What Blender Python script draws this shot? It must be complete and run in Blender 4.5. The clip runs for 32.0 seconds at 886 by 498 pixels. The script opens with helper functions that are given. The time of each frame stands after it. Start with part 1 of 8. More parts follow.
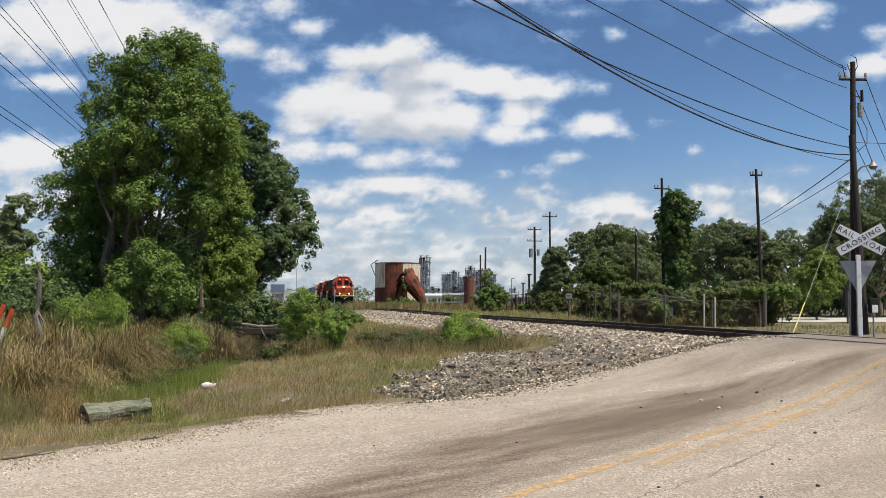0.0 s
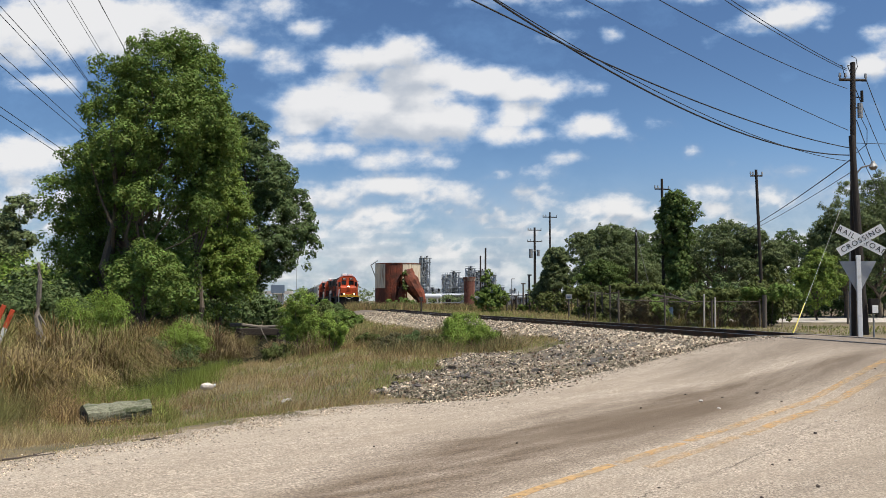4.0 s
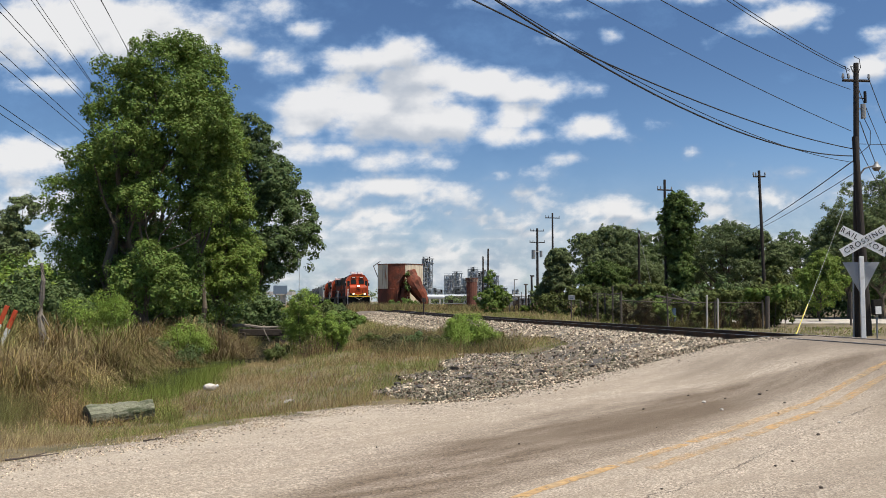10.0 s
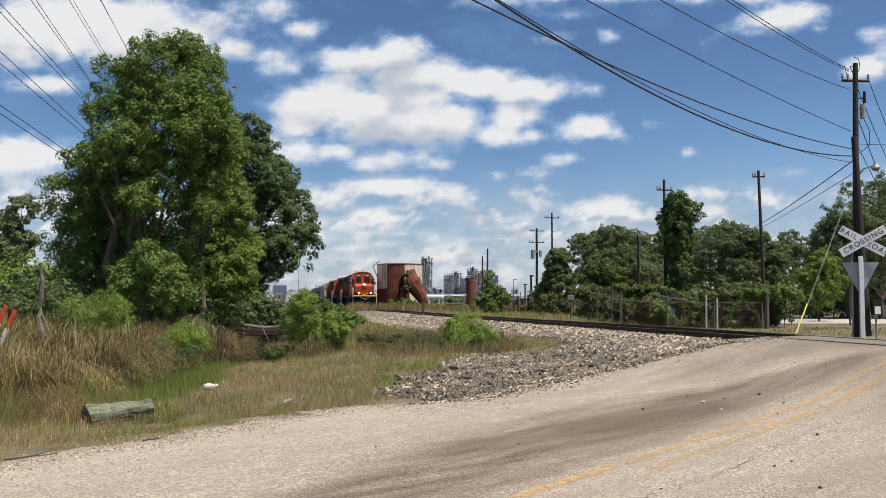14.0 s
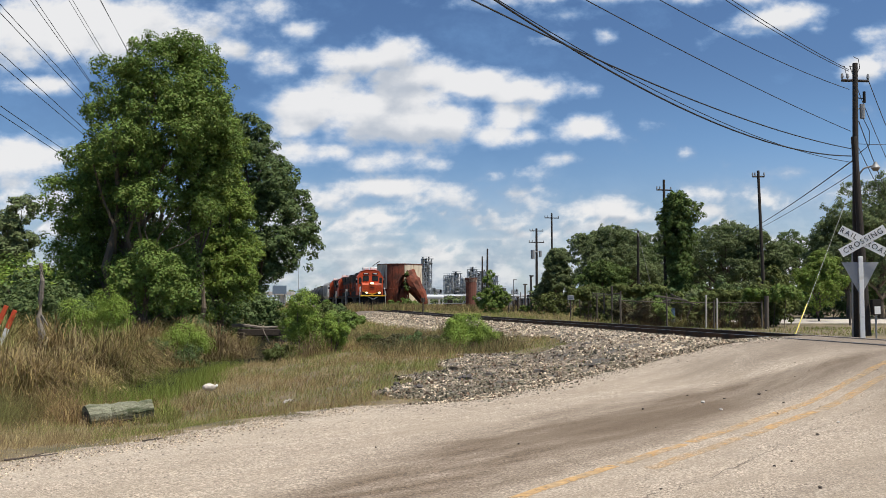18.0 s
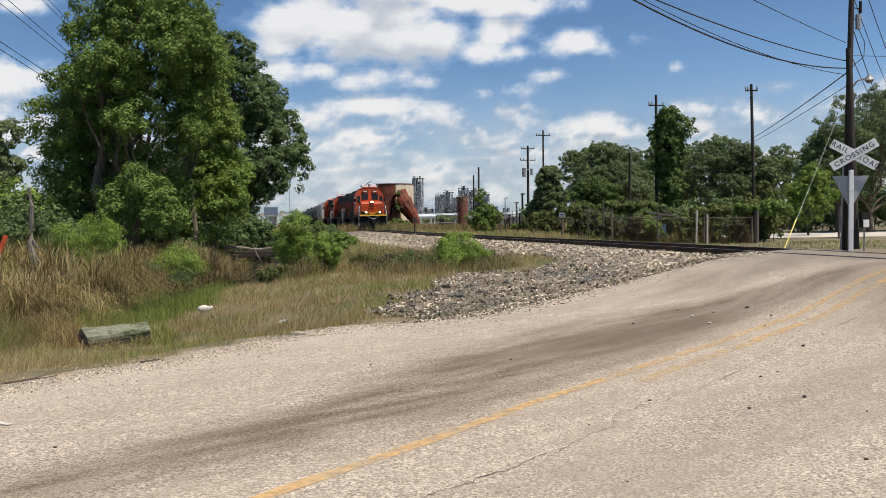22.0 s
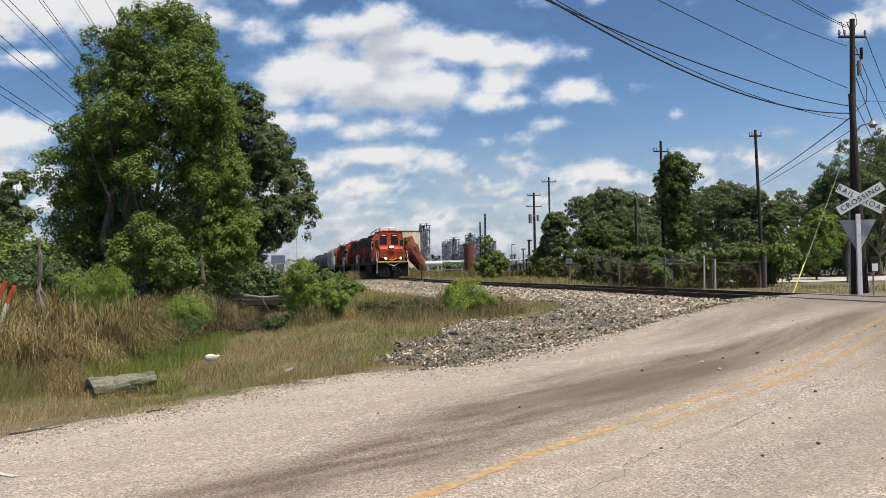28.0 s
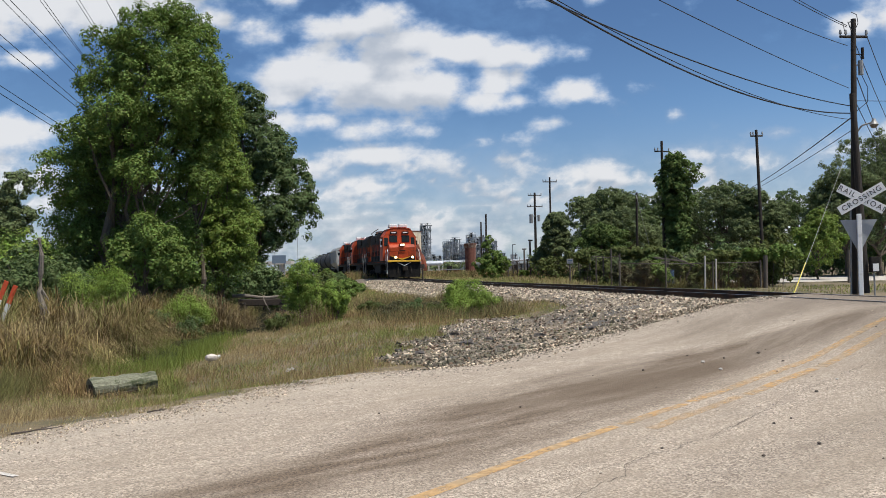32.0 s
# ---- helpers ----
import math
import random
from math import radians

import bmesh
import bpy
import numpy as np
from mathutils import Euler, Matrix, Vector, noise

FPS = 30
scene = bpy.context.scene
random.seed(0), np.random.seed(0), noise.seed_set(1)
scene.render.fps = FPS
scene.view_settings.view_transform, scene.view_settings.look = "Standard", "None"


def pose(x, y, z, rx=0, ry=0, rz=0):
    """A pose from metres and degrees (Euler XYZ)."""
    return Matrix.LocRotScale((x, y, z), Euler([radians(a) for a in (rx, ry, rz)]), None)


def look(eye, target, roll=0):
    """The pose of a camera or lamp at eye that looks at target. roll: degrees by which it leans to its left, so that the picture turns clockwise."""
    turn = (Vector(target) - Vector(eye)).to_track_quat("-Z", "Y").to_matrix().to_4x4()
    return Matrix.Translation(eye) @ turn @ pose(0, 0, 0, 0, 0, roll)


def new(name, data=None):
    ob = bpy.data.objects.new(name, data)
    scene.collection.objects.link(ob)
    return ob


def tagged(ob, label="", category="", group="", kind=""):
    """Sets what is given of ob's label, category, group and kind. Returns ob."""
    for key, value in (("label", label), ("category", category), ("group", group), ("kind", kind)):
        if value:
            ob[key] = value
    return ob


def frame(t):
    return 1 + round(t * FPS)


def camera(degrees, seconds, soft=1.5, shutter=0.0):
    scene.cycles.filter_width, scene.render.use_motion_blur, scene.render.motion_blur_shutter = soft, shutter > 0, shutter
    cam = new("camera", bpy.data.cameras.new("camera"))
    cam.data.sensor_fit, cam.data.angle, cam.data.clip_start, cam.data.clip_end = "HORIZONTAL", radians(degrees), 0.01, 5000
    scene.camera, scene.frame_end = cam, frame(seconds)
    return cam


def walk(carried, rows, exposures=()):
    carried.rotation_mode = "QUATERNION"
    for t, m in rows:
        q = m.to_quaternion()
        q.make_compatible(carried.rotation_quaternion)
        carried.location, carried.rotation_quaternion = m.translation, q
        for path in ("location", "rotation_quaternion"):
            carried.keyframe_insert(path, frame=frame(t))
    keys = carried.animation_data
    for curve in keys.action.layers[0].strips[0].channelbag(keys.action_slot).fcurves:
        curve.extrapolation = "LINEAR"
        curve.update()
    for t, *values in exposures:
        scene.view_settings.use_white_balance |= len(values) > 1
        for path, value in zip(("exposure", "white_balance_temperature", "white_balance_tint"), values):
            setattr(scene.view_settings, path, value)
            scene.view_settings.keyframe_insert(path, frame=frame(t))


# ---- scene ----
cam = camera(55.82, 32.0, 0.75)
EYE = (0.0, 0.0, 1.6)
CAMERA_TURNS = [  # seconds, pitch, yaw, roll in degrees
    (0, 3.48, 0.00, 0.00), (0.5, 3.49, 0.00, -0.03), (1, 3.50, 0.01, -0.03), (1.5, 3.50, -0.00, -0.01),
    (2, 3.50, -0.00, -0.01), (2.5, 3.51, -0.00, -0.02), (3, 3.51, 0.00, -0.02), (3.5, 3.52, 0.00, -0.01),
    (5.5, 3.50, -0.06, -0.00), (6, 3.52, -0.20, -0.02), (6.5, 3.52, -0.18, -0.01), (7, 3.52, -0.17, 0.07),
    (7.5, 3.52, -0.17, 0.03), (8, 3.53, -0.14, 0.04), (8.5, 3.55, -0.12, 0.02), (9, 3.56, -0.14, 0.02),
    (9.5, 3.56, -0.17, 0.03), (10, 3.57, -0.18, 0.03), (10.5, 3.58, -0.18, 0.03), (11, 3.58, -0.16, 0.04),
    (11.5, 3.58, -0.15, 0.04), (12, 3.57, -0.14, 0.06), (12.5, 3.56, -0.14, 0.07), (13, 3.55, -0.15, 0.04),
    (13.5, 3.58, -0.13, 0.04), (14, 3.56, -0.14, 0.06), (14.5, 3.57, -0.12, 0.04), (16.5, 3.58, -0.11, 0.05),
    (17, 3.58, -0.11, 0.04), (17.5, 3.58, -0.11, 0.06), (18, 3.57, -0.13, 0.03), (18.5, 3.59, -0.16, 0.05),
    (19, 3.57, -0.15, 0.04), (19.5, 3.58, -0.09, -0.02), (20, 3.57, -0.12, 0.06), (20.5, 3.58, -0.12, 0.07),
    (21, 3.51, -0.12, 0.04), (21.5, 1.61, 0.26, -0.34), (22, -1.96, 0.41, -0.77), (22.5, -2.07, 0.06, -0.74),
    (23, -1.99, -0.20, -1.05), (23.5, -1.92, -0.34, -1.13), (24, -0.98, -0.61, -0.95), (24.5, 0.40, -0.85, -1.02),
    (25, 1.59, -0.81, -1.17), (25.5, 2.20, -0.45, -1.19), (27.5, 1.26, -0.01, -1.18), (28, 1.26, -0.01, -1.18),
    (28.5, 1.26, -0.01, -1.20), (29, 1.28, -0.08, -1.14), (29.5, 1.24, -0.09, -1.13), (30, 1.26, -0.07, -1.18),
    (30.5, 1.26, -0.07, -1.20), (31, 1.26, -0.07, -1.18), (31.5, 1.26, -0.07, -1.18), (32, 1.26, -0.07, -1.18),
]


def held(pitch, yaw, roll):
    """Camera pose at the eye: pitch up, yaw clockwise from +y, roll."""
    return Matrix.Translation(EYE) @ pose(0, 0, 0, 0, 0, -yaw) @ pose(0, 0, 0, 90 + pitch) @ pose(0, 0, 0, 0, 0, roll)


EXPOSURES = [(0, 0.12, 6500, 10), (27, 0.12, 6500, 10), (29, 0.06, 6430, 10), (30, 0.0, 6290, 10), (31, 0.02, 6290, 10), (32, 0.02, 6290, 10)]
walk(cam, [(t, held(p, y, r)) for t, p, y, r in CAMERA_TURNS], EXPOSURES)

# ---- light ----
SUN_EL, SUN_AZ = radians(66), radians(125)  # azimuth clockwise from +y
world = bpy.data.worlds.new("world")
scene.world = world
world.use_nodes = True
wn, wl = world.node_tree.nodes, world.node_tree.links
sky = wn.new("ShaderNodeTexSky")
sky.sky_type, sky.sun_disc = "NISHITA", False
sky.sun_elevation, sky.sun_rotation = SUN_EL, SUN_AZ
sky.air_density, sky.dust_density, sky.ozone_density = 1.0, 0.3, 2.0
wn["Background"].inputs["Strength"].default_value = 0.072
tint = wn.new("ShaderNodeMix")
tint.data_type, tint.blend_type = "RGBA", "MULTIPLY"
tint.inputs["Factor"].default_value = 1.0
tint.inputs["B"].default_value = (0.77, 0.95, 1.17, 1)
wl.new(sky.outputs[0], tint.inputs["A"])
wl.new(tint.outputs["Result"], wn["Background"].inputs["Color"])
sun = new("sun", bpy.data.lights.new("sun", "SUN"))
sun.data.energy, sun.data.angle, sun.data.color = 5.0, radians(0.6), (1.0, 0.935, 0.83)
toward = Vector((math.sin(SUN_AZ) * math.cos(SUN_EL), math.cos(SUN_AZ) * math.cos(SUN_EL), math.sin(SUN_EL)))
sun.matrix_world = look(toward * 50, (0, 0, 0))


# ---- materials ----
def mat(name, base, rough=0.8, metal=0.0, vary=0.25, scale=6.0, bump=0.0, second=None, spread=0.0, fine=40.0, mix=0.5, translucent=0.0, island=False, stretch=None):
    """Procedural surface: base colour varied at two scales toward `second`, optional bump, per-object or per-island variation."""
    m = bpy.data.materials.new(name)
    m.use_nodes = True
    n, l = m.node_tree.nodes, m.node_tree.links
    b = n["Principled BSDF"]
    b.inputs["Roughness"].default_value, b.inputs["Metallic"].default_value = rough, metal
    co = n.new("ShaderNodeTexCoord")
    source = co.outputs["Object"]
    if stretch:
        mp = n.new("ShaderNodeMapping")
        mp.inputs["Scale"].default_value = stretch
        l.new(source, mp.inputs["Vector"])
        source = mp.outputs[0]
    big, small = n.new("ShaderNodeTexNoise"), n.new("ShaderNodeTexNoise")
    big.inputs["Scale"].default_value, small.inputs["Scale"].default_value = scale, fine
    big.inputs["Detail"].default_value = small.inputs["Detail"].default_value = 6
    for t in (big, small):
        l.new(source, t.inputs["Vector"])
    dark = [c * (1 - vary) for c in base]
    light = [min(1, c * (1 + vary)) for c in base]
    ramp = n.new("ShaderNodeValToRGB")
    ramp.color_ramp.elements[0].position, ramp.color_ramp.elements[1].position = 0.3, 0.7
    ramp.color_ramp.elements[0].color, ramp.color_ramp.elements[1].color = (*dark, 1), (*light, 1)
    l.new(small.outputs["Fac"], ramp.inputs["Fac"])
    colour = ramp.outputs["Color"]
    if second:
        mixer = n.new("ShaderNodeMix")
        mixer.data_type = "RGBA"
        edge = n.new("ShaderNodeMapRange")
        edge.inputs["From Min"].default_value, edge.inputs["From Max"].default_value = mix - 0.08, mix + 0.08
        l.new(big.outputs["Fac"], edge.inputs["Value"])
        l.new(edge.outputs[0], mixer.inputs["Factor"])
        l.new(colour, mixer.inputs["A"])
        mixer.inputs["B"].default_value = (*second, 1)
        colour = mixer.outputs["Result"]
    if spread:
        info = n.new("ShaderNodeNewGeometry") if island else n.new("ShaderNodeObjectInfo")
        hsv = n.new("ShaderNodeHueSaturation")
        val = n.new("ShaderNodeMapRange")
        val.inputs["To Min"].default_value, val.inputs["To Max"].default_value = 1 - spread, 1 + spread
        l.new(info.outputs["Random Per Island" if island else "Random"], val.inputs["Value"])
        l.new(val.outputs[0], hsv.inputs["Value"])
        if translucent:
            hue = n.new("ShaderNodeMapRange")
            hue.inputs["To Min"].default_value, hue.inputs["To Max"].default_value = 0.475, 0.515
            l.new(info.outputs["Random Per Island" if island else "Random"], hue.inputs["Value"])
            l.new(hue.outputs[0], hsv.inputs["Hue"])
        l.new(colour, hsv.inputs["Color"])
        colour = hsv.outputs["Color"]
    l.new(colour, b.inputs["Base Color"])
    if bump:
        bp = n.new("ShaderNodeBump")
        bp.inputs["Strength"].default_value, bp.inputs["Distance"].default_value = bump, 0.02
        l.new(small.outputs["Fac"], bp.inputs["Height"])
        l.new(bp.outputs[0], b.inputs["Normal"])
    if translucent:
        tr, add = n.new("ShaderNodeBsdfTranslucent"), n.new("ShaderNodeMixShader")
        add.inputs[0].default_value = translucent
        l.new(colour, tr.inputs["Color"])
        l.new(b.outputs[0], add.inputs[1])
        l.new(tr.outputs[0], add.inputs[2])
        l.new(add.outputs[0], n["Material Output"].inputs["Surface"])
        b.inputs["Specular IOR Level"].default_value = 0.15
    return m


def glow(name, colour, strength):
    m = bpy.data.materials.new(name)
    m.use_nodes = True
    n, l = m.node_tree.nodes, m.node_tree.links
    e = n.new("ShaderNodeEmission")
    e.inputs[0].default_value, e.inputs[1].default_value = (*colour, 1), strength
    l.new(e.outputs[0], n["Material Output"].inputs["Surface"])
    return m


M = {
    "leaf_lime": mat("leaf_yellow_green", (0.18, 0.255, 0.052), 0.6, vary=0.2, spread=0.3, translucent=0.3, island=True),
    "leaf": mat("leaf_green", (0.155, 0.228, 0.053), 0.6, vary=0.2, spread=0.32, translucent=0.28, island=True),
    "leaf_bright": mat("leaf_bright", (0.225, 0.32, 0.06), 0.6, vary=0.2, spread=0.45, translucent=0.24, island=True),
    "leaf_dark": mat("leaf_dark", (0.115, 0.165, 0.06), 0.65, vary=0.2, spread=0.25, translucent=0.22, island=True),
    "oak": mat("oak_leaf", (0.155, 0.195, 0.085), 0.85, vary=0.2, spread=0.35, translucent=0.22, island=True),
    "vine_dark": mat("dark_ivy_leaf", (0.11, 0.16, 0.045), 0.8, vary=0.2, spread=0.4, translucent=0.25, island=True),
    "vine": mat("dull_vine_leaf", (0.12, 0.145, 0.045), 0.8, vary=0.2, spread=0.4, translucent=0.25, island=True),
    "dry_vine": mat("withered_vine_leaf", (0.125, 0.12, 0.06), 0.8, vary=0.2, spread=0.5, translucent=0.25, island=True),
    "deadwood": mat("bleached_deadwood", (0.21, 0.18, 0.145), 0.9, vary=0.4, bump=0.6, fine=14, stretch=(5, 5, 1)),
    "bark": mat("bark", (0.11, 0.085, 0.06), 0.9, vary=0.4, bump=0.6, fine=14, stretch=(4, 4, 1)),
    "pole": mat("creosote_pole", (0.038, 0.03, 0.024), 0.9, vary=0.45, bump=0.5, fine=30, stretch=(6, 6, 0.6)),
    "greypole": mat("weathered_pole", (0.115, 0.097, 0.08), 0.9, vary=0.35, bump=0.5, fine=30, stretch=(6, 6, 0.6)),
    "steel": mat("rail_steel", (0.045, 0.033, 0.027), 0.8, 0.2, vary=0.35, fine=25, second=(0.10, 0.055, 0.03), scale=3),
    "shine": mat("worn_railhead", (0.35, 0.34, 0.33), 0.35, 0.9, vary=0.15),
    "tie": mat("creosoted_tie", (0.07, 0.055, 0.045), 0.95, vary=0.4, bump=0.6, fine=20, spread=0.3),
    "orange": mat("orange_paint", (0.52, 0.066, 0.010), 0.65, vary=0.16, fine=9, second=(0.30, 0.046, 0.012), scale=1.3, mix=0.56),
    "black": mat("black_paint", (0.011, 0.0105, 0.01), 0.75, vary=0.4, fine=8, second=(0.025, 0.021, 0.017), scale=2.0, mix=0.6),
    "grime": mat("grimy_underframe", (0.026, 0.023, 0.02), 0.85, vary=0.4, fine=12, second=(0.045, 0.036, 0.028), scale=3.0, mix=0.62),
    # soot plus the shade on the hood sides, both put into this orange
    "dirty_orange": mat("sooty_shaded_orange_paint", (0.24, 0.036, 0.010), 0.85, vary=0.3, fine=7, second=(0.05, 0.02, 0.013), scale=0.9, mix=0.5),
    "yellow": mat("yellow_paint", (0.75, 0.43, 0.03), 0.5, vary=0.12),
    "white": mat("white_paint", (0.78, 0.78, 0.76), 0.5, vary=0.08, second=(0.6, 0.58, 0.54), scale=5, mix=0.65),
    "glass": mat("dark_cab_glass", (0.01, 0.012, 0.014), 0.08, vary=0.2),
    "hopper": mat("grey_covered_hopper_paint", (0.42, 0.42, 0.40), 0.6, vary=0.12, fine=6, second=(0.30, 0.27, 0.23), scale=1.0, mix=0.6),
    "tank_black": mat("tank_car_black", (0.022, 0.022, 0.022), 0.75, vary=0.3),
    "lamp": glow("lit_headlight", (1.0, 0.72, 0.36), 5.0),
    "rust": mat("rust", (0.23, 0.06, 0.03), 0.9, vary=0.35, fine=4, second=(0.11, 0.038, 0.022), scale=0.7, bump=0.2),
    "galv": mat("galvanised_steel", (0.32, 0.32, 0.31), 0.55, 0.35, vary=0.15, fine=14),
    "grey": mat("unpainted_sign_back", (0.36, 0.37, 0.38), 0.5, 0.3, vary=0.08),
    "signwhite": mat("reflective_white_sheeting", (0.8, 0.8, 0.79), 0.5, vary=0.06, second=(0.55, 0.53, 0.5), scale=7, mix=0.66),
    "signblack": mat("black_sign_letters", (0.02, 0.02, 0.02), 0.5, vary=0.2),
    "guard": mat("yellow_plastic_guard", (0.75, 0.6, 0.05), 0.5, vary=0.1),
    "wire": mat("dark_cable", (0.02, 0.02, 0.021), 0.6, vary=0.2),
    "pipe": mat("refinery_steel", (0.31, 0.335, 0.36), 0.6, 0.2, vary=0.3, fine=0.6, spread=0.3),
    # darker copy of the refinery steel, with shade put into its colour
    "shaded_pipe": mat("shaded_refinery_steel", (0.15, 0.165, 0.18), 0.7, vary=0.3, fine=0.6),
    "refwhite": mat("refinery_white", (0.62, 0.64, 0.66), 0.6, vary=0.1, fine=0.5),
    "brickred": mat("red_oxide_steel", (0.17, 0.066, 0.045), 0.85, vary=0.3, fine=3, second=(0.33, 0.2, 0.13), scale=0.8, mix=0.62),
    "logwood": mat("weathered_log", (0.235, 0.235, 0.16), 0.95, vary=0.5, bump=0.9, fine=22, stretch=(0.7, 7, 7), second=(0.08, 0.095, 0.045), scale=2.5, mix=0.55),
    "concrete": mat("pale_concrete", (0.5, 0.46, 0.41), 0.9, vary=0.15, bump=0.3),
    "redplastic": mat("red_marker", (0.6, 0.09, 0.03), 0.5, vary=0.1),
    "bluebin": mat("blue_plastic", (0.05, 0.10, 0.17), 0.6, vary=0.15),
}


for key in ("black", "grime", "dirty_orange"):
    M[key].node_tree.nodes["Principled BSDF"].inputs["Specular IOR Level"].default_value = 0.2

# ---- shape helpers ----
def mesh_of(name, verts, faces, material, smooth=False):
    me = bpy.data.meshes.new(name)
    me.from_pydata([tuple(v) for v in verts], [], [tuple(f) for f in faces])
    me.materials.append(material)
    if smooth:
        me.polygons.foreach_set("use_smooth", [True] * len(me.polygons))
    me.update()
    return me


def part(name, bm, material, parent, label="", smooth=False):
    """Link a bmesh as one mesh object under a thing or part."""
    me = bpy.data.meshes.new(name)
    bm.to_mesh(me)
    bm.free()
    me.materials.append(material)
    if smooth:
        me.polygons.foreach_set("use_smooth", [True] * len(me.polygons))
    ob = new(name, me)
    ob.parent = parent
    return tagged(ob, label)


def thing(name, m, label, category, group="", kind=""):
    ob = new(name)
    ob.empty_display_size = 0.3
    ob.matrix_world = m
    return tagged(ob, label, category, group, kind)


def box(bm, c, s, bevel=0.0, turn=None):
    """Box with centre c and full sizes s, optionally bevelled and turned (a Matrix)."""
    r = bmesh.ops.create_cube(bm, size=1.0)
    vs = r["verts"]
    for v in vs:
        v.co = Vector((v.co.x * s[0], v.co.y * s[1], v.co.z * s[2]))
    if bevel:
        es = list({e for v in vs for e in v.link_edges})
        vs = bmesh.ops.bevel(bm, geom=es, offset=bevel, segments=2, affect="EDGES", profile=0.5)["verts"]
    for v in vs:
        v.co = (turn @ v.co if turn else v.co) + Vector(c)
    return bm


def rod(bm, a, b, r0, r1=None, seg=8):
    """Tapered round bar from a to b."""
    a, b = Vector(a), Vector(b)
    r1 = r0 if r1 is None else r1
    r = bmesh.ops.create_cone(bm, cap_ends=True, segments=seg, radius1=r0, radius2=r1, depth=(b - a).length)
    q = (b - a).to_track_quat("Z", "Y")
    for v in r["verts"]:
        v.co = q @ v.co + (a + b) / 2
    return bm


def B(*boxes, bevel=0.0):
    bm = bmesh.new()
    for c, s in boxes:
        box(bm, c, s, bevel)
    return bm


def R(*rods, seg=8):
    bm = bmesh.new()
    for r in rods:
        rod(bm, *r, seg=seg)
    return bm


def prism(profile, y0, y1, axis="y"):
    """Extrude an (a, z) outline along an axis: y -> (a, y, z), x -> (x, a, z)."""
    bm = bmesh.new()
    put = (lambda a, z, t: (a, t, z)) if axis == "y" else (lambda a, z, t: (t, a, z))
    v0 = [bm.verts.new(put(a, z, y0)) for a, z in profile]
    v1 = [bm.verts.new(put(a, z, y1)) for a, z in profile]
    bm.faces.new(v0)
    bm.faces.new(v1[::-1])
    for i in range(len(profile)):
        j = (i + 1) % len(profile)
        bm.faces.new((v0[j], v0[i], v1[i], v1[j]))
    bmesh.ops.recalc_face_normals(bm, faces=bm.faces)
    return bm


def cable(name, pts, r, material, label, group=""):
    """Hanging cable as a bevelled curve through pts."""
    cu = bpy.data.curves.new(name, "CURVE")
    cu.dimensions, cu.bevel_depth, cu.bevel_resolution = "3D", r, 1
    sp = cu.splines.new("POLY")
    sp.points.add(len(pts) - 1)
    for p, q in zip(sp.points, pts):
        p.co = (*q, 1)
    cu.materials.append(material)
    return tagged(new(name, cu), label, "cable", group)


def span(a, b, sag, n=24):
    a, b = Vector(a), Vector(b)
    return [a.lerp(b, i / n) - Vector((0, 0, 4 * sag * (i / n) * (1 - i / n))) for i in range(n + 1)]


# ---- the lie of the land ----
SLOPE, NEAR = 0.2055, 10.8  # near rail: x = NEAR - SLOPE * y
NORM = math.hypot(1, SLOPE)


def track_x(y, off=0.72):
    """x of a line parallel to the track, off metres left of its middle as the train comes."""
    return NEAR + (0.72 - off) * NORM - SLOPE * y


def smooth_step(a, b, x):
    t = np.clip((x - a) / (b - a), 0, 1)
    return t * t * (3 - 2 * t)


def tie_top(y):
    """Height of the top of the ties along the track."""
    return 0.54 + 0.13 * (1 - smooth_step(12, 62, y))


def rail_top(y):
    return tie_top(y) + 0.17


ROAD_LEFT = [(-16.0, -8.0), (-10.0, 0.0), (-4.35, 7.7), (-3.8, 8.8), (-3.1, 9.6), (-2.55, 10.5), (-2.1, 11.4), (-1.5, 12.25), (-0.9, 12.75), (0.3, 13.45), (1.1, 14.6), (2.2, 15.75), (3.25, 16.6), (4.2, 16.75), (4.8, 16.85), (5.4, 16.98), (5.9, 17.35), (6.9, 17.9), (7.4, 18.6)]
ROAD_DIR, ROAD_MID = Vector((0.77, 0.638)), Vector((0.71, 6.75))


def near_side(x, y):
    """Distance from the near rail, positive toward the camera's side."""
    return (NEAR - SLOPE * y - x) / NORM


def road_left_x(y):
    return np.interp(y, [p[1] for p in ROAD_LEFT], [p[0] for p in ROAD_LEFT])


def on_road(x, y):
    """1 on the paved apron, 0 off it, with a soft verge."""
    inside = smooth_step(-0.5, 0.5, x - road_left_x(y))
    return inside * (1 - smooth_step(17.8, 18.8, y - 0.55 * np.maximum(x - 7, 0))) * (near_side(x, y) > -0.2)


def ditch_line(y):
    """Distance of the ditch's middle from the near rail."""
    return np.interp(y, [12, 20, 25, 28, 31, 38, 45, 80], [13.9, 13.5, 13.0, 11.6, 10.4, 9.9, 9.9, 10.2])


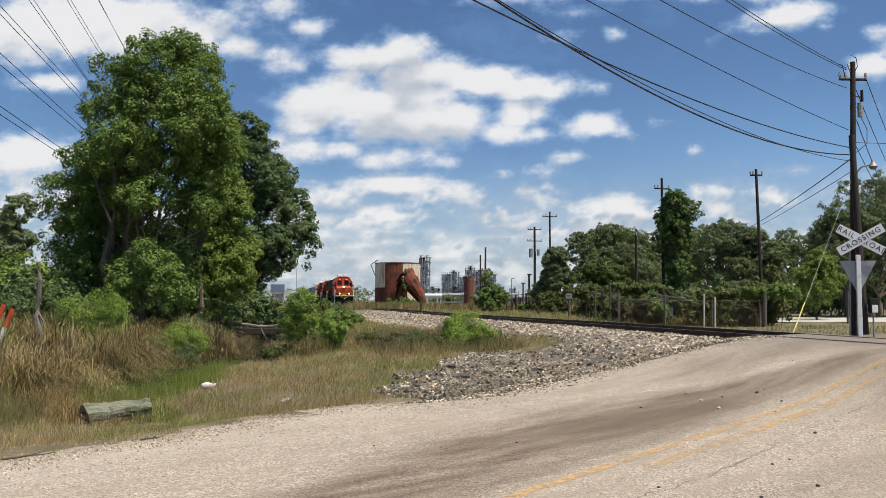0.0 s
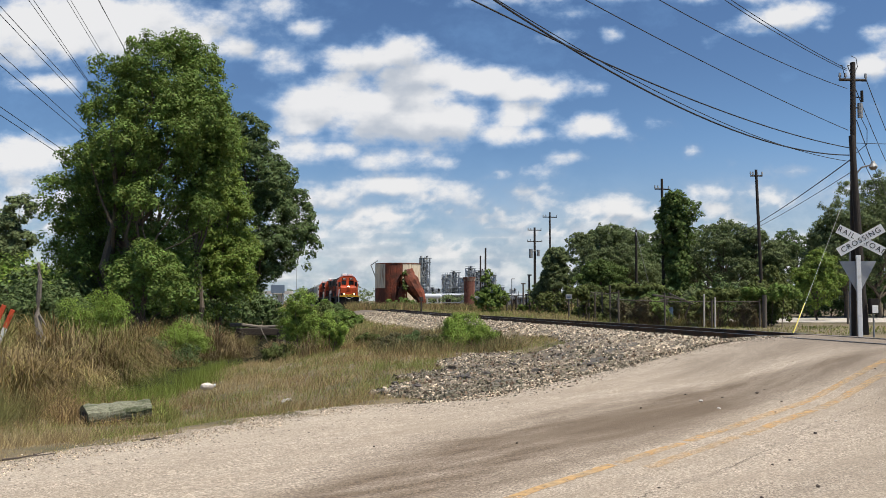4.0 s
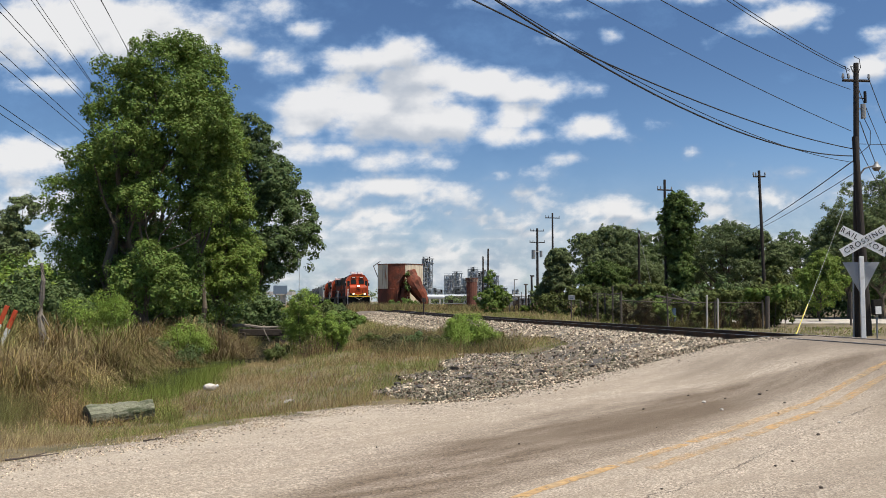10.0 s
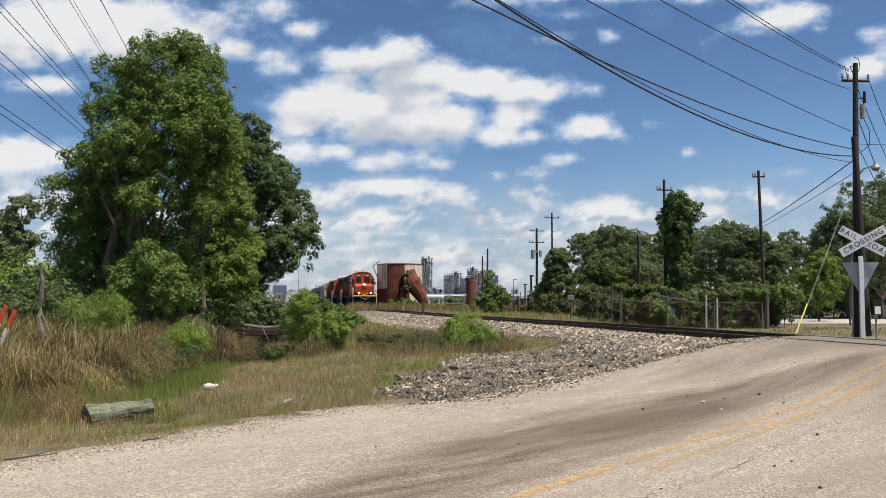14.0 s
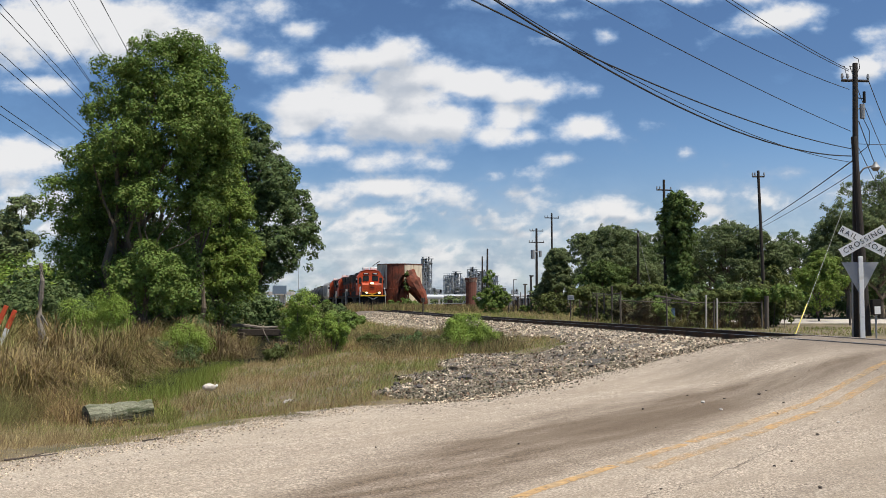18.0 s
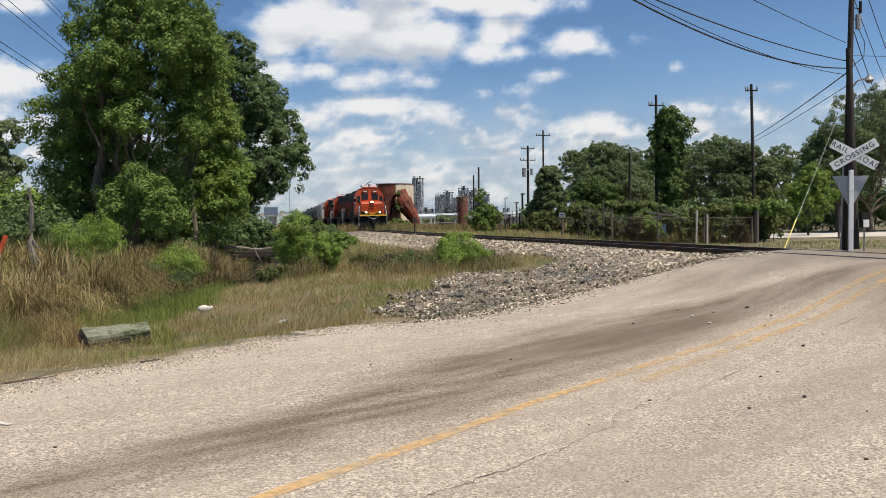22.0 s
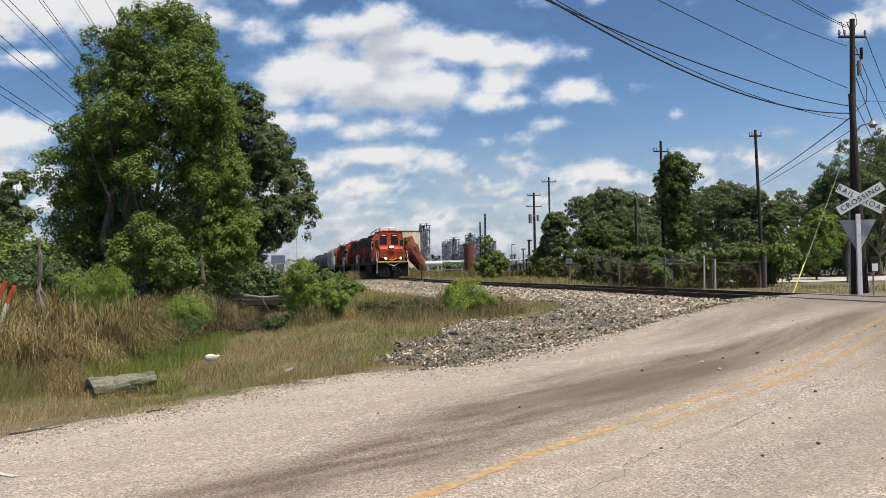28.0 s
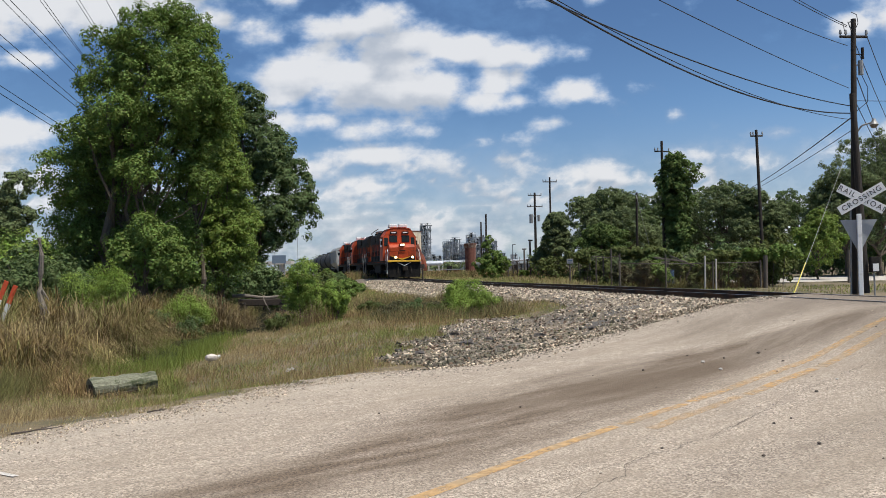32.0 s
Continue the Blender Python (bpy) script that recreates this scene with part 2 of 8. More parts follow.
def height(x, y):
    """Ground height at x, y (numpy arrays or floats)."""
    d = near_side(x, y)
    base = tie_top(y) - 0.06
    ramp = (base + 0.2) * np.clip(1 - np.maximum(d, 0) / 9.5, 0, 1) ** 2.1
    near = smooth_step(0.0, 4.0, d)
    ramp = near * np.minimum(ramp, base + 0.19) + (1 - near) * (rail_top(y) - 0.024)
    bank = base * (1 - smooth_step(1.4, 4.6, d)) + 0.06 * (1 - smooth_step(4.6, 9, d))
    deep = smooth_step(25.0, 29.0, y)
    ditch = -(0.36 + 0.24 * deep) * np.exp(-((d - ditch_line(y)) / (1.25 + 0.5 * deep)) ** 2) * smooth_step(13.0, 19.0, y)
    hollow = -0.28 * smooth_step(8.0, 11.0, d) * (1 - smooth_step(15.0, 19.0, d)) * smooth_step(7.0, 11.0, y + 0.3 * x) * smooth_step(0.4, 2.6, road_left_x(np.minimum(y, 17.4)) - x)
    far = base * (1 - smooth_step(2.8, 8.0, -d)) + 0.34 * smooth_step(2.8, 8.0, -d)
    far = far - 0.34 * smooth_step(60, 250, np.hypot(x, y)) * smooth_step(2.8, 8.0, -d)
    off = np.where(d > 0, bank + ditch + hollow, far)
    k = on_road(x, y)
    return ramp * k + off * (1 - k)


def field(x, y, s, seed=0.0):
    """Smooth wavy value from -1 to 1 for numpy arrays."""
    a, b = x * s + seed * 7.3, y * s - seed * 3.1
    v = np.sin(1.9 * a + 1.3 * np.sin(1.1 * b)) + np.sin(2.3 * b + 1.7 * np.sin(0.9 * a + 2.0)) + 0.6 * np.sin(4.7 * a - 3.9 * b + 1.0)
    return v / 2.6


def rough(x, y, s, seed=0.0):
    return noise.noise(Vector((x * s, y * s, seed)))


# ---- ground sheet to the horizon ----
def stretched(a, b, step, reach, grow=1.22):
    mid = list(np.arange(a, b + step / 2, step))
    lo, hi, g = [], [], step
    while (lo[-1] if lo else a) > -reach:
        g *= grow
        lo.append((lo[-1] if lo else a) - g)
    g = step
    while (hi[-1] if hi else b) < reach:
        g *= grow
        hi.append((hi[-1] if hi else b) + g)
    return np.array(lo[::-1] + mid + hi)


def sheet(name, xs, ys, zf, material):
    X, Y = np.meshgrid(xs, ys)
    Z = zf(X, Y)
    nx, ny = len(xs), len(ys)
    verts = np.stack([X.ravel(), Y.ravel(), Z.ravel()], 1)
    i = np.arange((ny - 1) * nx).reshape(ny - 1, nx)[:, :-1].ravel()
    faces = np.stack([i, i + 1, i + nx + 1, i + nx], 1)
    me = mesh_of(name, verts.tolist(), faces.tolist(), material, True)
    return new(name, me)


def ground_material():
    """Dry grass, soil and pale dust, mixed by noise and by where the ballast and verge lie."""
    m = mat("dry_grass_soil", (0.20, 0.155, 0.09), 0.95, vary=0.35, fine=14, scale=0.8, second=(0.11, 0.095, 0.045), mix=0.52, bump=0.6)
    return m


ground = sheet("ground", stretched(-24, 34, 0.6, 4200), stretched(-6, 64, 0.6, 4200),
               lambda X, Y: height(X, Y) - 0.07 * on_road(X, Y) + 0.03 * np.sin(X * 1.7) * np.sin(Y * 1.3) * (1 - on_road(X, Y)), ground_material())
tagged(ground, "dry grass verge, ditch and open land beyond the track", "ground", kind="structure")


def road_material():
    """Pale worn chip-seal with dark wheel streaks along the road, oil stains and cracks."""
    m = bpy.data.materials.new("worn_chip_seal")
    m.use_nodes = True
    n, l = m.node_tree.nodes, m.node_tree.links
    b = n["Principled BSDF"]
    b.inputs["Roughness"].default_value = 0.92
    co, turn = n.new("ShaderNodeTexCoord"), n.new("ShaderNodeMapping")
    turn.inputs["Rotation"].default_value = (0, 0, -math.atan2(ROAD_DIR.y, ROAD_DIR.x))
    l.new(co.outputs["Object"], turn.inputs["Vector"])

    def tex(scale, stretch=(1, 1, 1), detail=8.0, source=None):
        mp, t = n.new("ShaderNodeMapping"), n.new("ShaderNodeTexNoise")
        mp.inputs["Scale"].default_value = stretch
        t.inputs["Scale"].default_value, t.inputs["Detail"].default_value = scale, detail
        l.new(source or turn.outputs[0], mp.inputs["Vector"])
        l.new(mp.outputs[0], t.inputs["Vector"])
        return t.outputs["Fac"]

    def ramp(value, a, z, lo=0.0, hi=1.0):
        r = n.new("ShaderNodeMapRange")
        for key, v in (("From Min", a), ("From Max", z), ("To Min", lo), ("To Max", hi)):
            r.inputs[key].default_value = v
        l.new(value, r.inputs["Value"])
        return r.outputs[0]

    def over(fac, a, bcol):
        x = n.new("ShaderNodeMix")
        x.data_type = "RGBA"
        l.new(fac, x.inputs["Factor"])
        for key, v in (("A", a), ("B", bcol)):
            if isinstance(v, tuple):
                x.inputs[key].default_value = (*v, 1)
            else:
                l.new(v, x.inputs[key])
        return x.outputs["Result"]

    def math_(op, a, b_):
        x = n.new("ShaderNodeMath")
        x.operation = op
        for i, v in enumerate((a, b_)):
            if isinstance(v, (int, float)):
                x.inputs[i].default_value = v
            else:
                l.new(v, x.inputs[i])
        return x.outputs[0]

    chips = n.new("ShaderNodeTexVoronoi")
    chips.inputs["Scale"].default_value = 78
    l.new(co.outputs["Object"], chips.inputs["Vector"])
    grain = n.new("ShaderNodeSeparateColor")
    l.new(chips.outputs["Color"], grain.inputs[0])
    base = over(ramp(grain.outputs[0], 0.0, 0.9), (0.095, 0.071, 0.05), (0.76, 0.635, 0.495))
    base = over(ramp(tex(26.0, detail=3.0), 0.42, 0.66, 0, 0.45), base, (0.21, 0.175, 0.135))
    base = over(ramp(tex(17.0, detail=3.0), 0.52, 0.68, 0, 0.22), base, (0.66, 0.59, 0.49))
    base = over(ramp(tex(0.5), 0.4, 0.65, 0, 0.35), base, (0.44, 0.365, 0.27))
    base = over(ramp(tex(46.0, detail=2.0), 0.46, 0.62, 0, 0.62), base, (0.17, 0.135, 0.095))
    base = over(ramp(tex(38.0, detail=2.0), 0.52, 0.66, 0, 0.45), base, (0.76, 0.65, 0.51))
    base = over(ramp(tex(5.0, (0.75, 1.1, 1)), 0.47, 0.66, 0, 0.4), base, (0.27, 0.225, 0.17))
    base = over(ramp(tex(1.3, (0.4, 1.2, 1)), 0.5, 0.66, 0, 0.5), base, (0.31, 0.25, 0.18))
    base = over(ramp(tex(3.4, (0.05, 2.4, 1)), 0.5, 0.62, 0, 0.1), base, (0.25, 0.20, 0.145))
    base = over(ramp(tex(2.6, (0.05, 2.0, 1)), 0.52, 0.66, 0, 0.1), base, (0.62, 0.54, 0.43))
    base = over(ramp(tex(2.4, (0.7, 1.1, 1)), 0.46, 0.64, 0, 0.3), base, (0.33, 0.265, 0.195))
    verge_ = n.new("ShaderNodeAttribute")
    verge_.attribute_name = "verge"
    base = over(math_("MULTIPLY", ramp(math_("ADD", verge_.outputs["Fac"], math_("MULTIPLY", tex(1.1), 1.6)), 0.6, 2.6, 1.0, 0.0), 0.7), base, over(grain.outputs[1], (0.35, 0.29, 0.22), (0.64, 0.565, 0.455)))
    sep = n.new("ShaderNodeSeparateXYZ")
    l.new(turn.outputs[0], sep.inputs[0])
    across = math_("ADD", sep.outputs["Y"], math_("MULTIPLY", math_("SUBTRACT", tex(0.25), 0.5), 1.6))
    for mid, wide, strength in ROAD_STREAKS:
        away = math_("ABSOLUTE", math_("SUBTRACT", across, mid), 0)
        band = ramp(away, 0.15 * wide, wide, 1.0, 0.0)
        streak = math_("MULTIPLY", band, ramp(tex(1.0, (0.16, 1.6, 1)), 0.36, 0.62, 0.15, strength))
        base = over(streak, base, (0.135, 0.108, 0.08))
    soil = n.new("ShaderNodeAttribute")
    soil.attribute_name = "soil"
    base = over(ramp(math_("ADD", soil.outputs["Fac"], math_("MULTIPLY", math_("SUBTRACT", tex(2.2), 0.5), 1.8)), 0.1, 0.75, 0.8, 0.0), base, over(grain.outputs[2], (0.10, 0.078, 0.055), (0.40, 0.325, 0.245)))
    wheel = n.new("ShaderNodeAttribute")
    wheel.attribute_name = "wheel"
    worn_ = math_("ADD", wheel.outputs["Fac"], math_("MULTIPLY", math_("SUBTRACT", tex(0.9, (0.35, 1.5, 1)), 0.5), 1.5))
    base = over(math_("MULTIPLY", ramp(worn_, 0.4, 1.5, 1.0, 0.0), ramp(tex(2.2, (0.35, 1.5, 1)), 0.36, 0.6, 0.45, 1.0)), base, over(grain.outputs[0], (0.075, 0.053, 0.034), (0.23, 0.17, 0.112)))
    patch = n.new("ShaderNodeVectorMath")
    patch.operation = "DISTANCE"
    wob = n.new("ShaderNodeMapping")
    wob.inputs["Scale"].default_value = (0.42, 1.0, 0.0)
    l.new(turn.outputs[0], wob.inputs["Vector"])
    l.new(wob.outputs[0], patch.inputs[0])
    patch.inputs[1].default_value = (OIL[0] * 0.42, OIL[1], 0)
    blot = math_("ADD", patch.outputs["Value"], math_("MULTIPLY", math_("SUBTRACT", tex(1.4, (0.5, 1.2, 1)), 0.5), 1.7))
    base = over(ramp(blot, 0.35, 1.25, 0.72, 0.0), base, (0.135, 0.097, 0.06))
    apron = n.new("ShaderNodeAttribute")
    apron.attribute_name = "apron"
    tar = ramp(math_("ADD", apron.outputs["Fac"], math_("MULTIPLY", math_("SUBTRACT", tex(0.9, (0.45, 1.2, 1)), 0.5), 9.0)), 0.4, 4.2, 0.9, 0.0)
    base = over(tar, base, over(grain.outputs[2], (0.115, 0.09, 0.065), (0.31, 0.25, 0.185)))
    l.new(base, b.inputs["Base Color"])
    bp = n.new("ShaderNodeBump")
    bp.inputs["Strength"].default_value, bp.inputs["Distance"].default_value = 0.5, 0.01
    l.new(chips.outputs["Distance"], bp.inputs["Height"])
    l.new(bp.outputs[0], b.inputs["Normal"])
    return m


def road_frame(x, y):
    """Along and across the road, as the road's material sees it."""
    return x * ROAD_DIR.x + y * ROAD_DIR.y, -x * ROAD_DIR.y + y * ROAD_DIR.x


MID_ACROSS = road_frame(*ROAD_MID)[1]
OIL = (*road_frame(2.5, 10.5),)
ROAD_STREAKS = [(MID_ACROSS - 1.6, 0.8, 0.25), (MID_ACROSS - 3.4, 0.8, 0.25)]


def road_sheet():
    verts, faces, edge, apron, wheel, soil = [], [], [], [], [], []
    ys = list(np.arange(-8, 4, 0.3)) + list(np.arange(4, 26.1, 0.12))
    n = 90
    for y in ys:
        xl = float(road_left_x(y)) - 0.38 + 0.5 * rough(0, y, 0.9, 3) + 0.4 * rough(0, y, 3.1, 5) + 0.2 * rough(0, y, 8.0, 6)
        if y > 18.6:
            xl = 7.4 + (y - 18.6) * 1.2
        xr = 22.0
        for i in range(n + 1):
            x = xl + (xr - xl) * (i / n) ** 1.5
            z = float(height(x, y)) + 0.012
            d = float(near_side(x, y))
            if d < 0.0:
                z = float(rail_top(y)) - 0.012 - 0.34 * float(smooth_step(1.7, 4.6, -d))
            verts.append((x, y, z))
            edge.append(x - xl)
            soil.append(min(0.75 * (x - xl - 0.3) + 1.2 * max(0.0, 13.0 - y), 0.9 * (x - xl) + 0.22))
            apron.append(abs(d + 0.7) - 0.7)
            along, across = road_frame(x - ROAD_MID.x, y - ROAD_MID.y)
            mid = np.interp(along, [-8, -3.3, -1.5, 0.2, 1.3, 2.4, 3.7, 4.9, 6.2, 7.3, 7.9, 10], [0.3, 0.75, 0.95, 1.4, 1.75, 1.95, 2.1, 2.1, 2.0, 1.75, 1.3, 1.0])
            wheel.append(abs(across - mid) / np.interp(along, [-4, 0, 3, 5, 7, 8.5], [0.6, 0.85, 0.95, 0.95, 0.65, 0.4]) + np.interp(along, [-6, -1, 1.5, 5, 7.8, 9.5], [0.4, 0.15, -0.1, -0.1, -0.1, 0.4]))
    for j in range(len(ys) - 1):
        for i in range(n):
            a = j * (n + 1) + i
            faces.append((a, a + 1, a + n + 2, a + n + 1))
    me = mesh_of("road", verts, faces, road_material(), True)
    me.attributes.new("apron", "FLOAT", "POINT").data.foreach_set("value", np.array(apron, dtype=np.float32))
    me.attributes.new("soil", "FLOAT", "POINT").data.foreach_set("value", np.array(soil, dtype=np.float32))
    me.attributes.new("wheel", "FLOAT", "POINT").data.foreach_set("value", np.array(wheel, dtype=np.float32))
    me.attributes.new("verge", "FLOAT", "POINT").data.foreach_set("value", np.array(edge, dtype=np.float32))
    return me


road = tagged(new("road", road_sheet()), "pale worn chip-seal road with dark wheel streaks and a faded yellow line", "road", kind="structure")


def stripe(name, off, width, k0, k1, gap, thin, label):
    """Faded painted line along the road with worn-out bits."""
    verts, faces = [], []
    side = Vector((-ROAD_DIR.y, ROAD_DIR.x))
    ks = np.arange(k0, k1, 0.1)
    for k in ks:
        mid = off + float(np.interp(k, [-9, -2.6, -1.04, -0.43, 0.33, 1.35, 2.42, 3.7, 4.65, 6.56, 9.5], [-1.3, -0.4, -0.08, 0.07, 0.24, 0.39, 0.5, 0.59, 0.66, 0.66, 0.6]))
        for s in (-0.5, 0.5):
            p = ROAD_MID + ROAD_DIR * float(k) + side * (mid + s * width * (1 + 0.3 * rough(k, s, 2.0, 2)))
            verts.append((p.x, p.y, float(height(p.x, p.y)) + 0.017))
    for i in range(len(ks) - 1):
        if rough(ks[i], off, 0.9, 9) > gap:
            faces.append((2 * i, 2 * i + 1, 2 * i + 3, 2 * i + 2))
    m = mat("faded_yellow_road_paint", (0.66, 0.41, 0.165), 0.9, vary=0.15, fine=70, second=(0.55, 0.39, 0.21), scale=2.5, mix=0.54)
    nn, ll = m.node_tree.nodes, m.node_tree.links
    worn, gone, clear = nn.new("ShaderNodeTexNoise"), nn.new("ShaderNodeMixShader"), nn.new("ShaderNodeBsdfTransparent")
    worn.inputs["Scale"].default_value, worn.inputs["Detail"].default_value = 9, 10
    cut = nn.new("ShaderNodeMapRange")
    cut.inputs["From Min"].default_value, cut.inputs["From Max"].default_value = thin - 0.45, thin + 0.3
    place = nn.new("ShaderNodeTexCoord")
    ll.new(place.outputs["Object"], worn.inputs["Vector"])
    ll.new(worn.outputs["Fac"], cut.inputs["Value"])
    ll.new(cut.outputs[0], gone.inputs[0])
    ll.new(nn["Principled BSDF"].outputs[0], gone.inputs[1])
    ll.new(clear.outputs[0], gone.inputs[2])
    ll.new(gone.outputs[0], nn["Material Output"].inputs["Surface"])
    ob = new(name, mesh_of(name, verts, faces, m))
    ob.parent = road
    return tagged(ob, label)


stripe("centre_line", 0.0, 0.12, -9, 1.6, -2.0, 0.62, "faded yellow centre line")
stripe("centre_line", 0.0, 0.13, 1.6, 2.9, -2.0, 0.5, "thinning yellow centre line")
stripe("centre_line", 0.0, 0.15, 2.9, 9.5, -2.0, 0.45, "patchy remains of the yellow centre line")
stripe("centre_line", -0.33, 0.14, 1.6, 3.5, -2.0, 0.4, "almost worn-off second yellow line")
stripe("centre_line", -0.35, 0.15, 3.5, 5.3, -2.0, 0.49, "faded yellow second centre line")
stripe("centre_line", -0.36, 0.16, 5.3, 9.5, -2.0, 0.45, "almost worn-off second yellow line")


def crack(name, points, width):
    """Wandering crack along the road: (along, across) points from the centre line's start."""
    side = Vector((-ROAD_DIR.y, ROAD_DIR.x))
    al, ac = [p[0] for p in points], [p[1] for p in points]
    ks = np.arange(al[0], al[-1], 0.06)
    verts, faces = [], []
    for k in ks:
        off = float(np.interp(k, al, ac)) + 0.05 * rough(k, 1.0, 1.1, 3) + 0.09 * rough(k, 2.0, 3.2, 4) + 0.06 * rough(k, 2.0, 13.0, 4)
        w = width * (0.35 + 1.0 * abs(rough(k, 3.0, 2.5, 8)))
        for s in (-0.5, 0.5):
            p = ROAD_MID + ROAD_DIR * float(k) + side * (off + s * w)
            verts.append((p.x, p.y, float(height(p.x, p.y)) + 0.016))
    for i in range(len(ks) - 1):
        if rough(ks[i], 5.0, 1.6, 7) > -0.3:
            faces.append((2 * i, 2 * i + 1, 2 * i + 3, 2 * i + 2))
    ob = new(name, mesh_of(name, verts, faces, mat("crack_shadow", (0.14, 0.115, 0.09), 0.95, vary=0.3)))
    ob.parent = road
    return tagged(ob, "long dark crack wandering along the road")


crack("crack", [(-4.5, -1.6), (-1.77, -1.03), (-0.85, -0.95), (0.11, -0.75), (0.5, -0.54), (1.5, -0.54), (2.9, -0.37), (3.6, -0.23), (4.64, -0.14), (6.0, -0.16), (9.0, -0.1)], 0.011)


mark = new("paint_mark", mesh_of("paint_mark", [(-3.72, 6.80, 0.019), (-3.44, 6.63, 0.019), (-3.41, 6.67, 0.019), (-3.69, 6.85, 0.019)], [(0, 1, 2, 3)], mat("worn_white_road_paint", (0.56, 0.52, 0.46), 0.9, vary=0.3, fine=40)))
mark.parent = road
tagged(mark, "worn bit of white road paint")


# ---- crossing: dark flangeways beside the rails ----
def flangeway(off, w):
    verts, faces = [], []
    ys = np.arange(11.0, 19.0, 0.5)
    for y in ys:
        for s in (-0.5, 0.5):
            verts.append((track_x(y, off + s * w), y, float(rail_top(y)) - 0.006))
    for i in range(len(ys) - 1):
        faces.append((2 * i, 2 * i + 1, 2 * i + 3, 2 * i + 2))
    ob = new("flangeway", mesh_of("flangeway", verts, faces, mat("tarry_flangeway", (0.04, 0.035, 0.03), 0.9, vary=0.4)))
    ob.parent = road
    return tagged(ob, "dark tarry strip beside the rail at the crossing")


for off_, w_ in ((0.72, 0.26), (-0.72, 0.26)):
    flangeway(off_, w_)


# ---- railway ----
track = thing("railway_track", pose(0, 0, 0), "rusty steel rails on dark ties above pale ballast", "railway track", kind="structure")


def rail(off, name):
    prof = [(-0.07, 0), (0.07, 0), (0.07, 0.015), (0.012, 0.04), (0.012, 0.125), (0.036, 0.135), (0.036, 0.165), (-0.036, 0.165), (-0.036, 0.135), (-0.012, 0.125), (-0.012, 0.04), (-0.07, 0.015)]
    verts, faces = [], []
    ys = [5, 9, 12, 15, 18, 21, 25, 30, 36, 42, 50, 60, 80, 110, 160, 220, 320, 460]
    k = len(prof)
    for y in ys:
        x, z = track_x(y, off), float(tie_top(y)) + 0.005
        verts += [(x + a, y + a * SLOPE, z + h) for a, h in prof]
    for j in range(len(ys) - 1):
        for i in range(k):
            a, b = j * k + i, j * k + (i + 1) % k
            faces.append((a, b, b + k, a + k))
    ob = new(name, mesh_of(name, verts, faces, M["steel"]))
    ob.data.materials.append(M["shine"])
    for i, f in enumerate(ob.data.polygons):
        if i % k == 6:
            f.material_index = 1
    ob.parent = track
    return tagged(ob, "dark rusty rail with a worn bright top")


rail(0.72, "rail")
rail(-0.72, "rail")


def ties():
    bm = B(((0, 0, -0.09), (2.6, 0.22, 0.18)), bevel=0.012)
    me = bpy.data.meshes.new("tie")
    bm.to_mesh(me)
    bm.free()
    me.materials.append(M["tie"])
    turn = math.degrees(math.atan(SLOPE))
    y = 18.6
    for i in range(230):
        ob = new("tie", me)
        ob.parent = track
        ob.matrix_basis = pose(track_x(y, 0), y, float(tie_top(y)), rz=turn + random.uniform(-1.5, 1.5))
        y += 0.53 / NORM * NORM
    return me


ties()


def lump(seed, n=1):
    """A small angular stone as vertices and faces."""
    rnd = random.Random(seed)
    bm = bmesh.new()
    bmesh.ops.create_icosphere(bm, subdivisions=n, radius=1.0)
    for v in bm.verts:
        v.co *= rnd.uniform(0.5, 1.15)
    vs = np.array([v.co[:] for v in bm.verts])
    fs = np.array([[v.index for v in f.verts] for f in bm.faces])
    bm.free()
    return vs, fs


def scatter_mesh(name, shapes, places, material, smooth=False):
    """Join many scaled and turned copies of small shapes into one mesh. places: x, y, z, sx, sy, sz, turn."""
    V, F, base = [], [], 0
    for i, (x, y, z, sx, sy, sz, a) in enumerate(places):
        vs, fs = shapes[i % len(shapes)]
        c, s = math.cos(a), math.sin(a)
        q = vs * (sx, sy, sz)
        V.append(np.stack([q[:, 0] * c - q[:, 1] * s + x, q[:, 0] * s + q[:, 1] * c + y, q[:, 2] + z], 1))
        F.append(fs + base)
        base += len(vs)
    V, F = np.concatenate(V), np.concatenate(F)
    me = bpy.data.meshes.new(name)
    me.vertices.add(len(V))
    me.vertices.foreach_set("co", V.ravel())
    k = F.shape[1]
    me.loops.add(F.size)
    me.loops.foreach_set("vertex_index", F.ravel().astype(np.int32))
    me.polygons.add(len(F))
    me.polygons.foreach_set("loop_start", np.arange(0, F.size, k, dtype=np.int32))
    me.polygons.foreach_set("loop_total", np.full(len(F), k, dtype=np.int32))
    me.materials.append(material)
    me.update(calc_edges=True)
    me.shade_flat()
    return me


def chip(seed):
    """An eight-sided chip for stones seen from afar."""
    rnd = random.Random(seed)
    vs = np.array([(1, 0, 0), (-1, 0, 0), (0, 1, 0), (0, -1, 0), (0, 0, 1), (0, 0, -1)]) * [[rnd.uniform(0.75, 1.2)] for _ in range(6)]
    return vs, np.array([(0, 2, 4), (2, 1, 4), (1, 3, 4), (3, 0, 4), (2, 0, 5), (1, 2, 5), (3, 1, 5), (0, 3, 5)])


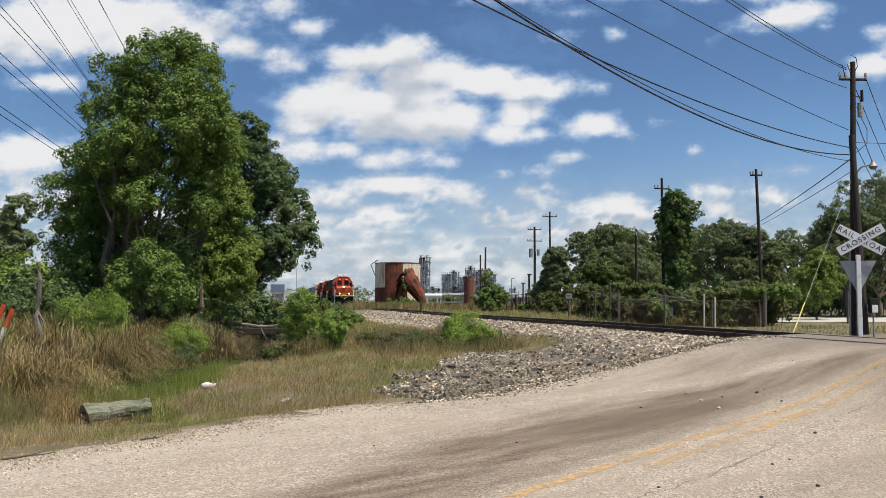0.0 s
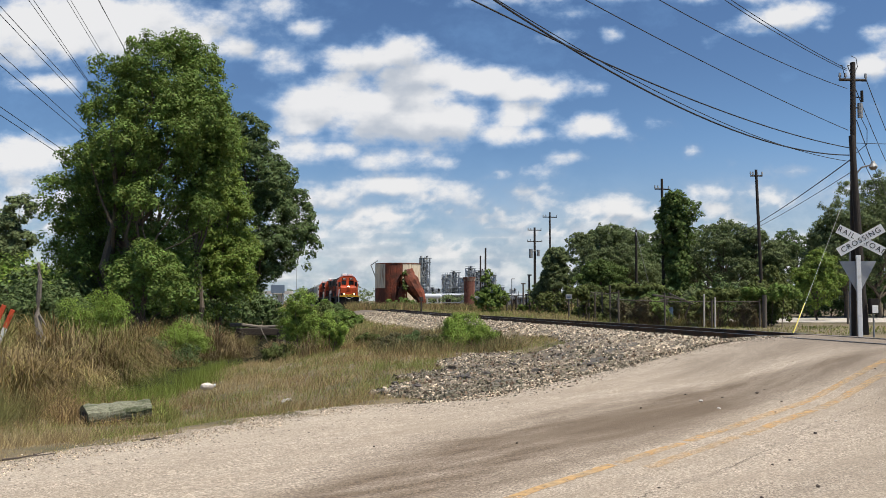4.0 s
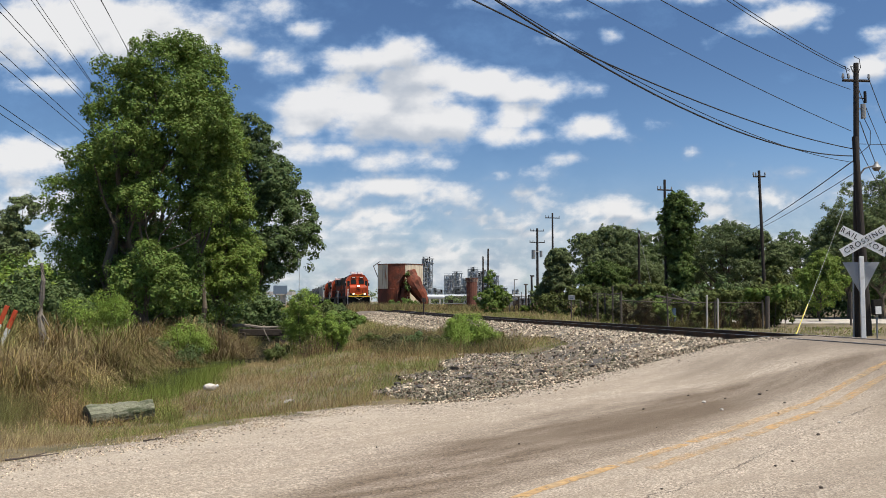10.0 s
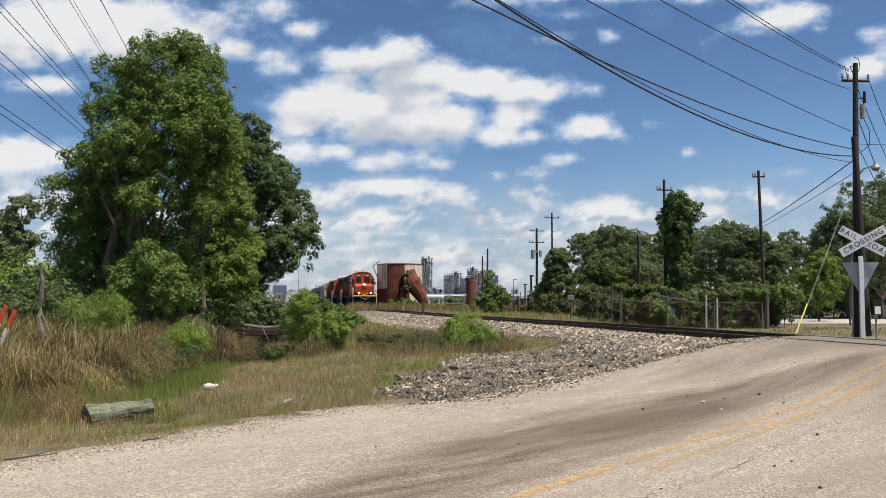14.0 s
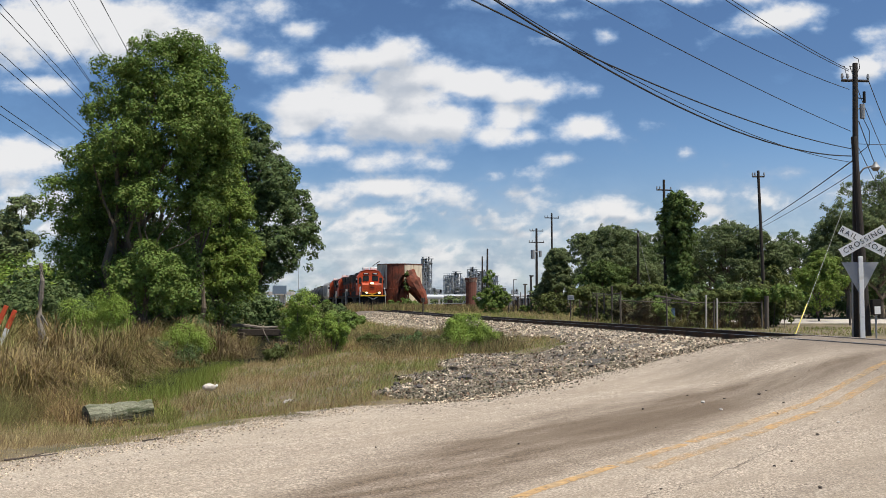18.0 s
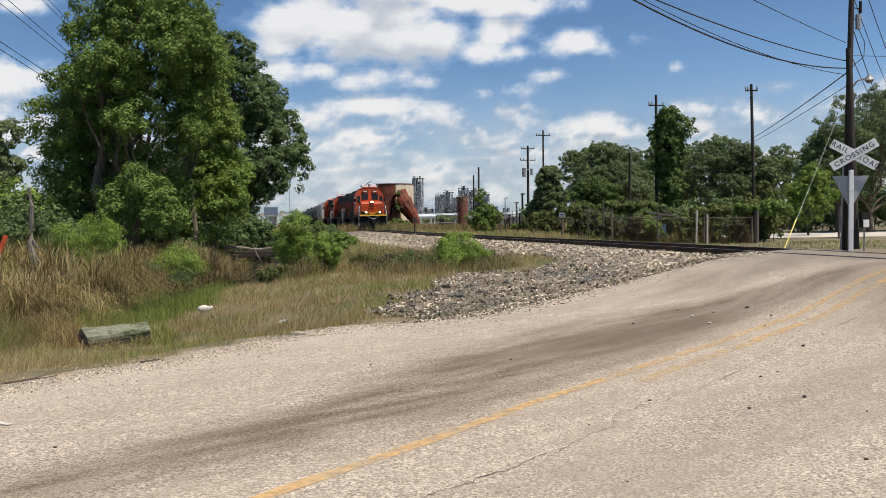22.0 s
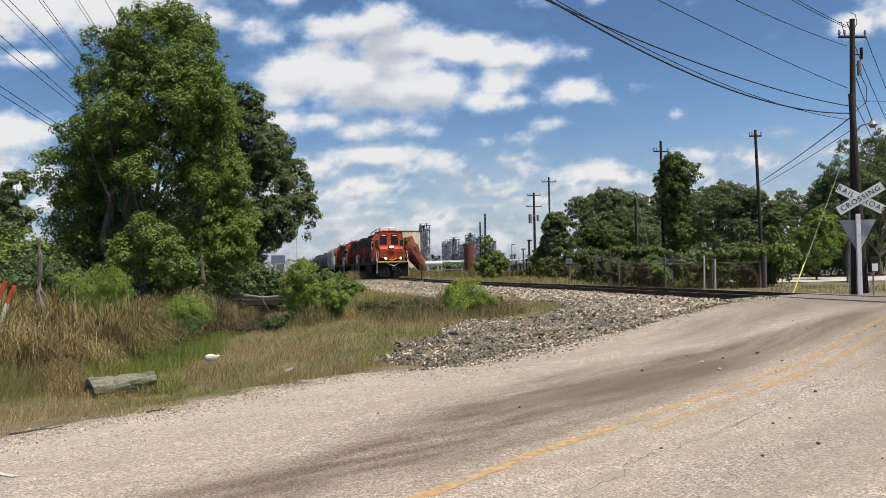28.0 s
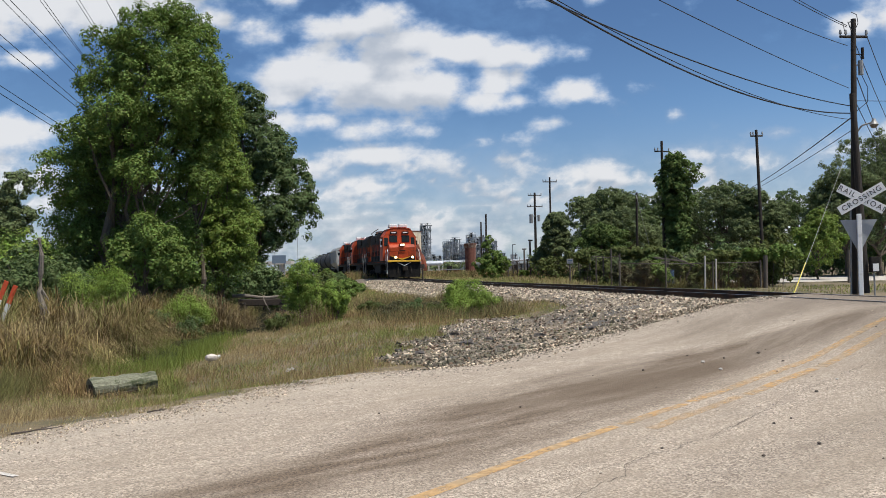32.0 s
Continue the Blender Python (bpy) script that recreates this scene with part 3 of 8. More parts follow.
def shard(seed):
    """A broken stone: a cube with torn corners, squashed and tumbled."""
    rnd = random.Random(seed)
    m = Euler([rnd.uniform(0, 6.28) for _ in range(3)]).to_matrix()
    flat = (rnd.uniform(0.9, 1.5), rnd.uniform(0.6, 1.0), rnd.uniform(0.3, 0.75))
    vs = [m @ Vector([c * f * rnd.uniform(0.45, 1.0) for c, f in zip(k, flat)]) for k in ((-1, -1, -1), (1, -1, -1), (1, 1, -1), (-1, 1, -1), (-1, -1, 1), (1, -1, 1), (1, 1, 1), (-1, 1, 1))]
    return np.array([v[:] for v in vs]), np.array([(0, 3, 2, 1), (4, 5, 6, 7), (0, 1, 5, 4), (1, 2, 6, 5), (2, 3, 7, 6), (3, 0, 4, 7)])


SHARDS = [shard(i) for i in range(60)]
CHIPS = [chip(i) for i in range(8)]
STONE_PALE = mat("pale_ballast_stone", (0.54, 0.455, 0.335), 0.95, vary=0.2, spread=0.6, island=True)
STONE_DARK = mat("blue_grey_ballast_stone", (0.14, 0.126, 0.086), 0.9, vary=0.25, spread=0.75, island=True)
STONE_RUST = mat("rusty_ballast_stone", (0.17, 0.115, 0.075), 0.95, vary=0.25, spread=0.7, island=True)


def stony(x, y):
    """1 where broken stone covers the ground: the track bed and the rubble beside the road."""
    d = near_side(x, y)
    wob = 0.7 * field(x, y, 0.9, 2)
    bed = (d > -3.2) & (d < 2.5 + 0.5 * wob + 1.3 * smooth_step(25, 31, y))
    left = np.interp(y, [13.3, 15, 17, 20, 23, 25], [-0.6, -1.35, -0.85, -0.15, 0.3, 0.5])
    rubble = (x > left + 0.6 * wob) & (y < 24.5 + wob) & (d < 9.2) & (x < road_left_x(np.minimum(y, 18.6)) + 0.1)
    gap = (d > 2.5 + 0.5 * wob) & (d < 3.9 + 0.4 * wob) & (y > 22.6) & (y < 27)
    return (bed | rubble) & ~gap


def stone_bed():
    xs, ys = np.arange(-14, 12, 0.25), np.concatenate([np.arange(13, 40, 0.25), np.arange(40, 110, 1.0)])
    verts, faces, at_ = [], [], {}
    X, Y = np.meshgrid(xs, ys)
    S, H, K = stony(X, Y), height(X, Y), on_road(X, Y)
    for j in range(len(ys) - 1):
        for i in range(len(xs) - 1):
            if S[j, i] and S[j + 1, i + 1] and K[j, i] < 0.3:
                f = []
                for jj, ii in ((j, i), (j, i + 1), (j + 1, i + 1), (j + 1, i)):
                    if (jj, ii) not in at_:
                        at_[jj, ii] = len(verts)
                        verts.append((X[jj, ii], Y[jj, ii], H[jj, ii] + 0.035))
                    f.append(at_[jj, ii])
                faces.append(f)
    m = mat("crushed_stone_bed", (0.19, 0.15, 0.105), 0.95, vary=0.5, fine=26, scale=1.2, second=(0.10, 0.092, 0.082), mix=0.56, bump=1.0)
    return tagged(new("stone_bed", mesh_of("stone_bed", verts, faces, m, True)), "bed of crushed grey stone under the railway", "ballast", kind="structure")


stone_bed()


def ballast():
    rng = np.random.default_rng(4)
    n = 76000
    y = 13.0 + 62 * rng.random(n) ** 2.2
    d = rng.uniform(-3.0, 9.2, n)
    x = NEAR - SLOPE * y - d * NORM
    keep = stony(x, y) & (on_road(x, y) < 0.55) & ~((d > -1.5) & (d < 0.06) & (rng.random(n) < 0.4))
    x, y, d = x[keep], y[keep], d[keep]
    n = len(x)
    s = 0.68 * (0.015 + 0.032 * rng.random(n) ** 1.4 + 0.045 * rng.random(n) ** 12 * (d > 3)) * (1 + 0.013 * np.maximum(y - 14, 0)) * np.where(d < 3.2, 1.35, 1.1)
    z = height(x, y) + 0.03
    share = np.where(d > 3.0, 0.72 - 0.045 * (y - 14), 0.1) + 0.3 * field(x, y, 1.3, 5) + 0.12 * (x < 2.5)
    r = rng.random(n)
    pick = np.where(r < share * 0.8, 1, np.where(r < share * 0.8 + 0.2 + 0.12 * field(x, y, 2.3, 8), 2, 0))
    rows = np.stack([x, y, z, s, s * rng.uniform(0.7, 1.2, n), s * rng.uniform(0.7, 1.1, n), rng.uniform(0, 6.3, n)], 1)
    k = 9000
    ys = 12.9 + 5.0 * rng.random(k)
    xs = road_left_x(ys) + 0.05 + np.abs(rng.normal(0, 0.33, k)) * rng.uniform(0.3, 2.2, k) * (0.6 + 0.4 * field(road_left_x(ys), ys, 1.7, 3))
    size = 0.006 + 0.026 * rng.random(k) ** 2.5
    spill = np.stack([xs, ys, np.maximum(height(xs, ys), height(road_left_x(ys) + 0.5, ys)) + 0.012, size, size * rng.uniform(0.7, 1.2, k), size * rng.uniform(0.6, 1.0, k), rng.uniform(0, 6.3, k)], 1)
    k = 5200
    ys = 6.2 + 7.0 * rng.random(k)
    xs = road_left_x(ys) + rng.normal(-0.02, 0.2, k) + 0.15 * field(road_left_x(ys), ys, 2.1, 6)
    size = 0.004 + 0.01 * rng.random(k) ** 3
    crumbs = np.stack([xs, ys, height(xs, ys) + 0.016, size, size * rng.uniform(0.7, 1.2, k), size * rng.uniform(0.5, 0.9, k), rng.uniform(0, 6.3, k)], 1)
    rows, pick = np.concatenate([rows, crumbs]), np.concatenate([pick, rng.choice([0, 0, 0, 0, 0, 0, 2], k)])
    k = len(spill)
    rows, pick = np.concatenate([rows, spill]), np.concatenate([pick, rng.choice([0, 0, 1, 1, 2], k)])
    for which, m, label, nm in ((0, STONE_PALE, "pale crushed-stone ballast of the track bed", "ballast"), (1, STONE_DARK, "dark blue-grey broken stone beside the track", "broken_stone"), (2, STONE_RUST, "rusty brown broken stone beside the track", "rusty_stone")):
        tagged(new(nm, scatter_mesh(nm, SHARDS, rows[pick == which].tolist(), m)), label, "ballast", kind="stuff")


ballast()
SLAB = mat("dark_asphalt_chunk", (0.09, 0.08, 0.07), 0.95, vary=0.3, bump=0.5)


def chunk(x, y, s, seed, label="dark broken chunk of asphalt among the stones"):
    vs, fs = lump(seed, 2)
    me = mesh_of("asphalt_chunk", (vs * (s * 0.7, s * 0.5, s * 0.3)).tolist(), fs.tolist(), SLAB)
    ob = new("asphalt_chunk", me)
    ob.matrix_world = pose(x, y, float(height(x, y)) + 0.05, 6, 8, seed * 40)
    return tagged(ob, label, "rubble", "chunks among the stones")


for i, (x, y, s) in enumerate(((0.4, 16.6, 0.3), (0.9, 17.3, 0.22), (-0.5, 15.2, 0.2), (2.0, 17.8, 0.24), (3.2, 18.2, 0.2), (-0.9, 15.8, 0.16), (0.2, 18.9, 0.2), (1.6, 19.6, 0.18))):
    chunk(x, y, s, 60 + i)


# ---- plants ----
def quads(name, P, N, U, W, H, material, bend=0.0, corners=4):
    """Leaf quads, or three-cornered blades, at P with outward N, up axis U, half width W and height H as one mesh."""
    S = np.cross(N, U)
    S /= np.linalg.norm(S, axis=1, keepdims=True) + 1e-9
    a = P - S * W[:, None] * 0.25
    b = P + S * W[:, None] + U * H[:, None] * 0.5
    c = P + U * H[:, None] + N * (bend * H)[:, None]
    d = P - S * W[:, None] + U * H[:, None] * 0.5
    if corners == 3:
        b, d = P + S * W[:, None], P - S * W[:, None]
    V = np.stack([a, b, c, d] if corners == 4 else [b, c, d], 1).reshape(-1, 3)
    n = len(P)
    me = bpy.data.meshes.new(name)
    me.vertices.add(len(V))
    me.vertices.foreach_set("co", V.ravel())
    me.loops.add(corners * n)
    me.loops.foreach_set("vertex_index", np.arange(corners * n, dtype=np.int32))
    me.polygons.add(n)
    me.polygons.foreach_set("loop_start", np.arange(0, corners * n, corners, dtype=np.int32))
    me.polygons.foreach_set("loop_total", np.full(n, corners, dtype=np.int32))
    me.materials.append(material)
    me.update(calc_edges=True)
    return me


def unit(rng, n):
    v = rng.normal(size=(n, 3))
    return v / np.linalg.norm(v, axis=1, keepdims=True)


def crown_points(lobes, clumps, leaves, clump_r, rng):
    """Leaf places and outward ways: clumps sit on the upper and outer skin of ellipsoid lobes (x, y, z, rx, ry, rz), leaves on the clumps' skin."""
    vol = np.array([l[3] * l[4] + l[3] * l[5] for l in lobes])
    P, C = [], []
    for lobe, share in zip(lobes, vol / vol.sum()):
        k = max(4, int(clumps * share))
        u = unit(rng, k)
        under = (u[:, 2] < -0.3) & (rng.random(k) < 0.75)
        u[under, 2] *= -1
        far_out = np.where(rng.random(k) < 0.12, rng.uniform(1.05, 1.3, k), rng.uniform(0.66, 1.04, k))
        centre = np.array(lobe[:3]) + u * far_out[:, None] * np.array(lobe[3:6])
        size = clump_r * rng.uniform(0.55, 1.35, k)
        m = np.maximum(6, leaves * (size / clump_r) ** 2).astype(int)
        which = np.repeat(np.arange(k), m)
        v = unit(rng, len(which)) + 0.45 * u[which] + np.array([0, 0, 0.25])
        v /= np.linalg.norm(v, axis=1, keepdims=True)
        reach = size[which] * rng.uniform(0.25, 1.0, len(which)) ** 0.6
        P.append(centre[which] + v * reach[:, None] * (1.1, 1.1, 0.92))
        C.append(v)
    return np.concatenate(P), np.concatenate(C)


def crown(name, lobes, clumps, leaves, clump_r, leaf, material, seed, fine=False):
    rng = np.random.default_rng(seed)
    P, C = crown_points(lobes, clumps, leaves, clump_r, rng)
    n = len(P)
    N = C + unit(rng, n) * 0.45 + np.array([0, 0, 0.4])
    N /= np.linalg.norm(N, axis=1, keepdims=True)
    U = np.cross(N, unit(rng, n))
    U /= np.linalg.norm(U, axis=1, keepdims=True) + 1e-9
    size = leaf * rng.uniform(0.6, 1.4, n)
    return quads(name, P, N, U, size * (0.42 if fine else 0.6), size * (1 if fine else 1.15), material, 0.0, 4 if fine else 3)


def tube(bm, pts, radii, seg=7):
    """One continuous round tube through pts."""
    rings = []
    for i, (p, r) in enumerate(zip(pts, radii)):
        way = (Vector(pts[min(i + 1, len(pts) - 1)]) - Vector(pts[max(i - 1, 0)])).normalized()
        q = way.to_track_quat("Z", "Y")
        rings.append([bm.verts.new(Vector(p) + q @ Vector((r * math.cos(6.2832 * k / seg), r * math.sin(6.2832 * k / seg), 0))) for k in range(seg)])
    for a, b in zip(rings, rings[1:]):
        for k in range(seg):
            bm.faces.new((a[k], a[(k + 1) % seg], b[(k + 1) % seg], b[k]))
    bm.faces.new(rings[0][::-1])
    bm.faces.new(rings[-1])
    return bm


def limb_path(bm, a, b, r0, r1, rnd, bits=4, wander=0.12):
    a, b = Vector(a), Vector(b)
    L = (b - a).length
    pts = [a]
    for i in range(1, bits + 1):
        t = i / bits
        pts.append(a.lerp(b, t) + Vector((rnd.uniform(-1, 1), rnd.uniform(-1, 1), rnd.uniform(-0.5, 0.5))) * wander * L * (0 if i == bits else 0.5))
    tube(bm, pts, [r0 + (r1 - r0) * i / bits for i in range(bits + 1)])


def tree(x, y, lobes, trunk_r, clumps, leaves, clump_r, leaf, material, seed, label, name="tree", group="", bark="bark", stems=1):
    """Tapered trunk with limbs into each lobe, and a crown of leaf clumps. lobes are relative to the foot."""
    rnd = random.Random(seed)
    z = float(height(x, y)) - 0.05
    t = thing(name, pose(x, y, z), label, name.replace("_", " "), group)
    top = max(l[2] for l in lobes)
    for s in range(stems):
        bm = bmesh.new()
        foot = (rnd.uniform(-0.5, 0.5) * (stems > 1), rnd.uniform(-0.5, 0.5) * (stems > 1), 0)
        limb_path(bm, foot, (foot[0] * 1.2, foot[1] * 1.2, top * 0.82), trunk_r, trunk_r * 0.2, rnd, 6, 0.08)
        part("trunk", bm, M[bark], t)
    for l in (lobes if len(lobes) < 16 else rnd.sample(lobes, 14)):
        bm = bmesh.new()
        start = l[2] * rnd.uniform(0.3, 0.55)
        limb_path(bm, (0, 0, start), (l[0] * 0.9, l[1] * 0.9, l[2]), trunk_r * 0.45, trunk_r * 0.12, rnd)
        part("limb", bm, M[bark], t)
    ob = new("crown", crown("crown", lobes, clumps, leaves, clump_r, leaf, material, seed, y < 40))
    ob.parent = t
    return t


def bush(x, y, rx, ry, h, n, leaf, material, seed, label, name="bush", group=""):
    """Low bush: stems and clumped leaves down to the ground."""
    rnd = random.Random(seed)
    z = float(height(x, y)) - 0.05
    t = thing(name, pose(x, y, z), label, name.replace("_", " "), group)
    for _ in range(6):
        a = rnd.uniform(0, 6.28)
        part("stem", R(((0.1 * math.cos(a), 0.1 * math.sin(a), 0), (rx * 0.6 * math.cos(a), ry * 0.6 * math.sin(a), h * rnd.uniform(0.5, 0.85)), 0.022, 0.008), seg=5), M["bark"], t)
    lobes = [(0, 0, h * 0.4, rx * 0.6, ry * 0.6, h * 0.36)]
    for i in range(9):
        a, k = i * 2.4 + rnd.uniform(-0.5, 0.5), rnd.uniform(0.25, 0.8)
        r = rnd.uniform(0.2, 0.42)
        lobes.append((rx * k * math.cos(a), ry * k * math.sin(a), h * rnd.uniform(0.18, 0.95 - 0.45 * k), rx * r, ry * r, h * r * 0.75))
    ob = new("leaves", crown("leaves", lobes, max(24, n // 16), 46 if leaf > 0.08 else 84, min(rx, h) * 0.17, leaf * (0.66 if leaf > 0.08 else 0.52), material, seed, leaf < 0.08))
    ob.parent = t
    return t


# broad-leaved tree group beyond the ditch
def outline_lobes(rows, foot, seed, size=0.85, step=0.85, lean=0.4):
    """Crown lobes that fill an outline given as rows of height, left and right (metres), relative to the foot."""
    rnd = random.Random(seed)
    zs, ls, rs = [r[0] for r in rows], [r[1] for r in rows], [r[2] for r in rows]
    lobes, z = [], zs[0] + 0.4
    while z < zs[-1] + 0.01:
        l, r = float(np.interp(z, zs, ls)) + 0.35, float(np.interp(z, zs, rs)) - 0.35
        k = max(1, round((r - l) / (1.35 * size)))
        for i in range(k):
            s = size * rnd.uniform(0.6, 1.35)
            if rnd.random() < 0.12:
                continue
            x = l + (r - l) * (i + 0.5) / k + rnd.uniform(-0.25, 0.25)
            x = min(max(x, l + 0.8 * s), r - 0.8 * s) if r - l > 1.6 * s else (l + r) / 2
            depth = lean * (r - l) * rnd.uniform(-1, 1) * math.sqrt(max(0.1, 1 - ((2 * x - l - r) / (r - l + 0.01)) ** 2))
            lobes.append((x - foot, depth, z + rnd.uniform(-0.3, 0.3) - 0.3 * s, s, s, s * rnd.uniform(0.8, 1.35)))
        z += step * rnd.uniform(0.85, 1.15)
    return lobes


def hollowed(lobes):
    """The same lobes without those on the face of the shaded bay in the tree's flank."""
    return [l for l in lobes if not (-1.6 < l[0] < -0.2 and 1.8 < l[2] < 6.0 and l[1] < 0.9)]


tree(-12.1, 32, hollowed(outline_lobes([(2.2, -14.2, -9.7), (2.8, -14.6, -9.5), (4.2, -15.4, -9.1), (6.4, -15.3, -8.6), (8.3, -14.6, -8.0), (10.0, -13.7, -8.3), (10.9, -13.1, -8.4), (11.5, -12.9, -8.7), (12.0, -12.4, -9.3), (12.4, -11.8, -9.9)], -12.1, 16, 0.85, 0.72)),
     0.22, 2300, 62, 0.27, 0.085, M["leaf"], 11, "tall broad-leaved tree with dense green foliage beside the ditch", stems=2)
tree(-9.8, 36.5, outline_lobes([(2.1, -11.4, -8.4), (3.2, -11.6, -7.9), (5.0, -11.4, -8.0), (7.4, -11.0, -8.6), (8.7, -10.6, -9.0), (9.6, -10.0, -9.2)], -9.8, 6, 0.8, 0.72),
     0.18, 950, 62, 0.27, 0.088, M["leaf_lime"], 12, "green tree with lighter leaves at the edge of the thicket")
tree(-12.4, 52, outline_lobes([(1.2, -14.8, -11.6), (3.2, -14.8, -10.6), (4.2, -14.8, -9.4), (5.2, -14.8, -7.7), (6.6, -14.8, -7.7), (8.2, -14.8, -8.4), (10.0, -14.8, -9.4), (11.6, -14.8, -10.4), (13.1, -14.8, -11.3)], -12.4, 7, 1.0, 0.85),
     0.26, 1250, 68, 0.36, 0.115, M["leaf_dark"], 13, "dark green tree leaning toward the railway line")
tree(-15.4, 44, outline_lobes([(1.0, -19.6, -11.6), (5.0, -19.9, -11.6), (9.0, -19.0, -11.6), (11.0, -18.0, -11.8), (12.6, -17.2, -12.6)], -15.4, 9, 1.2, 1.1),
     0.2, 1100, 34, 0.36, 0.13, M["leaf_dark"], 15, "dark tree filling the back of the thicket")
# added tree: lime leaves paint the sunlit top right of the tall tree
tree(-9.9, 33.4, outline_lobes([(6.0, -10.3, -8.6), (8.2, -10.4, -8.0), (10.0, -10.6, -8.2), (11.4, -10.8, -8.8), (12.2, -10.9, -9.7)], -9.6, 26, 0.7, 0.72, 0.2),
     0.12, 520, 62, 0.25, 0.09, M["leaf_lime"], 17, "added slim tree, its yellow-green leaves painting the sunlit top of the thicket")
# dark leaves behind the bay paint the deep shade inside the crown
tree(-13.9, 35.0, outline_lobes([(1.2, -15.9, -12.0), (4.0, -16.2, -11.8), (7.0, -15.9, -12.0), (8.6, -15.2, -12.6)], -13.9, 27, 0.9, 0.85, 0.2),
     0.14, 520, 56, 0.3, 0.1, M["leaf_dark"], 18, "leafy tree behind the bay with the thicket's shade in its colour")
bare = thing("dead_branch", pose(-11.0, 30.2, float(height(-11.0, 30.2)) - 0.05), "bare brown branch leaning out of the thicket", "branch")
for a, b, r in (((0, 0.8, 0), (0.35, -0.1, 3.6), 0.035), ((0.35, -0.1, 3.6), (1.5, -0.5, 5.3), 0.035), ((0.3, 0, 3.3), (2.3, -0.3, 4.4), 0.03), ((0.35, -0.1, 3.6), (0.1, -0.5, 5.6), 0.03)):
    bm = bmesh.new()
    limb_path(bm, a, b, r, r * 0.4, random.Random(33), 5, 0.1)
    part("bough", bm, M["bark"], bare)
tree(-10.6, 29.5, [(0, 0, 2.2, 0.8, 0.7, 0.6), (0.5, 0, 3.0, 0.8, 0.8, 0.6), (-0.6, 0, 2.7, 0.6, 0.6, 0.5), (1.2, 0, 2.0, 0.6, 0.6, 0.5), (0.1, 0, 3.6, 0.5, 0.5, 0.4)], 0.08, 210, 50, 0.24, 0.085, M["leaf"], 14, "young bright green tree in front of the thicket")
for k, (x, y, h, seed) in enumerate(((-31, 60, 9.5, 21), (-34, 64, 8.6, 22), (-28.2, 62, 4.0, 23))):
    tree(x, y, [(0, 0, h * 0.55, 1.2, 1.2, h * 0.1), (0.5, 0, h * 0.86, 0.8, 0.8, h * 0.1), (-0.6, 0, h * 0.7, 1.0, 1.0, h * 0.08), (0.8, 0, h * 0.62, 0.8, 0.8, h * 0.06), (-0.9, 0, h * 0.4, 1.2, 1.0, h * 0.08), (0.7, 0, h * 0.33, 1.1, 1.0, h * 0.08)], 0.16, 420, 40, 0.34, 0.14, M["oak"], seed,
         "slender dark pine standing beyond the thicket", "pine_tree", "pines beyond the thicket")

# oaks behind the fenced yard
def oak_lobes(w, h, seed):
    """A low core and many rounded boughs over it."""
    rnd = random.Random(seed)
    lobes = [(0, 0, h * 0.5, w * 0.75, w * 0.7, h * 0.32)]
    for i in range(26):
        a, e = i * 2.4 + rnd.uniform(-0.4, 0.4), rnd.uniform(0.0, 1.0)
        k, r = math.cos(e * 1.35), w * rnd.uniform(0.18, 0.34)
        lobes.append((w * 0.78 * k * math.cos(a), w * 0.7 * k * math.sin(a), h * (0.34 + 0.58 * math.sin(e * 1.45)) - 0.15 * r, r, r, r * 0.72))
    return lobes


OAKS = "oaks behind the fenced yard"
for x, y, w, h, seed, m in ((15.4, 74, 3.9, 8.0, 31, "oak"), (17.6, 78, 3.4, 8.0, 32, "leaf_dark"), (24.5, 73, 4.2, 8.6, 33, "oak"), (26.2, 70, 3.0, 7.4, 34, "oak"), (10.5, 78, 1.35, 6.6, 35, "oak"), (21.0, 80, 3.8, 8.2, 44, "oak"), (15.2, 84, 4.2, 8.6, 45, "oak"), (27.0, 82, 4.2, 8.8, 46, "leaf_dark"), (28.9, 60, 3.0, 7.6, 47, "oak"), (31.2, 60, 4.6, 10.6, 37, "oak"), (35.5, 64, 4.6, 11.0, 48, "oak"), (33.0, 78, 4.0, 8.0, 38, "leaf_dark"), (40.5, 62, 4.0, 10.0, 39, "oak")):
    tree(x, y, oak_lobes(w, h, seed),
         0.22, 1500 if y < 79 else 700, 38, 0.22, 0.08 if y < 79 else 0.13, M[m], seed, "spreading live oak with a dark rounded crown", "oak_tree", OAKS)
tree(23.2, 52, [(0, 0, 1.9, 1.25, 1.2, 1.2), (0.3, 0, 3.3, 0.9, 0.9, 0.8), (-0.7, 0, 2.6, 0.8, 0.8, 0.7), (0.9, 0, 2.4, 0.7, 0.7, 0.5), (0.2, 0, 4.0, 0.5, 0.5, 0.4)], 0.1, 520, 36, 0.22, 0.085, M["leaf_lime"], 41, "young bright green tree by the gravel drive")
tree(4.3, 78, [(0, 0, 0.9, 1.2, 1.1, 0.7), (0.9, 0, 1.5, 0.9, 0.9, 0.6), (-0.7, 0, 1.5, 0.8, 0.9, 0.6), (0.2, 0, 2.2, 0.8, 0.9, 0.5), (-0.3, 0, 3.0, 0.4, 0.4, 0.6), (-0.1, 0, 3.7, 0.3, 0.3, 0.4)], 0.1, 330, 30, 0.22, 0.11, M["leaf"], 42, "small leafy tree beyond the track")
tree(12.9, 68, oak_lobes(2.7, 4.4, 52), 0.12, 900, 32, 0.22, 0.1, M["vine_dark"], 52, "light green tree in front of the oaks")
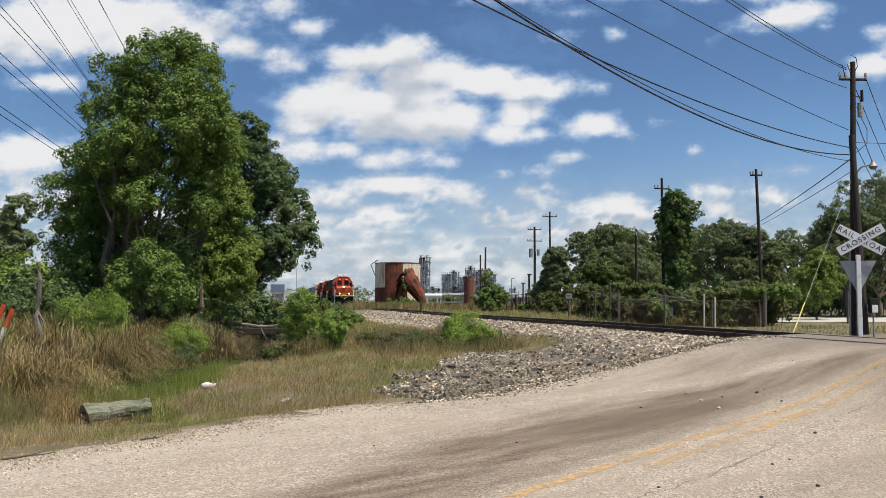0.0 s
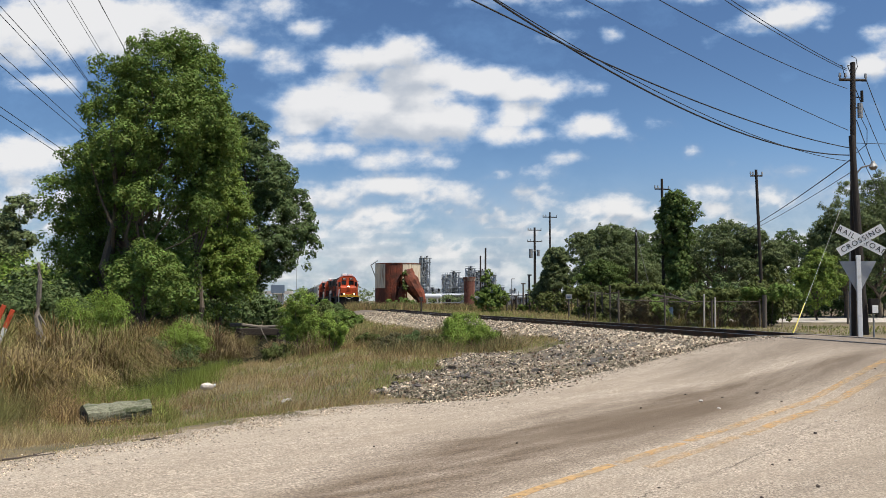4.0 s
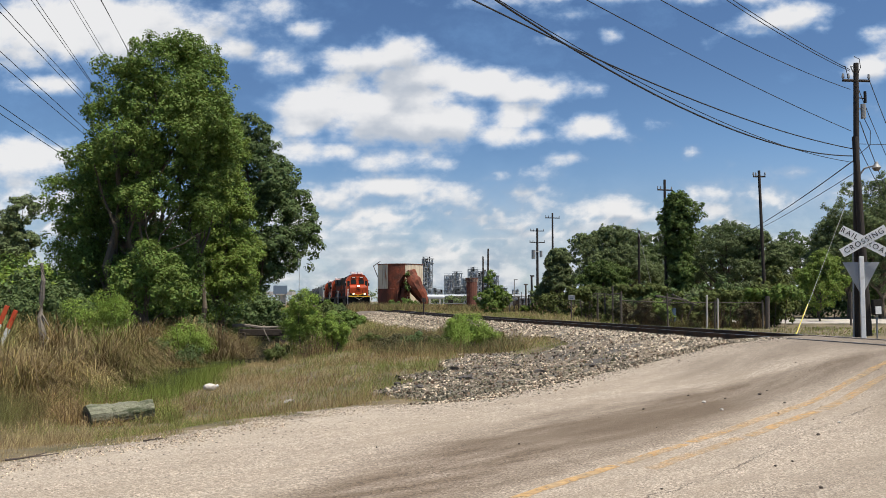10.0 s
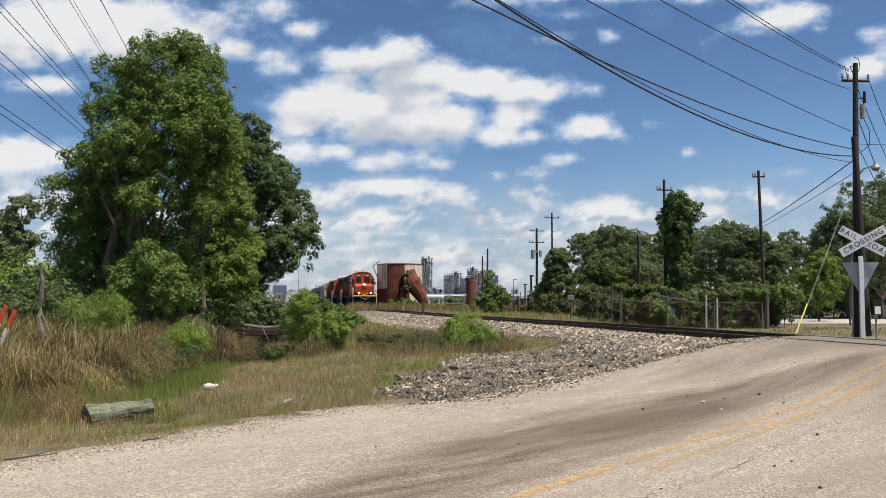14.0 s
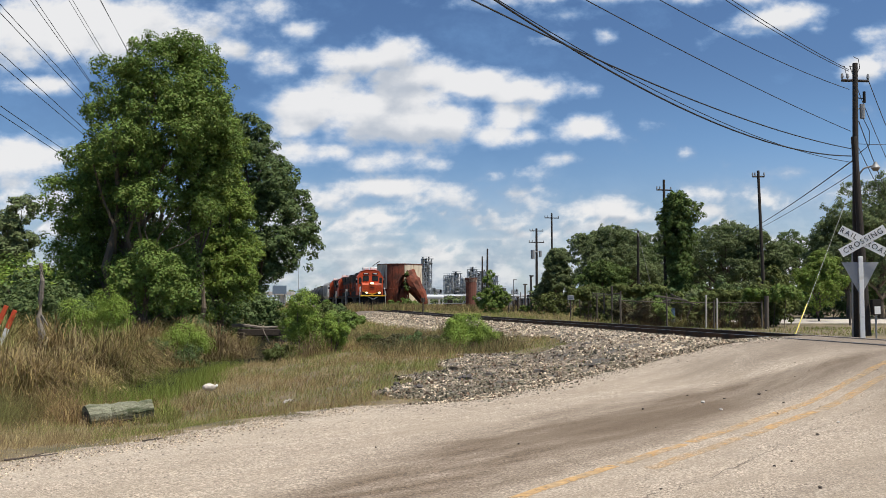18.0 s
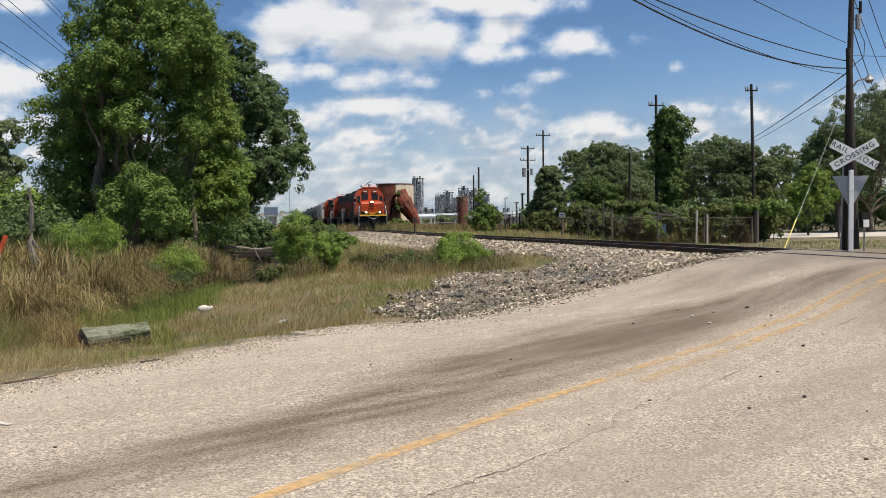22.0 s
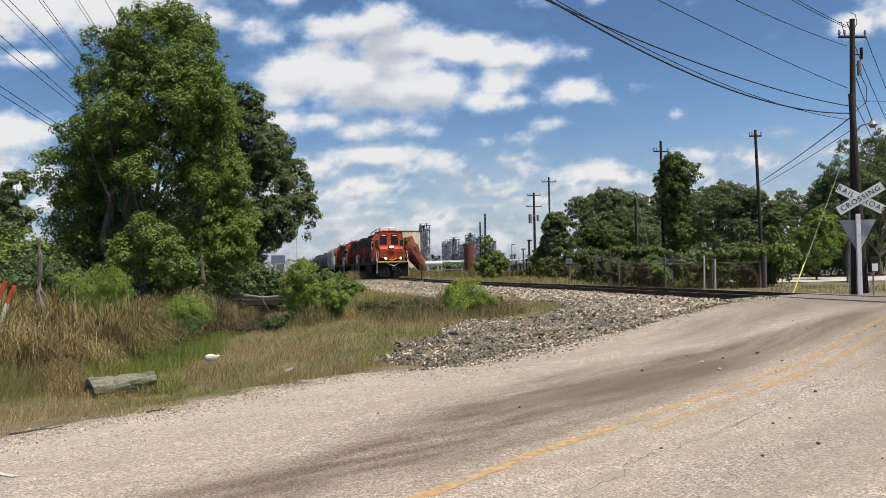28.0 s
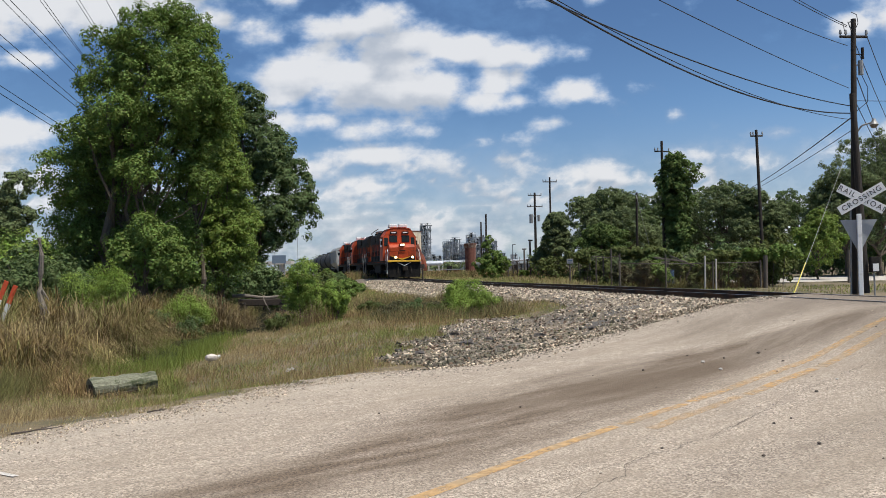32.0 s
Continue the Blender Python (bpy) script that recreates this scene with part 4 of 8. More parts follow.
tree(9.4, 80, [(0, 0, 1.6, 1.0, 1.0, 1.0), (0.5, 0, 2.8, 0.8, 0.8, 0.8)], 0.12, 220, 32, 0.26, 0.12, M["oak"], 43, "dark leafy tree beside the far utility poles")

# bushes along the ditch and the track
bush(-10.2, 24.4, 1.05, 0.8, 2.45, 5000, 0.062, M["leaf_bright"], 51, "rounded green bush on the ditch bank")
bush(-4.6, 27.0, 0.95, 0.7, 2.3, 4800, 0.078, M["leaf_bright"], 52, "leggy bright green bush beside the ditch")
bush(-3.55, 26.6, 0.55, 0.5, 1.3, 3600, 0.066, M["leaf_bright"], 53, "leggy bright green bush beside the ditch")
bush(0.65, 26.8, 0.95, 0.75, 1.15, 5000, 0.07, M["leaf_bright"], 54, "low bright green bush at the foot of the ballast")
bush(-8.55, 27.4, 1.05, 0.7, 1.5, 3400, 0.062, M["leaf_bright"], 55, "bright green bush overhanging the ditch")
# leaf_dark here puts the shade under the trees into the leaf colour
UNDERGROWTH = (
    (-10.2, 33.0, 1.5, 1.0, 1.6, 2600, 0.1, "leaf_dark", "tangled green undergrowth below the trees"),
    (-13.6, 29.5, 1.6, 1.2, 2.2, 2600, 0.11, "leaf_dark", "undergrowth below the trees with their shade in its leaf colour"),
    (-11.2, 36.0, 1.8, 1.2, 2.2, 2600, 0.12, "leaf_dark", "undergrowth below the trees with their shade in its leaf colour"),
    (-14.5, 30.0, 2.0, 1.6, 2.6, 2400, 0.14, "leaf_dark", "undergrowth below the trees with their shade in its leaf colour"),
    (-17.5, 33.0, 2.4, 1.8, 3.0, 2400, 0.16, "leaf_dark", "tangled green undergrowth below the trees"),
    (-11.4, 42.0, 2.0, 1.6, 2.6, 2000, 0.15, "leaf_dark", "undergrowth below the trees with their shade in its leaf colour"),
    (-12.0, 47.0, 2.6, 1.6, 2.8, 2000, 0.16, "leaf_dark", "undergrowth below the trees with their shade in its leaf colour"),
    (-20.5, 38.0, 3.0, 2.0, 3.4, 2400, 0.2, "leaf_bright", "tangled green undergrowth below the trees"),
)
DITCH_BUSHES = (
    (-8.3, 26.5, 0.8, 0.4, 0.75, 1500, 0.07, "leaf_dark", "dark low bush overhanging the ditch"),
    (-9.3, 26.6, 0.7, 0.4, 0.9, 1300, 0.07, "leaf_dark", "dark low bush overhanging the ditch"),
    (-25.0, 46.0, 4.0, 2.5, 3.6, 2400, 0.25, "leaf", "tangled green undergrowth below the trees"),
    (-16.8, 44.0, 3.0, 2.0, 3.0, 2000, 0.18, "leaf_dark", "undergrowth below the trees with their shade in its leaf colour"),
    (-8.0, 43.5, 0.9, 0.8, 1.9, 2000, 0.12, "leaf_dark", "dark bush overhanging the ditch"),
    (-9.7, 44.0, 1.3, 1.0, 2.9, 2400, 0.13, "leaf_dark", "dark bush overhanging the ditch"),
    (-8.7, 47.0, 1.1, 1.0, 1.7, 2400, 0.13, "oak", "dark bush overhanging the ditch"),
    (-13.4, 24.0, 0.9, 0.8, 1.5, 1800, 0.1, "leaf", "green bush among the reeds"),
)
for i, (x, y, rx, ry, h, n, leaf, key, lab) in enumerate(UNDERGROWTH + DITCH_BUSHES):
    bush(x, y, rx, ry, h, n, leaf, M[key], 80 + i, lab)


def blades(name, S, material, lean=0.35, width=0.004):
    """Grass blades: rows of x, y, height as thin bent quads in one mesh."""
    rng = np.random.default_rng(len(S))
    Z = height(S[:, 0], S[:, 1]) - 0.02
    n = len(S)
    P = np.stack([S[:, 0], S[:, 1], Z], 1)
    U = np.stack([rng.normal(0.1, lean, n), rng.normal(0, lean, n), np.ones(n)], 1)
    U /= np.linalg.norm(U, axis=1, keepdims=True)
    a = rng.uniform(0, 6.28, n)
    N = np.stack([np.cos(a), np.sin(a), np.full(n, 0.3)], 1)
    N /= np.linalg.norm(N, axis=1, keepdims=True)
    return quads(name, P, N, U, width * (0.4 + 0.055 * S[:, 1]) * rng.uniform(0.6, 1.4, n), S[:, 2], material, 0.25, 3)


GRASS = {
    "dry": mat("dry_grass_blades", (0.45, 0.355, 0.18), 0.8, vary=0.15, spread=0.5, translucent=0.28, island=True),
    "russet": mat("russet_grass_blades", (0.37, 0.265, 0.128), 0.8, vary=0.15, spread=0.5, translucent=0.28, island=True),
    "bramble": mat("grey_brown_bramble", (0.245, 0.19, 0.1), 0.9, vary=0.2, spread=0.6, translucent=0.2, island=True),
    "green": mat("green_grass_blades", (0.265, 0.29, 0.085), 0.7, vary=0.15, spread=0.5, translucent=0.28, island=True),
    "reed": mat("brown_reed_blades", (0.29, 0.22, 0.095), 0.85, vary=0.15, spread=0.6, translucent=0.25, island=True),
    "umber": mat("dark_reed_blades", (0.15, 0.115, 0.05), 0.85, vary=0.15, spread=0.5, translucent=0.35, island=True),
    "olive": mat("olive_reed_blades", (0.215, 0.205, 0.075), 0.85, vary=0.15, spread=0.5, translucent=0.25, island=True),
    "straw": mat("pale_straw_blades", (0.40, 0.325, 0.15), 0.8, vary=0.15, spread=0.5, translucent=0.28, island=True),
    "rushes": mat("green_rush_blades", (0.225, 0.275, 0.06), 0.7, vary=0.15, spread=0.5, translucent=0.28, island=True),
}


def verge():
    rng = np.random.default_rng(8)
    n = 600000
    y = 7.3 + 36 * rng.random(n) ** 1.7
    left = road_left_x(np.minimum(y, 17.4))
    x = left - 15 * rng.random(n) ** 1.25
    second = (y > 16) & (rng.random(n) < 0.8)
    dd = rng.uniform(2.2, 20.0, n)
    x = np.where(second, NEAR - SLOPE * y - dd * NORM, x)
    d = near_side(x, y)
    edge = left - x
    clump = field(x, y, 3.1, 3) * 0.5 + field(x, y, 7.7, 4) * 0.5
    keep = (edge > -0.02 + 0.5 * rng.random(n) ** 2 + 0.55 * field(x, y, 0.8, 9) + 0.3 * field(x, y, 2.2, 5) - 0.3 * clump) & (edge > -0.15) & (d > 2.4)
    keep &= ~(stony(x, y) & (rng.random(n) < 0.965))
    keep &= ~((np.abs(x + 5.0) < 0.6) & (np.abs(y - 13.0 - 0.7 * (x + 5.0)) < 0.2)) & ~((np.abs(x + 5.05) < 0.5) & (y > 12.3) & (y < 12.9) & (rng.random(n) < 0.45))
    keep &= rng.random(n) < 0.6 + 0.9 * clump
    keep &= ~((d > np.minimum(ditch_line(y) - 0.95, 10.0)) & (d < ditch_line(y) + 1.5) & (y > 25.5) & (rng.random(n) < 0.96)) & ~((np.abs(d - ditch_line(y)) < 0.5) & (y > 23.5) & (rng.random(n) < 0.9))
    x, y, d, edge, clump = x[keep], y[keep], d[keep], edge[keep], clump[keep]
    n = len(x)
    r = rng.random(n)
    low = np.clip(0.2 + 0.5 * edge, 0.2, 1) * (1 + 0.75 * clump)
    rel = d - ditch_line(y) + 0.7 * field(x, y, 0.5, 11) + 0.5 * (r - 0.5)
    wet = np.exp(-(rel / 1.2) ** 2) * (y > 12.5)
    far_bank = (rel > 1.2) & (y > 14) | (rel > 0.6) & (edge > 4.0)
    reedy = far_bank & (field(x, y, 0.5, 4) + 0.8 * (rng.random(n) - 0.5) > -0.1)
    olive = far_bank & ~reedy & ((y < 17) | (y > 26) | (rng.random(n) < 0.45))
    rushy = (far_bank & ~reedy & ~olive) | (~far_bank & (wet > 0.4) & (field(x, y, 0.6, 6) > -0.55) & (y > 15.2) & (y < 27))
    marsh = ~far_bank & (wet > 0.4) & (y <= 15.2)
    reedy |= marsh & (rng.random(n) < 0.5)
    pool = ~far_bank & (wet > 0.4) & ~rushy & ~marsh
    lawn = ~far_bank & ~rushy & ~pool & ~reedy
    greenish = lawn & (field(x, y, 0.55, 1) - 0.7 * (x < -4.2) * (edge > 0.3) + 1.4 * (rng.random(n) - 0.5) > -0.45 + 0.3 * smooth_step(0.3, 2.0, edge))
    russet = lawn & ~greenish & (field(x, y, 0.4, 7) + 1.2 * (rng.random(n) - 0.5) > 0.1)
    dry = lawn & ~greenish & ~russet
    reedy &= rng.random(n) < 0.6
    for nm, key, pickd, lo, hi, lean, lab in (("dry_grass", "dry", dry, 0.05, 0.21, 0.5, "dry straw-coloured grass on the verge"), ("grass", "green", greenish, 0.04, 0.18, 0.5, "short green grass on the verge"), ("russet_grass", "russet", russet, 0.06, 0.24, 0.4, "reddish-brown seeding grass on the verge"),
                                              ("reeds", "reed", reedy, 0.15, 0.6, 0.8, "brown dead reeds along the ditch"), ("olive_reeds", "olive", olive, 0.15, 0.6, 0.7, "olive-green reeds along the ditch"), ("rushes", "rushes", rushy, 0.15, 0.45, 0.3, "fresh green rushes in the ditch")):
        k = np.where(pickd)[0]
        hgt = rng.uniform(lo, hi, len(k)) * low[k]
        tagged(new(nm, blades(nm, np.stack([x[k], y[k], hgt], 1), GRASS[key], lean, 0.003)), lab, "grass", kind="stuff")
    n = 120000
    y = 30 + 75 * rng.random(n) ** 1.4
    d = rng.uniform(2.3, 22, n)
    x = NEAR - SLOPE * y - d * NORM
    for nm, key, pickd, lab in (("dry_grass", "dry", rng.random(n) < 0.4, "tall dry grass along the track bed"), ("grass", "green", rng.random(n) < 0.4, "green weeds along the track bed")):
        k = np.where(pickd & ~stony(x, y) & ((d < ditch_line(y) - 1.3) | (d > ditch_line(y) + 1.8)) & (d < 12 + 3 * rng.random(n)))[0]
        tagged(new(nm, blades(nm, np.stack([x[k], y[k], rng.uniform(0.1, 0.4, len(k)) * (0.6 + 0.4 * smooth_step(4, 8, d[k]))], 1), GRASS[key], 0.4, 0.007)), lab, "grass", kind="stuff")
    n = 64000
    y = rng.uniform(19, 120, n)
    d = -3.6 - 26 * rng.random(n) ** 1.3
    x = NEAR - SLOPE * y - d * NORM
    keep = ~((x > 16.5) & (y > 40)) & ~((x > 9) & (y < 30))
    hgt = rng.uniform(0.12, 0.42, n) * np.where((x > 7.5) & (y < 50), 0.45, 1.0)
    lush = (field(x, y, 0.5, 3) + 1.4 * rng.random(n) > np.where((x > 7.0) & (y < 50), 0.2, 0.75))
    for sel, key, lab in ((keep & ~lush, "dry", "tall dry grass beyond the railway line"), (keep & lush, "green", "short green grass beyond the railway line")):
        tagged(new("field_grass", blades("field_grass", np.stack([x, y, hgt], 1)[sel], GRASS[key], 0.4, 0.007)), lab, "grass", kind="stuff")


verge()


def far_field():
    """Tall grass on the open land toward the refinery."""
    rng = np.random.default_rng(19)
    n = 34000
    y = 118 + 200 * rng.random(n) ** 1.6
    x = rng.uniform(-0.28, 0.16, n) * y
    for key, sel, lab in (("dry", rng.random(n) < 0.45, "tall pale grass on the open land"), ("green", rng.random(n) < 0.4, "green grass on the open land"), ("russet", rng.random(n) < 0.3, "reddish grass on the open land")):
        k = sel & (np.abs(near_side(x, y) + 0.7) > 4)
        tagged(new("field_grass", blades("field_grass", np.stack([x, y, rng.uniform(0.2, 0.6, n)], 1)[k], GRASS[key], 0.4, 0.02)), lab, "grass", kind="stuff")
    for key, lab, m in (("russet", "tall tan weeds before the old tank", 16000), ("olive", "tall green weeds before the old tank", 16000)):
        x, y = rng.uniform(-11, 12, m), rng.uniform(86, 103, m)
        k = field(x, y, 0.45, 4 if key == "russet" else 9) + 0.5 * (rng.random(m) - 0.5) > 0.0
        tagged(new("tall_weeds", blades("tall_weeds", np.stack([x, y, rng.uniform(0.3, 1.1, m)], 1)[k], GRASS[key], 0.3, 0.006)), lab, "weeds", kind="stuff")


far_field()


def weeds():
    """Tall olive weeds between the bushes at the foot of the ballast."""
    rng = np.random.default_rng(77)
    n = 34000
    y = rng.uniform(24, 36, n)
    x = NEAR - SLOPE * y - rng.uniform(3.3, 7.6, n) * NORM
    keep = (field(x, y, 1.6, 8) + 0.8 * (rng.random(n) - 0.5) > -0.25) & (np.hypot(x - 0.65, y - 26.8) > 0.8)
    S = np.stack([x, y, rng.uniform(0.15, 0.7, n) * (0.7 + 0.4 * field(x, y, 2.1, 5))], 1)[keep]
    tint = rng.random(len(S))
    green, brown = mat("olive_weeds", (0.22, 0.205, 0.09), 0.8, vary=0.2, spread=0.6, translucent=0.25, island=True), GRASS["russet"]
    tagged(new("weeds", blades("weeds", S[tint < 0.65], green, 0.45, 0.004)), "tall olive-green weeds below the track", "weeds", kind="stuff")
    tagged(new("brown_weeds", blades("brown_weeds", S[tint >= 0.65], brown, 0.45, 0.0035)), "reddish seeding weeds below the track", "weeds", kind="stuff")


weeds()


def tangle():
    """Dead stalks lying across each other and dark matted patches that paint shaded gaps on the far bank of the ditch.
    """
    rng = np.random.default_rng(31)
    for name, key, n, lo, hi, lean, cut, lab in (("dead_stalks", "dry", 9000, 0.35, 0.95, 1.5, -0.2, "pale dead stalks tangled over the reeds"), ("matted_reeds", "umber", 26000, 0.2, 0.6, 0.9, 0.15, "dark matted reeds painting the shaded gaps of the ditch bank")):
        y = 13.5 + 17 * rng.random(n) ** 1.1
        d = ditch_line(y) + 1.0 + rng.random(n) * (4.5 + 0.12 * y)
        x = NEAR - SLOPE * y - d * NORM
        k = field(x, y, 1.1, 12) + 0.5 * (rng.random(n) - 0.5) > cut
        tagged(new(name, blades(name, np.stack([x, y, rng.uniform(lo, hi, n)], 1)[k], GRASS[key], lean, 0.0026)), lab, "reeds", kind="stuff")


tangle()


def arcs(name, base, way, reach, high, width, material, droop=0.35):
    """Arching blades in one mesh: foot, sideways way, sideways reach, height and half width of each."""
    n, rings = len(base), []
    side = np.stack([-way[:, 1], way[:, 0], np.zeros(n)], 1)
    for t, thick in ((0.0, 1.0), (0.4, 0.9), (0.75, 0.65), (1.0, 0.15)):
        p = base + way * (reach * (0.25 * t + 0.75 * t * t))[:, None]
        p[:, 2] += high * (1.9 * t - 0.9 * t * t - droop * np.maximum(t - 0.6, 0) * reach / (high + 0.1))
        rings += [p - side * (width * thick)[:, None], p + side * (width * thick)[:, None]]
    V = np.stack(rings, 1).reshape(-1, 3)
    quad = np.array([(0, 1, 3, 2), (2, 3, 5, 4), (4, 5, 7, 6)])
    F = (np.arange(n)[:, None, None] * 8 + quad[None]).reshape(-1, 4)
    me = bpy.data.meshes.new(name)
    me.vertices.add(len(V))
    me.vertices.foreach_set("co", V.ravel())
    me.loops.add(F.size)
    me.loops.foreach_set("vertex_index", F.ravel().astype(np.int32))
    me.polygons.add(len(F))
    me.polygons.foreach_set("loop_start", np.arange(0, F.size, 4, dtype=np.int32))
    me.polygons.foreach_set("loop_total", np.full(len(F), 4, dtype=np.int32))
    me.materials.append(material)
    me.update(calc_edges=True)
    return me


def clump(name, x, y, r, h, n, key, seed, label, category, group, spread=1.0, droop=0.35, width=0.007):
    """A mound of arching stalks: feet spread over a disc of radius r, the tallest in the middle."""
    rng = np.random.default_rng(seed)
    a, q = rng.uniform(0, 6.283, n), np.sqrt(rng.random(n))
    base = np.stack([r * 0.7 * q * np.cos(a), r * 0.7 * q * np.sin(a), np.zeros(n)], 1)
    base[:, 2] = height(x + base[:, 0], y + base[:, 1]) - float(height(x, y)) - 0.03
    a2 = a + rng.normal(0, 1.5, n)
    way = np.stack([np.cos(a2), np.sin(a2), np.zeros(n)], 1)
    high = h * (1 - 0.55 * q * q) * rng.uniform(0.35, 1.05, n)
    reach = spread * rng.uniform(0.1, 0.9, n) * (0.3 * h + 0.45 * r)
    ob = new(name, arcs(name, base, way, reach, high, width * rng.uniform(0.6, 1.4, n), GRASS[key], droop))
    ob.location = (x, y, float(height(x, y)))
    return tagged(ob, label, category, group)


REEDS = "reed clumps along the ditch"
TINTS = (("reed", "arching clump of dead brown reeds"), ("olive", "clump of olive-green reeds"), ("umber", "matted clump of dark dead reeds"), ("bramble", "grey-brown tangle of dead stalks"))
# front row of the thick reed bank, then the mass behind it
for i in range(26):
    y = 15.2 + 0.4 * i + 0.3 * random.random()
    if i % 6 == 4:
        continue
    d = float(np.interp(y, [15, 18, 22, 26], [14.7, 14.8, 14.3, 14.2])) + random.uniform(0.0, 0.6)
    key, lab = TINTS[(0, 1, 3, 2, 1, 0, 3, 2, 1)[i % 9]]
    clump("reed_clump", float(NEAR - SLOPE * y - d * NORM), y, random.uniform(0.45, 0.8), random.uniform(1.0, 1.4) * (1.25 if y > 19.5 else 1.0), 430, key, 200 + i, lab, "reeds", REEDS, 2.0, 1.2, 0.0082)
for i in range(64):
    y = 16.0 + 17 * random.random() ** 1.1
    d = float(np.interp(y, [15, 18, 22, 26, 30, 33], [15.4, 15.6, 15.3, 15.2, 14.2, 13.4])) + random.random() * (1.5 + 0.12 * y)
    key, lab = TINTS[(0, 1, 3, 2, 1, 0, 3)[i % 7]]
    clump("reed_clump", float(NEAR - SLOPE * y - d * NORM), y, random.uniform(0.5, 1.0), random.uniform(1.2, 1.8), 290, key, 260 + i, lab, "reeds", REEDS, 1.8, 1.0, 0.0088)
clump("reed_tussock", -8.0, 16.2, 0.75, 1.15, 900, "reed", 400, "large arching tussock of pale brown reeds", "reeds", REEDS, 1.6, 1.0, 0.008)
clump("reed_tussock", -8.8, 17.2, 0.7, 1.2, 700, "bramble", 401, "large arching tussock of grey-brown reeds", "reeds", REEDS, 1.4, 0.9, 0.008)
clump("reed_tussock", -7.1, 15.2, 0.6, 0.5, 500, "russet", 402, "low reddish tussock beside the log", "reeds", REEDS, 1.0, 0.5, 0.006)
clump("reed_tussock", -6.2, 13.9, 0.5, 0.4, 420, "russet", 403, "low reddish tussock beside the log", "reeds", REEDS, 1.0, 0.5, 0.005)
for i, (x, y, r, h, n, key) in enumerate(((-9.6, 18.6, 0.6, 1.25, 420, "straw"), (-8.5, 16.7, 0.55, 0.95, 360, "straw"), (-10.4, 20.4, 0.6, 1.3, 380, "straw"), (-7.6, 18.4, 0.5, 1.05, 300, "straw"), (-9.1, 21.8, 0.6, 1.2, 340, "straw"), (-7.9, 20.8, 0.5, 1.1, 280, "olive"), (-7.3, 17.1, 0.45, 0.8, 280, "olive"), (-9.4, 16.4, 0.6, 1.1, 320, "olive"), (-8.5, 26.5, 0.6, 0.9, 420, "bramble"), (-7.9, 26.3, 0.5, 0.7, 320, "reed"))):
    clump("reed_tussock", x, y, r, h, n, key, 405 + i, {"straw": "arching tussock of pale straw-coloured reeds", "olive": "arching tussock of olive-green reeds"}.get(key, "drooping tussock of dead brown reeds over the ditch"), "reeds", REEDS, 1.9, 1.1, 0.0075)
BRUSH = "heaps of dead brush along the ditch"
for i, (x, y, r, h, n, key) in enumerate(((-8.1, 29.4, 1.0, 1.75, 1300, "bramble"), (-9.2, 29.8, 1.0, 1.8, 1100, "bramble"), (-8.9, 28.4, 0.8, 1.3, 800, "reed"), (-7.4, 30.6, 0.7, 1.2, 600, "bramble"), (-10.1, 28.6, 0.9, 1.5, 700, "reed"), (-7.2, 36.6, 0.8, 0.95, 600, "bramble"), (-6.6, 35.0, 0.7, 0.9, 600, "olive"), (-5.8, 31.2, 0.8, 0.8, 600, "olive"), (-5.9, 29.0, 0.7, 0.7, 500, "olive"), (-5.2, 33.5, 0.9, 0.8, 600, "olive"), (-8.2, 33.5, 0.8, 0.9, 500, "umber"))):
    clump("dead_brush", x, y, r, h, n, key, 430 + i, "tangled heap of dead grey-brown brush on the ditch bank", "brush", BRUSH, 1.5, 0.9, 0.008)
for x, y, r, h, n, key, seed in ((-4.2, 26.15, 0.5, 1.05, 150, "bramble", 450), (-3.8, 26.0, 0.5, 0.75, 120, "reed", 451), (-4.7, 25.9, 0.4, 0.6, 90, "olive", 452)):
    clump("stalk_clump", x, y, r, h, n, key, seed, "dead pale brown stalks between two bushes", "stalks", "stalks beside the bushes", 1.1, 0.4, 0.0045)

GRASS["sword"] = mat("dark_sword_leaf", (0.09, 0.135, 0.045), 0.5, vary=0.15, spread=0.4, translucent=0.2, island=True)
clump("palmetto", -11.65, 26.0, 0.4, 2.4, 80, "sword", 470, "dark green palmetto with upright sword leaves", "palmetto", "", 0.7, 0.2, 0.03)
for i, (x, y, h, key) in enumerate(((-2.5, 28.6, 0.6, "vine"), (-1.6, 27.2, 0.6, "dry_vine"), (-1.1, 27.0, 0.65, "leaf_dark"), (-0.5, 27.3, 0.55, "dry_vine"), (-0.3, 26.6, 0.5, "vine"), (-1.9, 26.3, 0.45, "dry_vine"), (1.6, 27.2, 0.5, "vine"), (-5.6, 28.0, 0.7, "leaf_dark"), (-5.9, 30.5, 0.8, "vine"), (-5.3, 26.7, 0.55, "vine"), (-5.6, 42.0, 1.3, "leaf"), (-6.6, 47.0, 1.5, "vine"), (-6.0, 51.0, 1.2, "leaf"), (-7.4, 56.0, 1.6, "leaf_dark"), (-8.6, 62.0, 1.7, "leaf"), (-10.0, 69.0, 1.8, "vine"))):
    bush(x, y, 0.5 if y < 40 else 1.1, 0.4 if y < 40 else 0.7, h, 1500, 0.07 if y < 40 else 0.15, M[key], 480 + i, "low weedy bush at the foot of the ballast", "weed_bush", "weeds at the foot of the ballast")

# ditch water
WATER = mat("murky_water", (0.02, 0.02, 0.013), 0.3, vary=0.3, fine=2)
WATER.node_tree.nodes["Principled BSDF"].inputs["Specular IOR Level"].default_value = 0.0
ws = [(-1.8, y) for y in np.arange(15, 64, 1.5)] + [(1.8, y) for y in np.arange(63, 14, -1.5)]
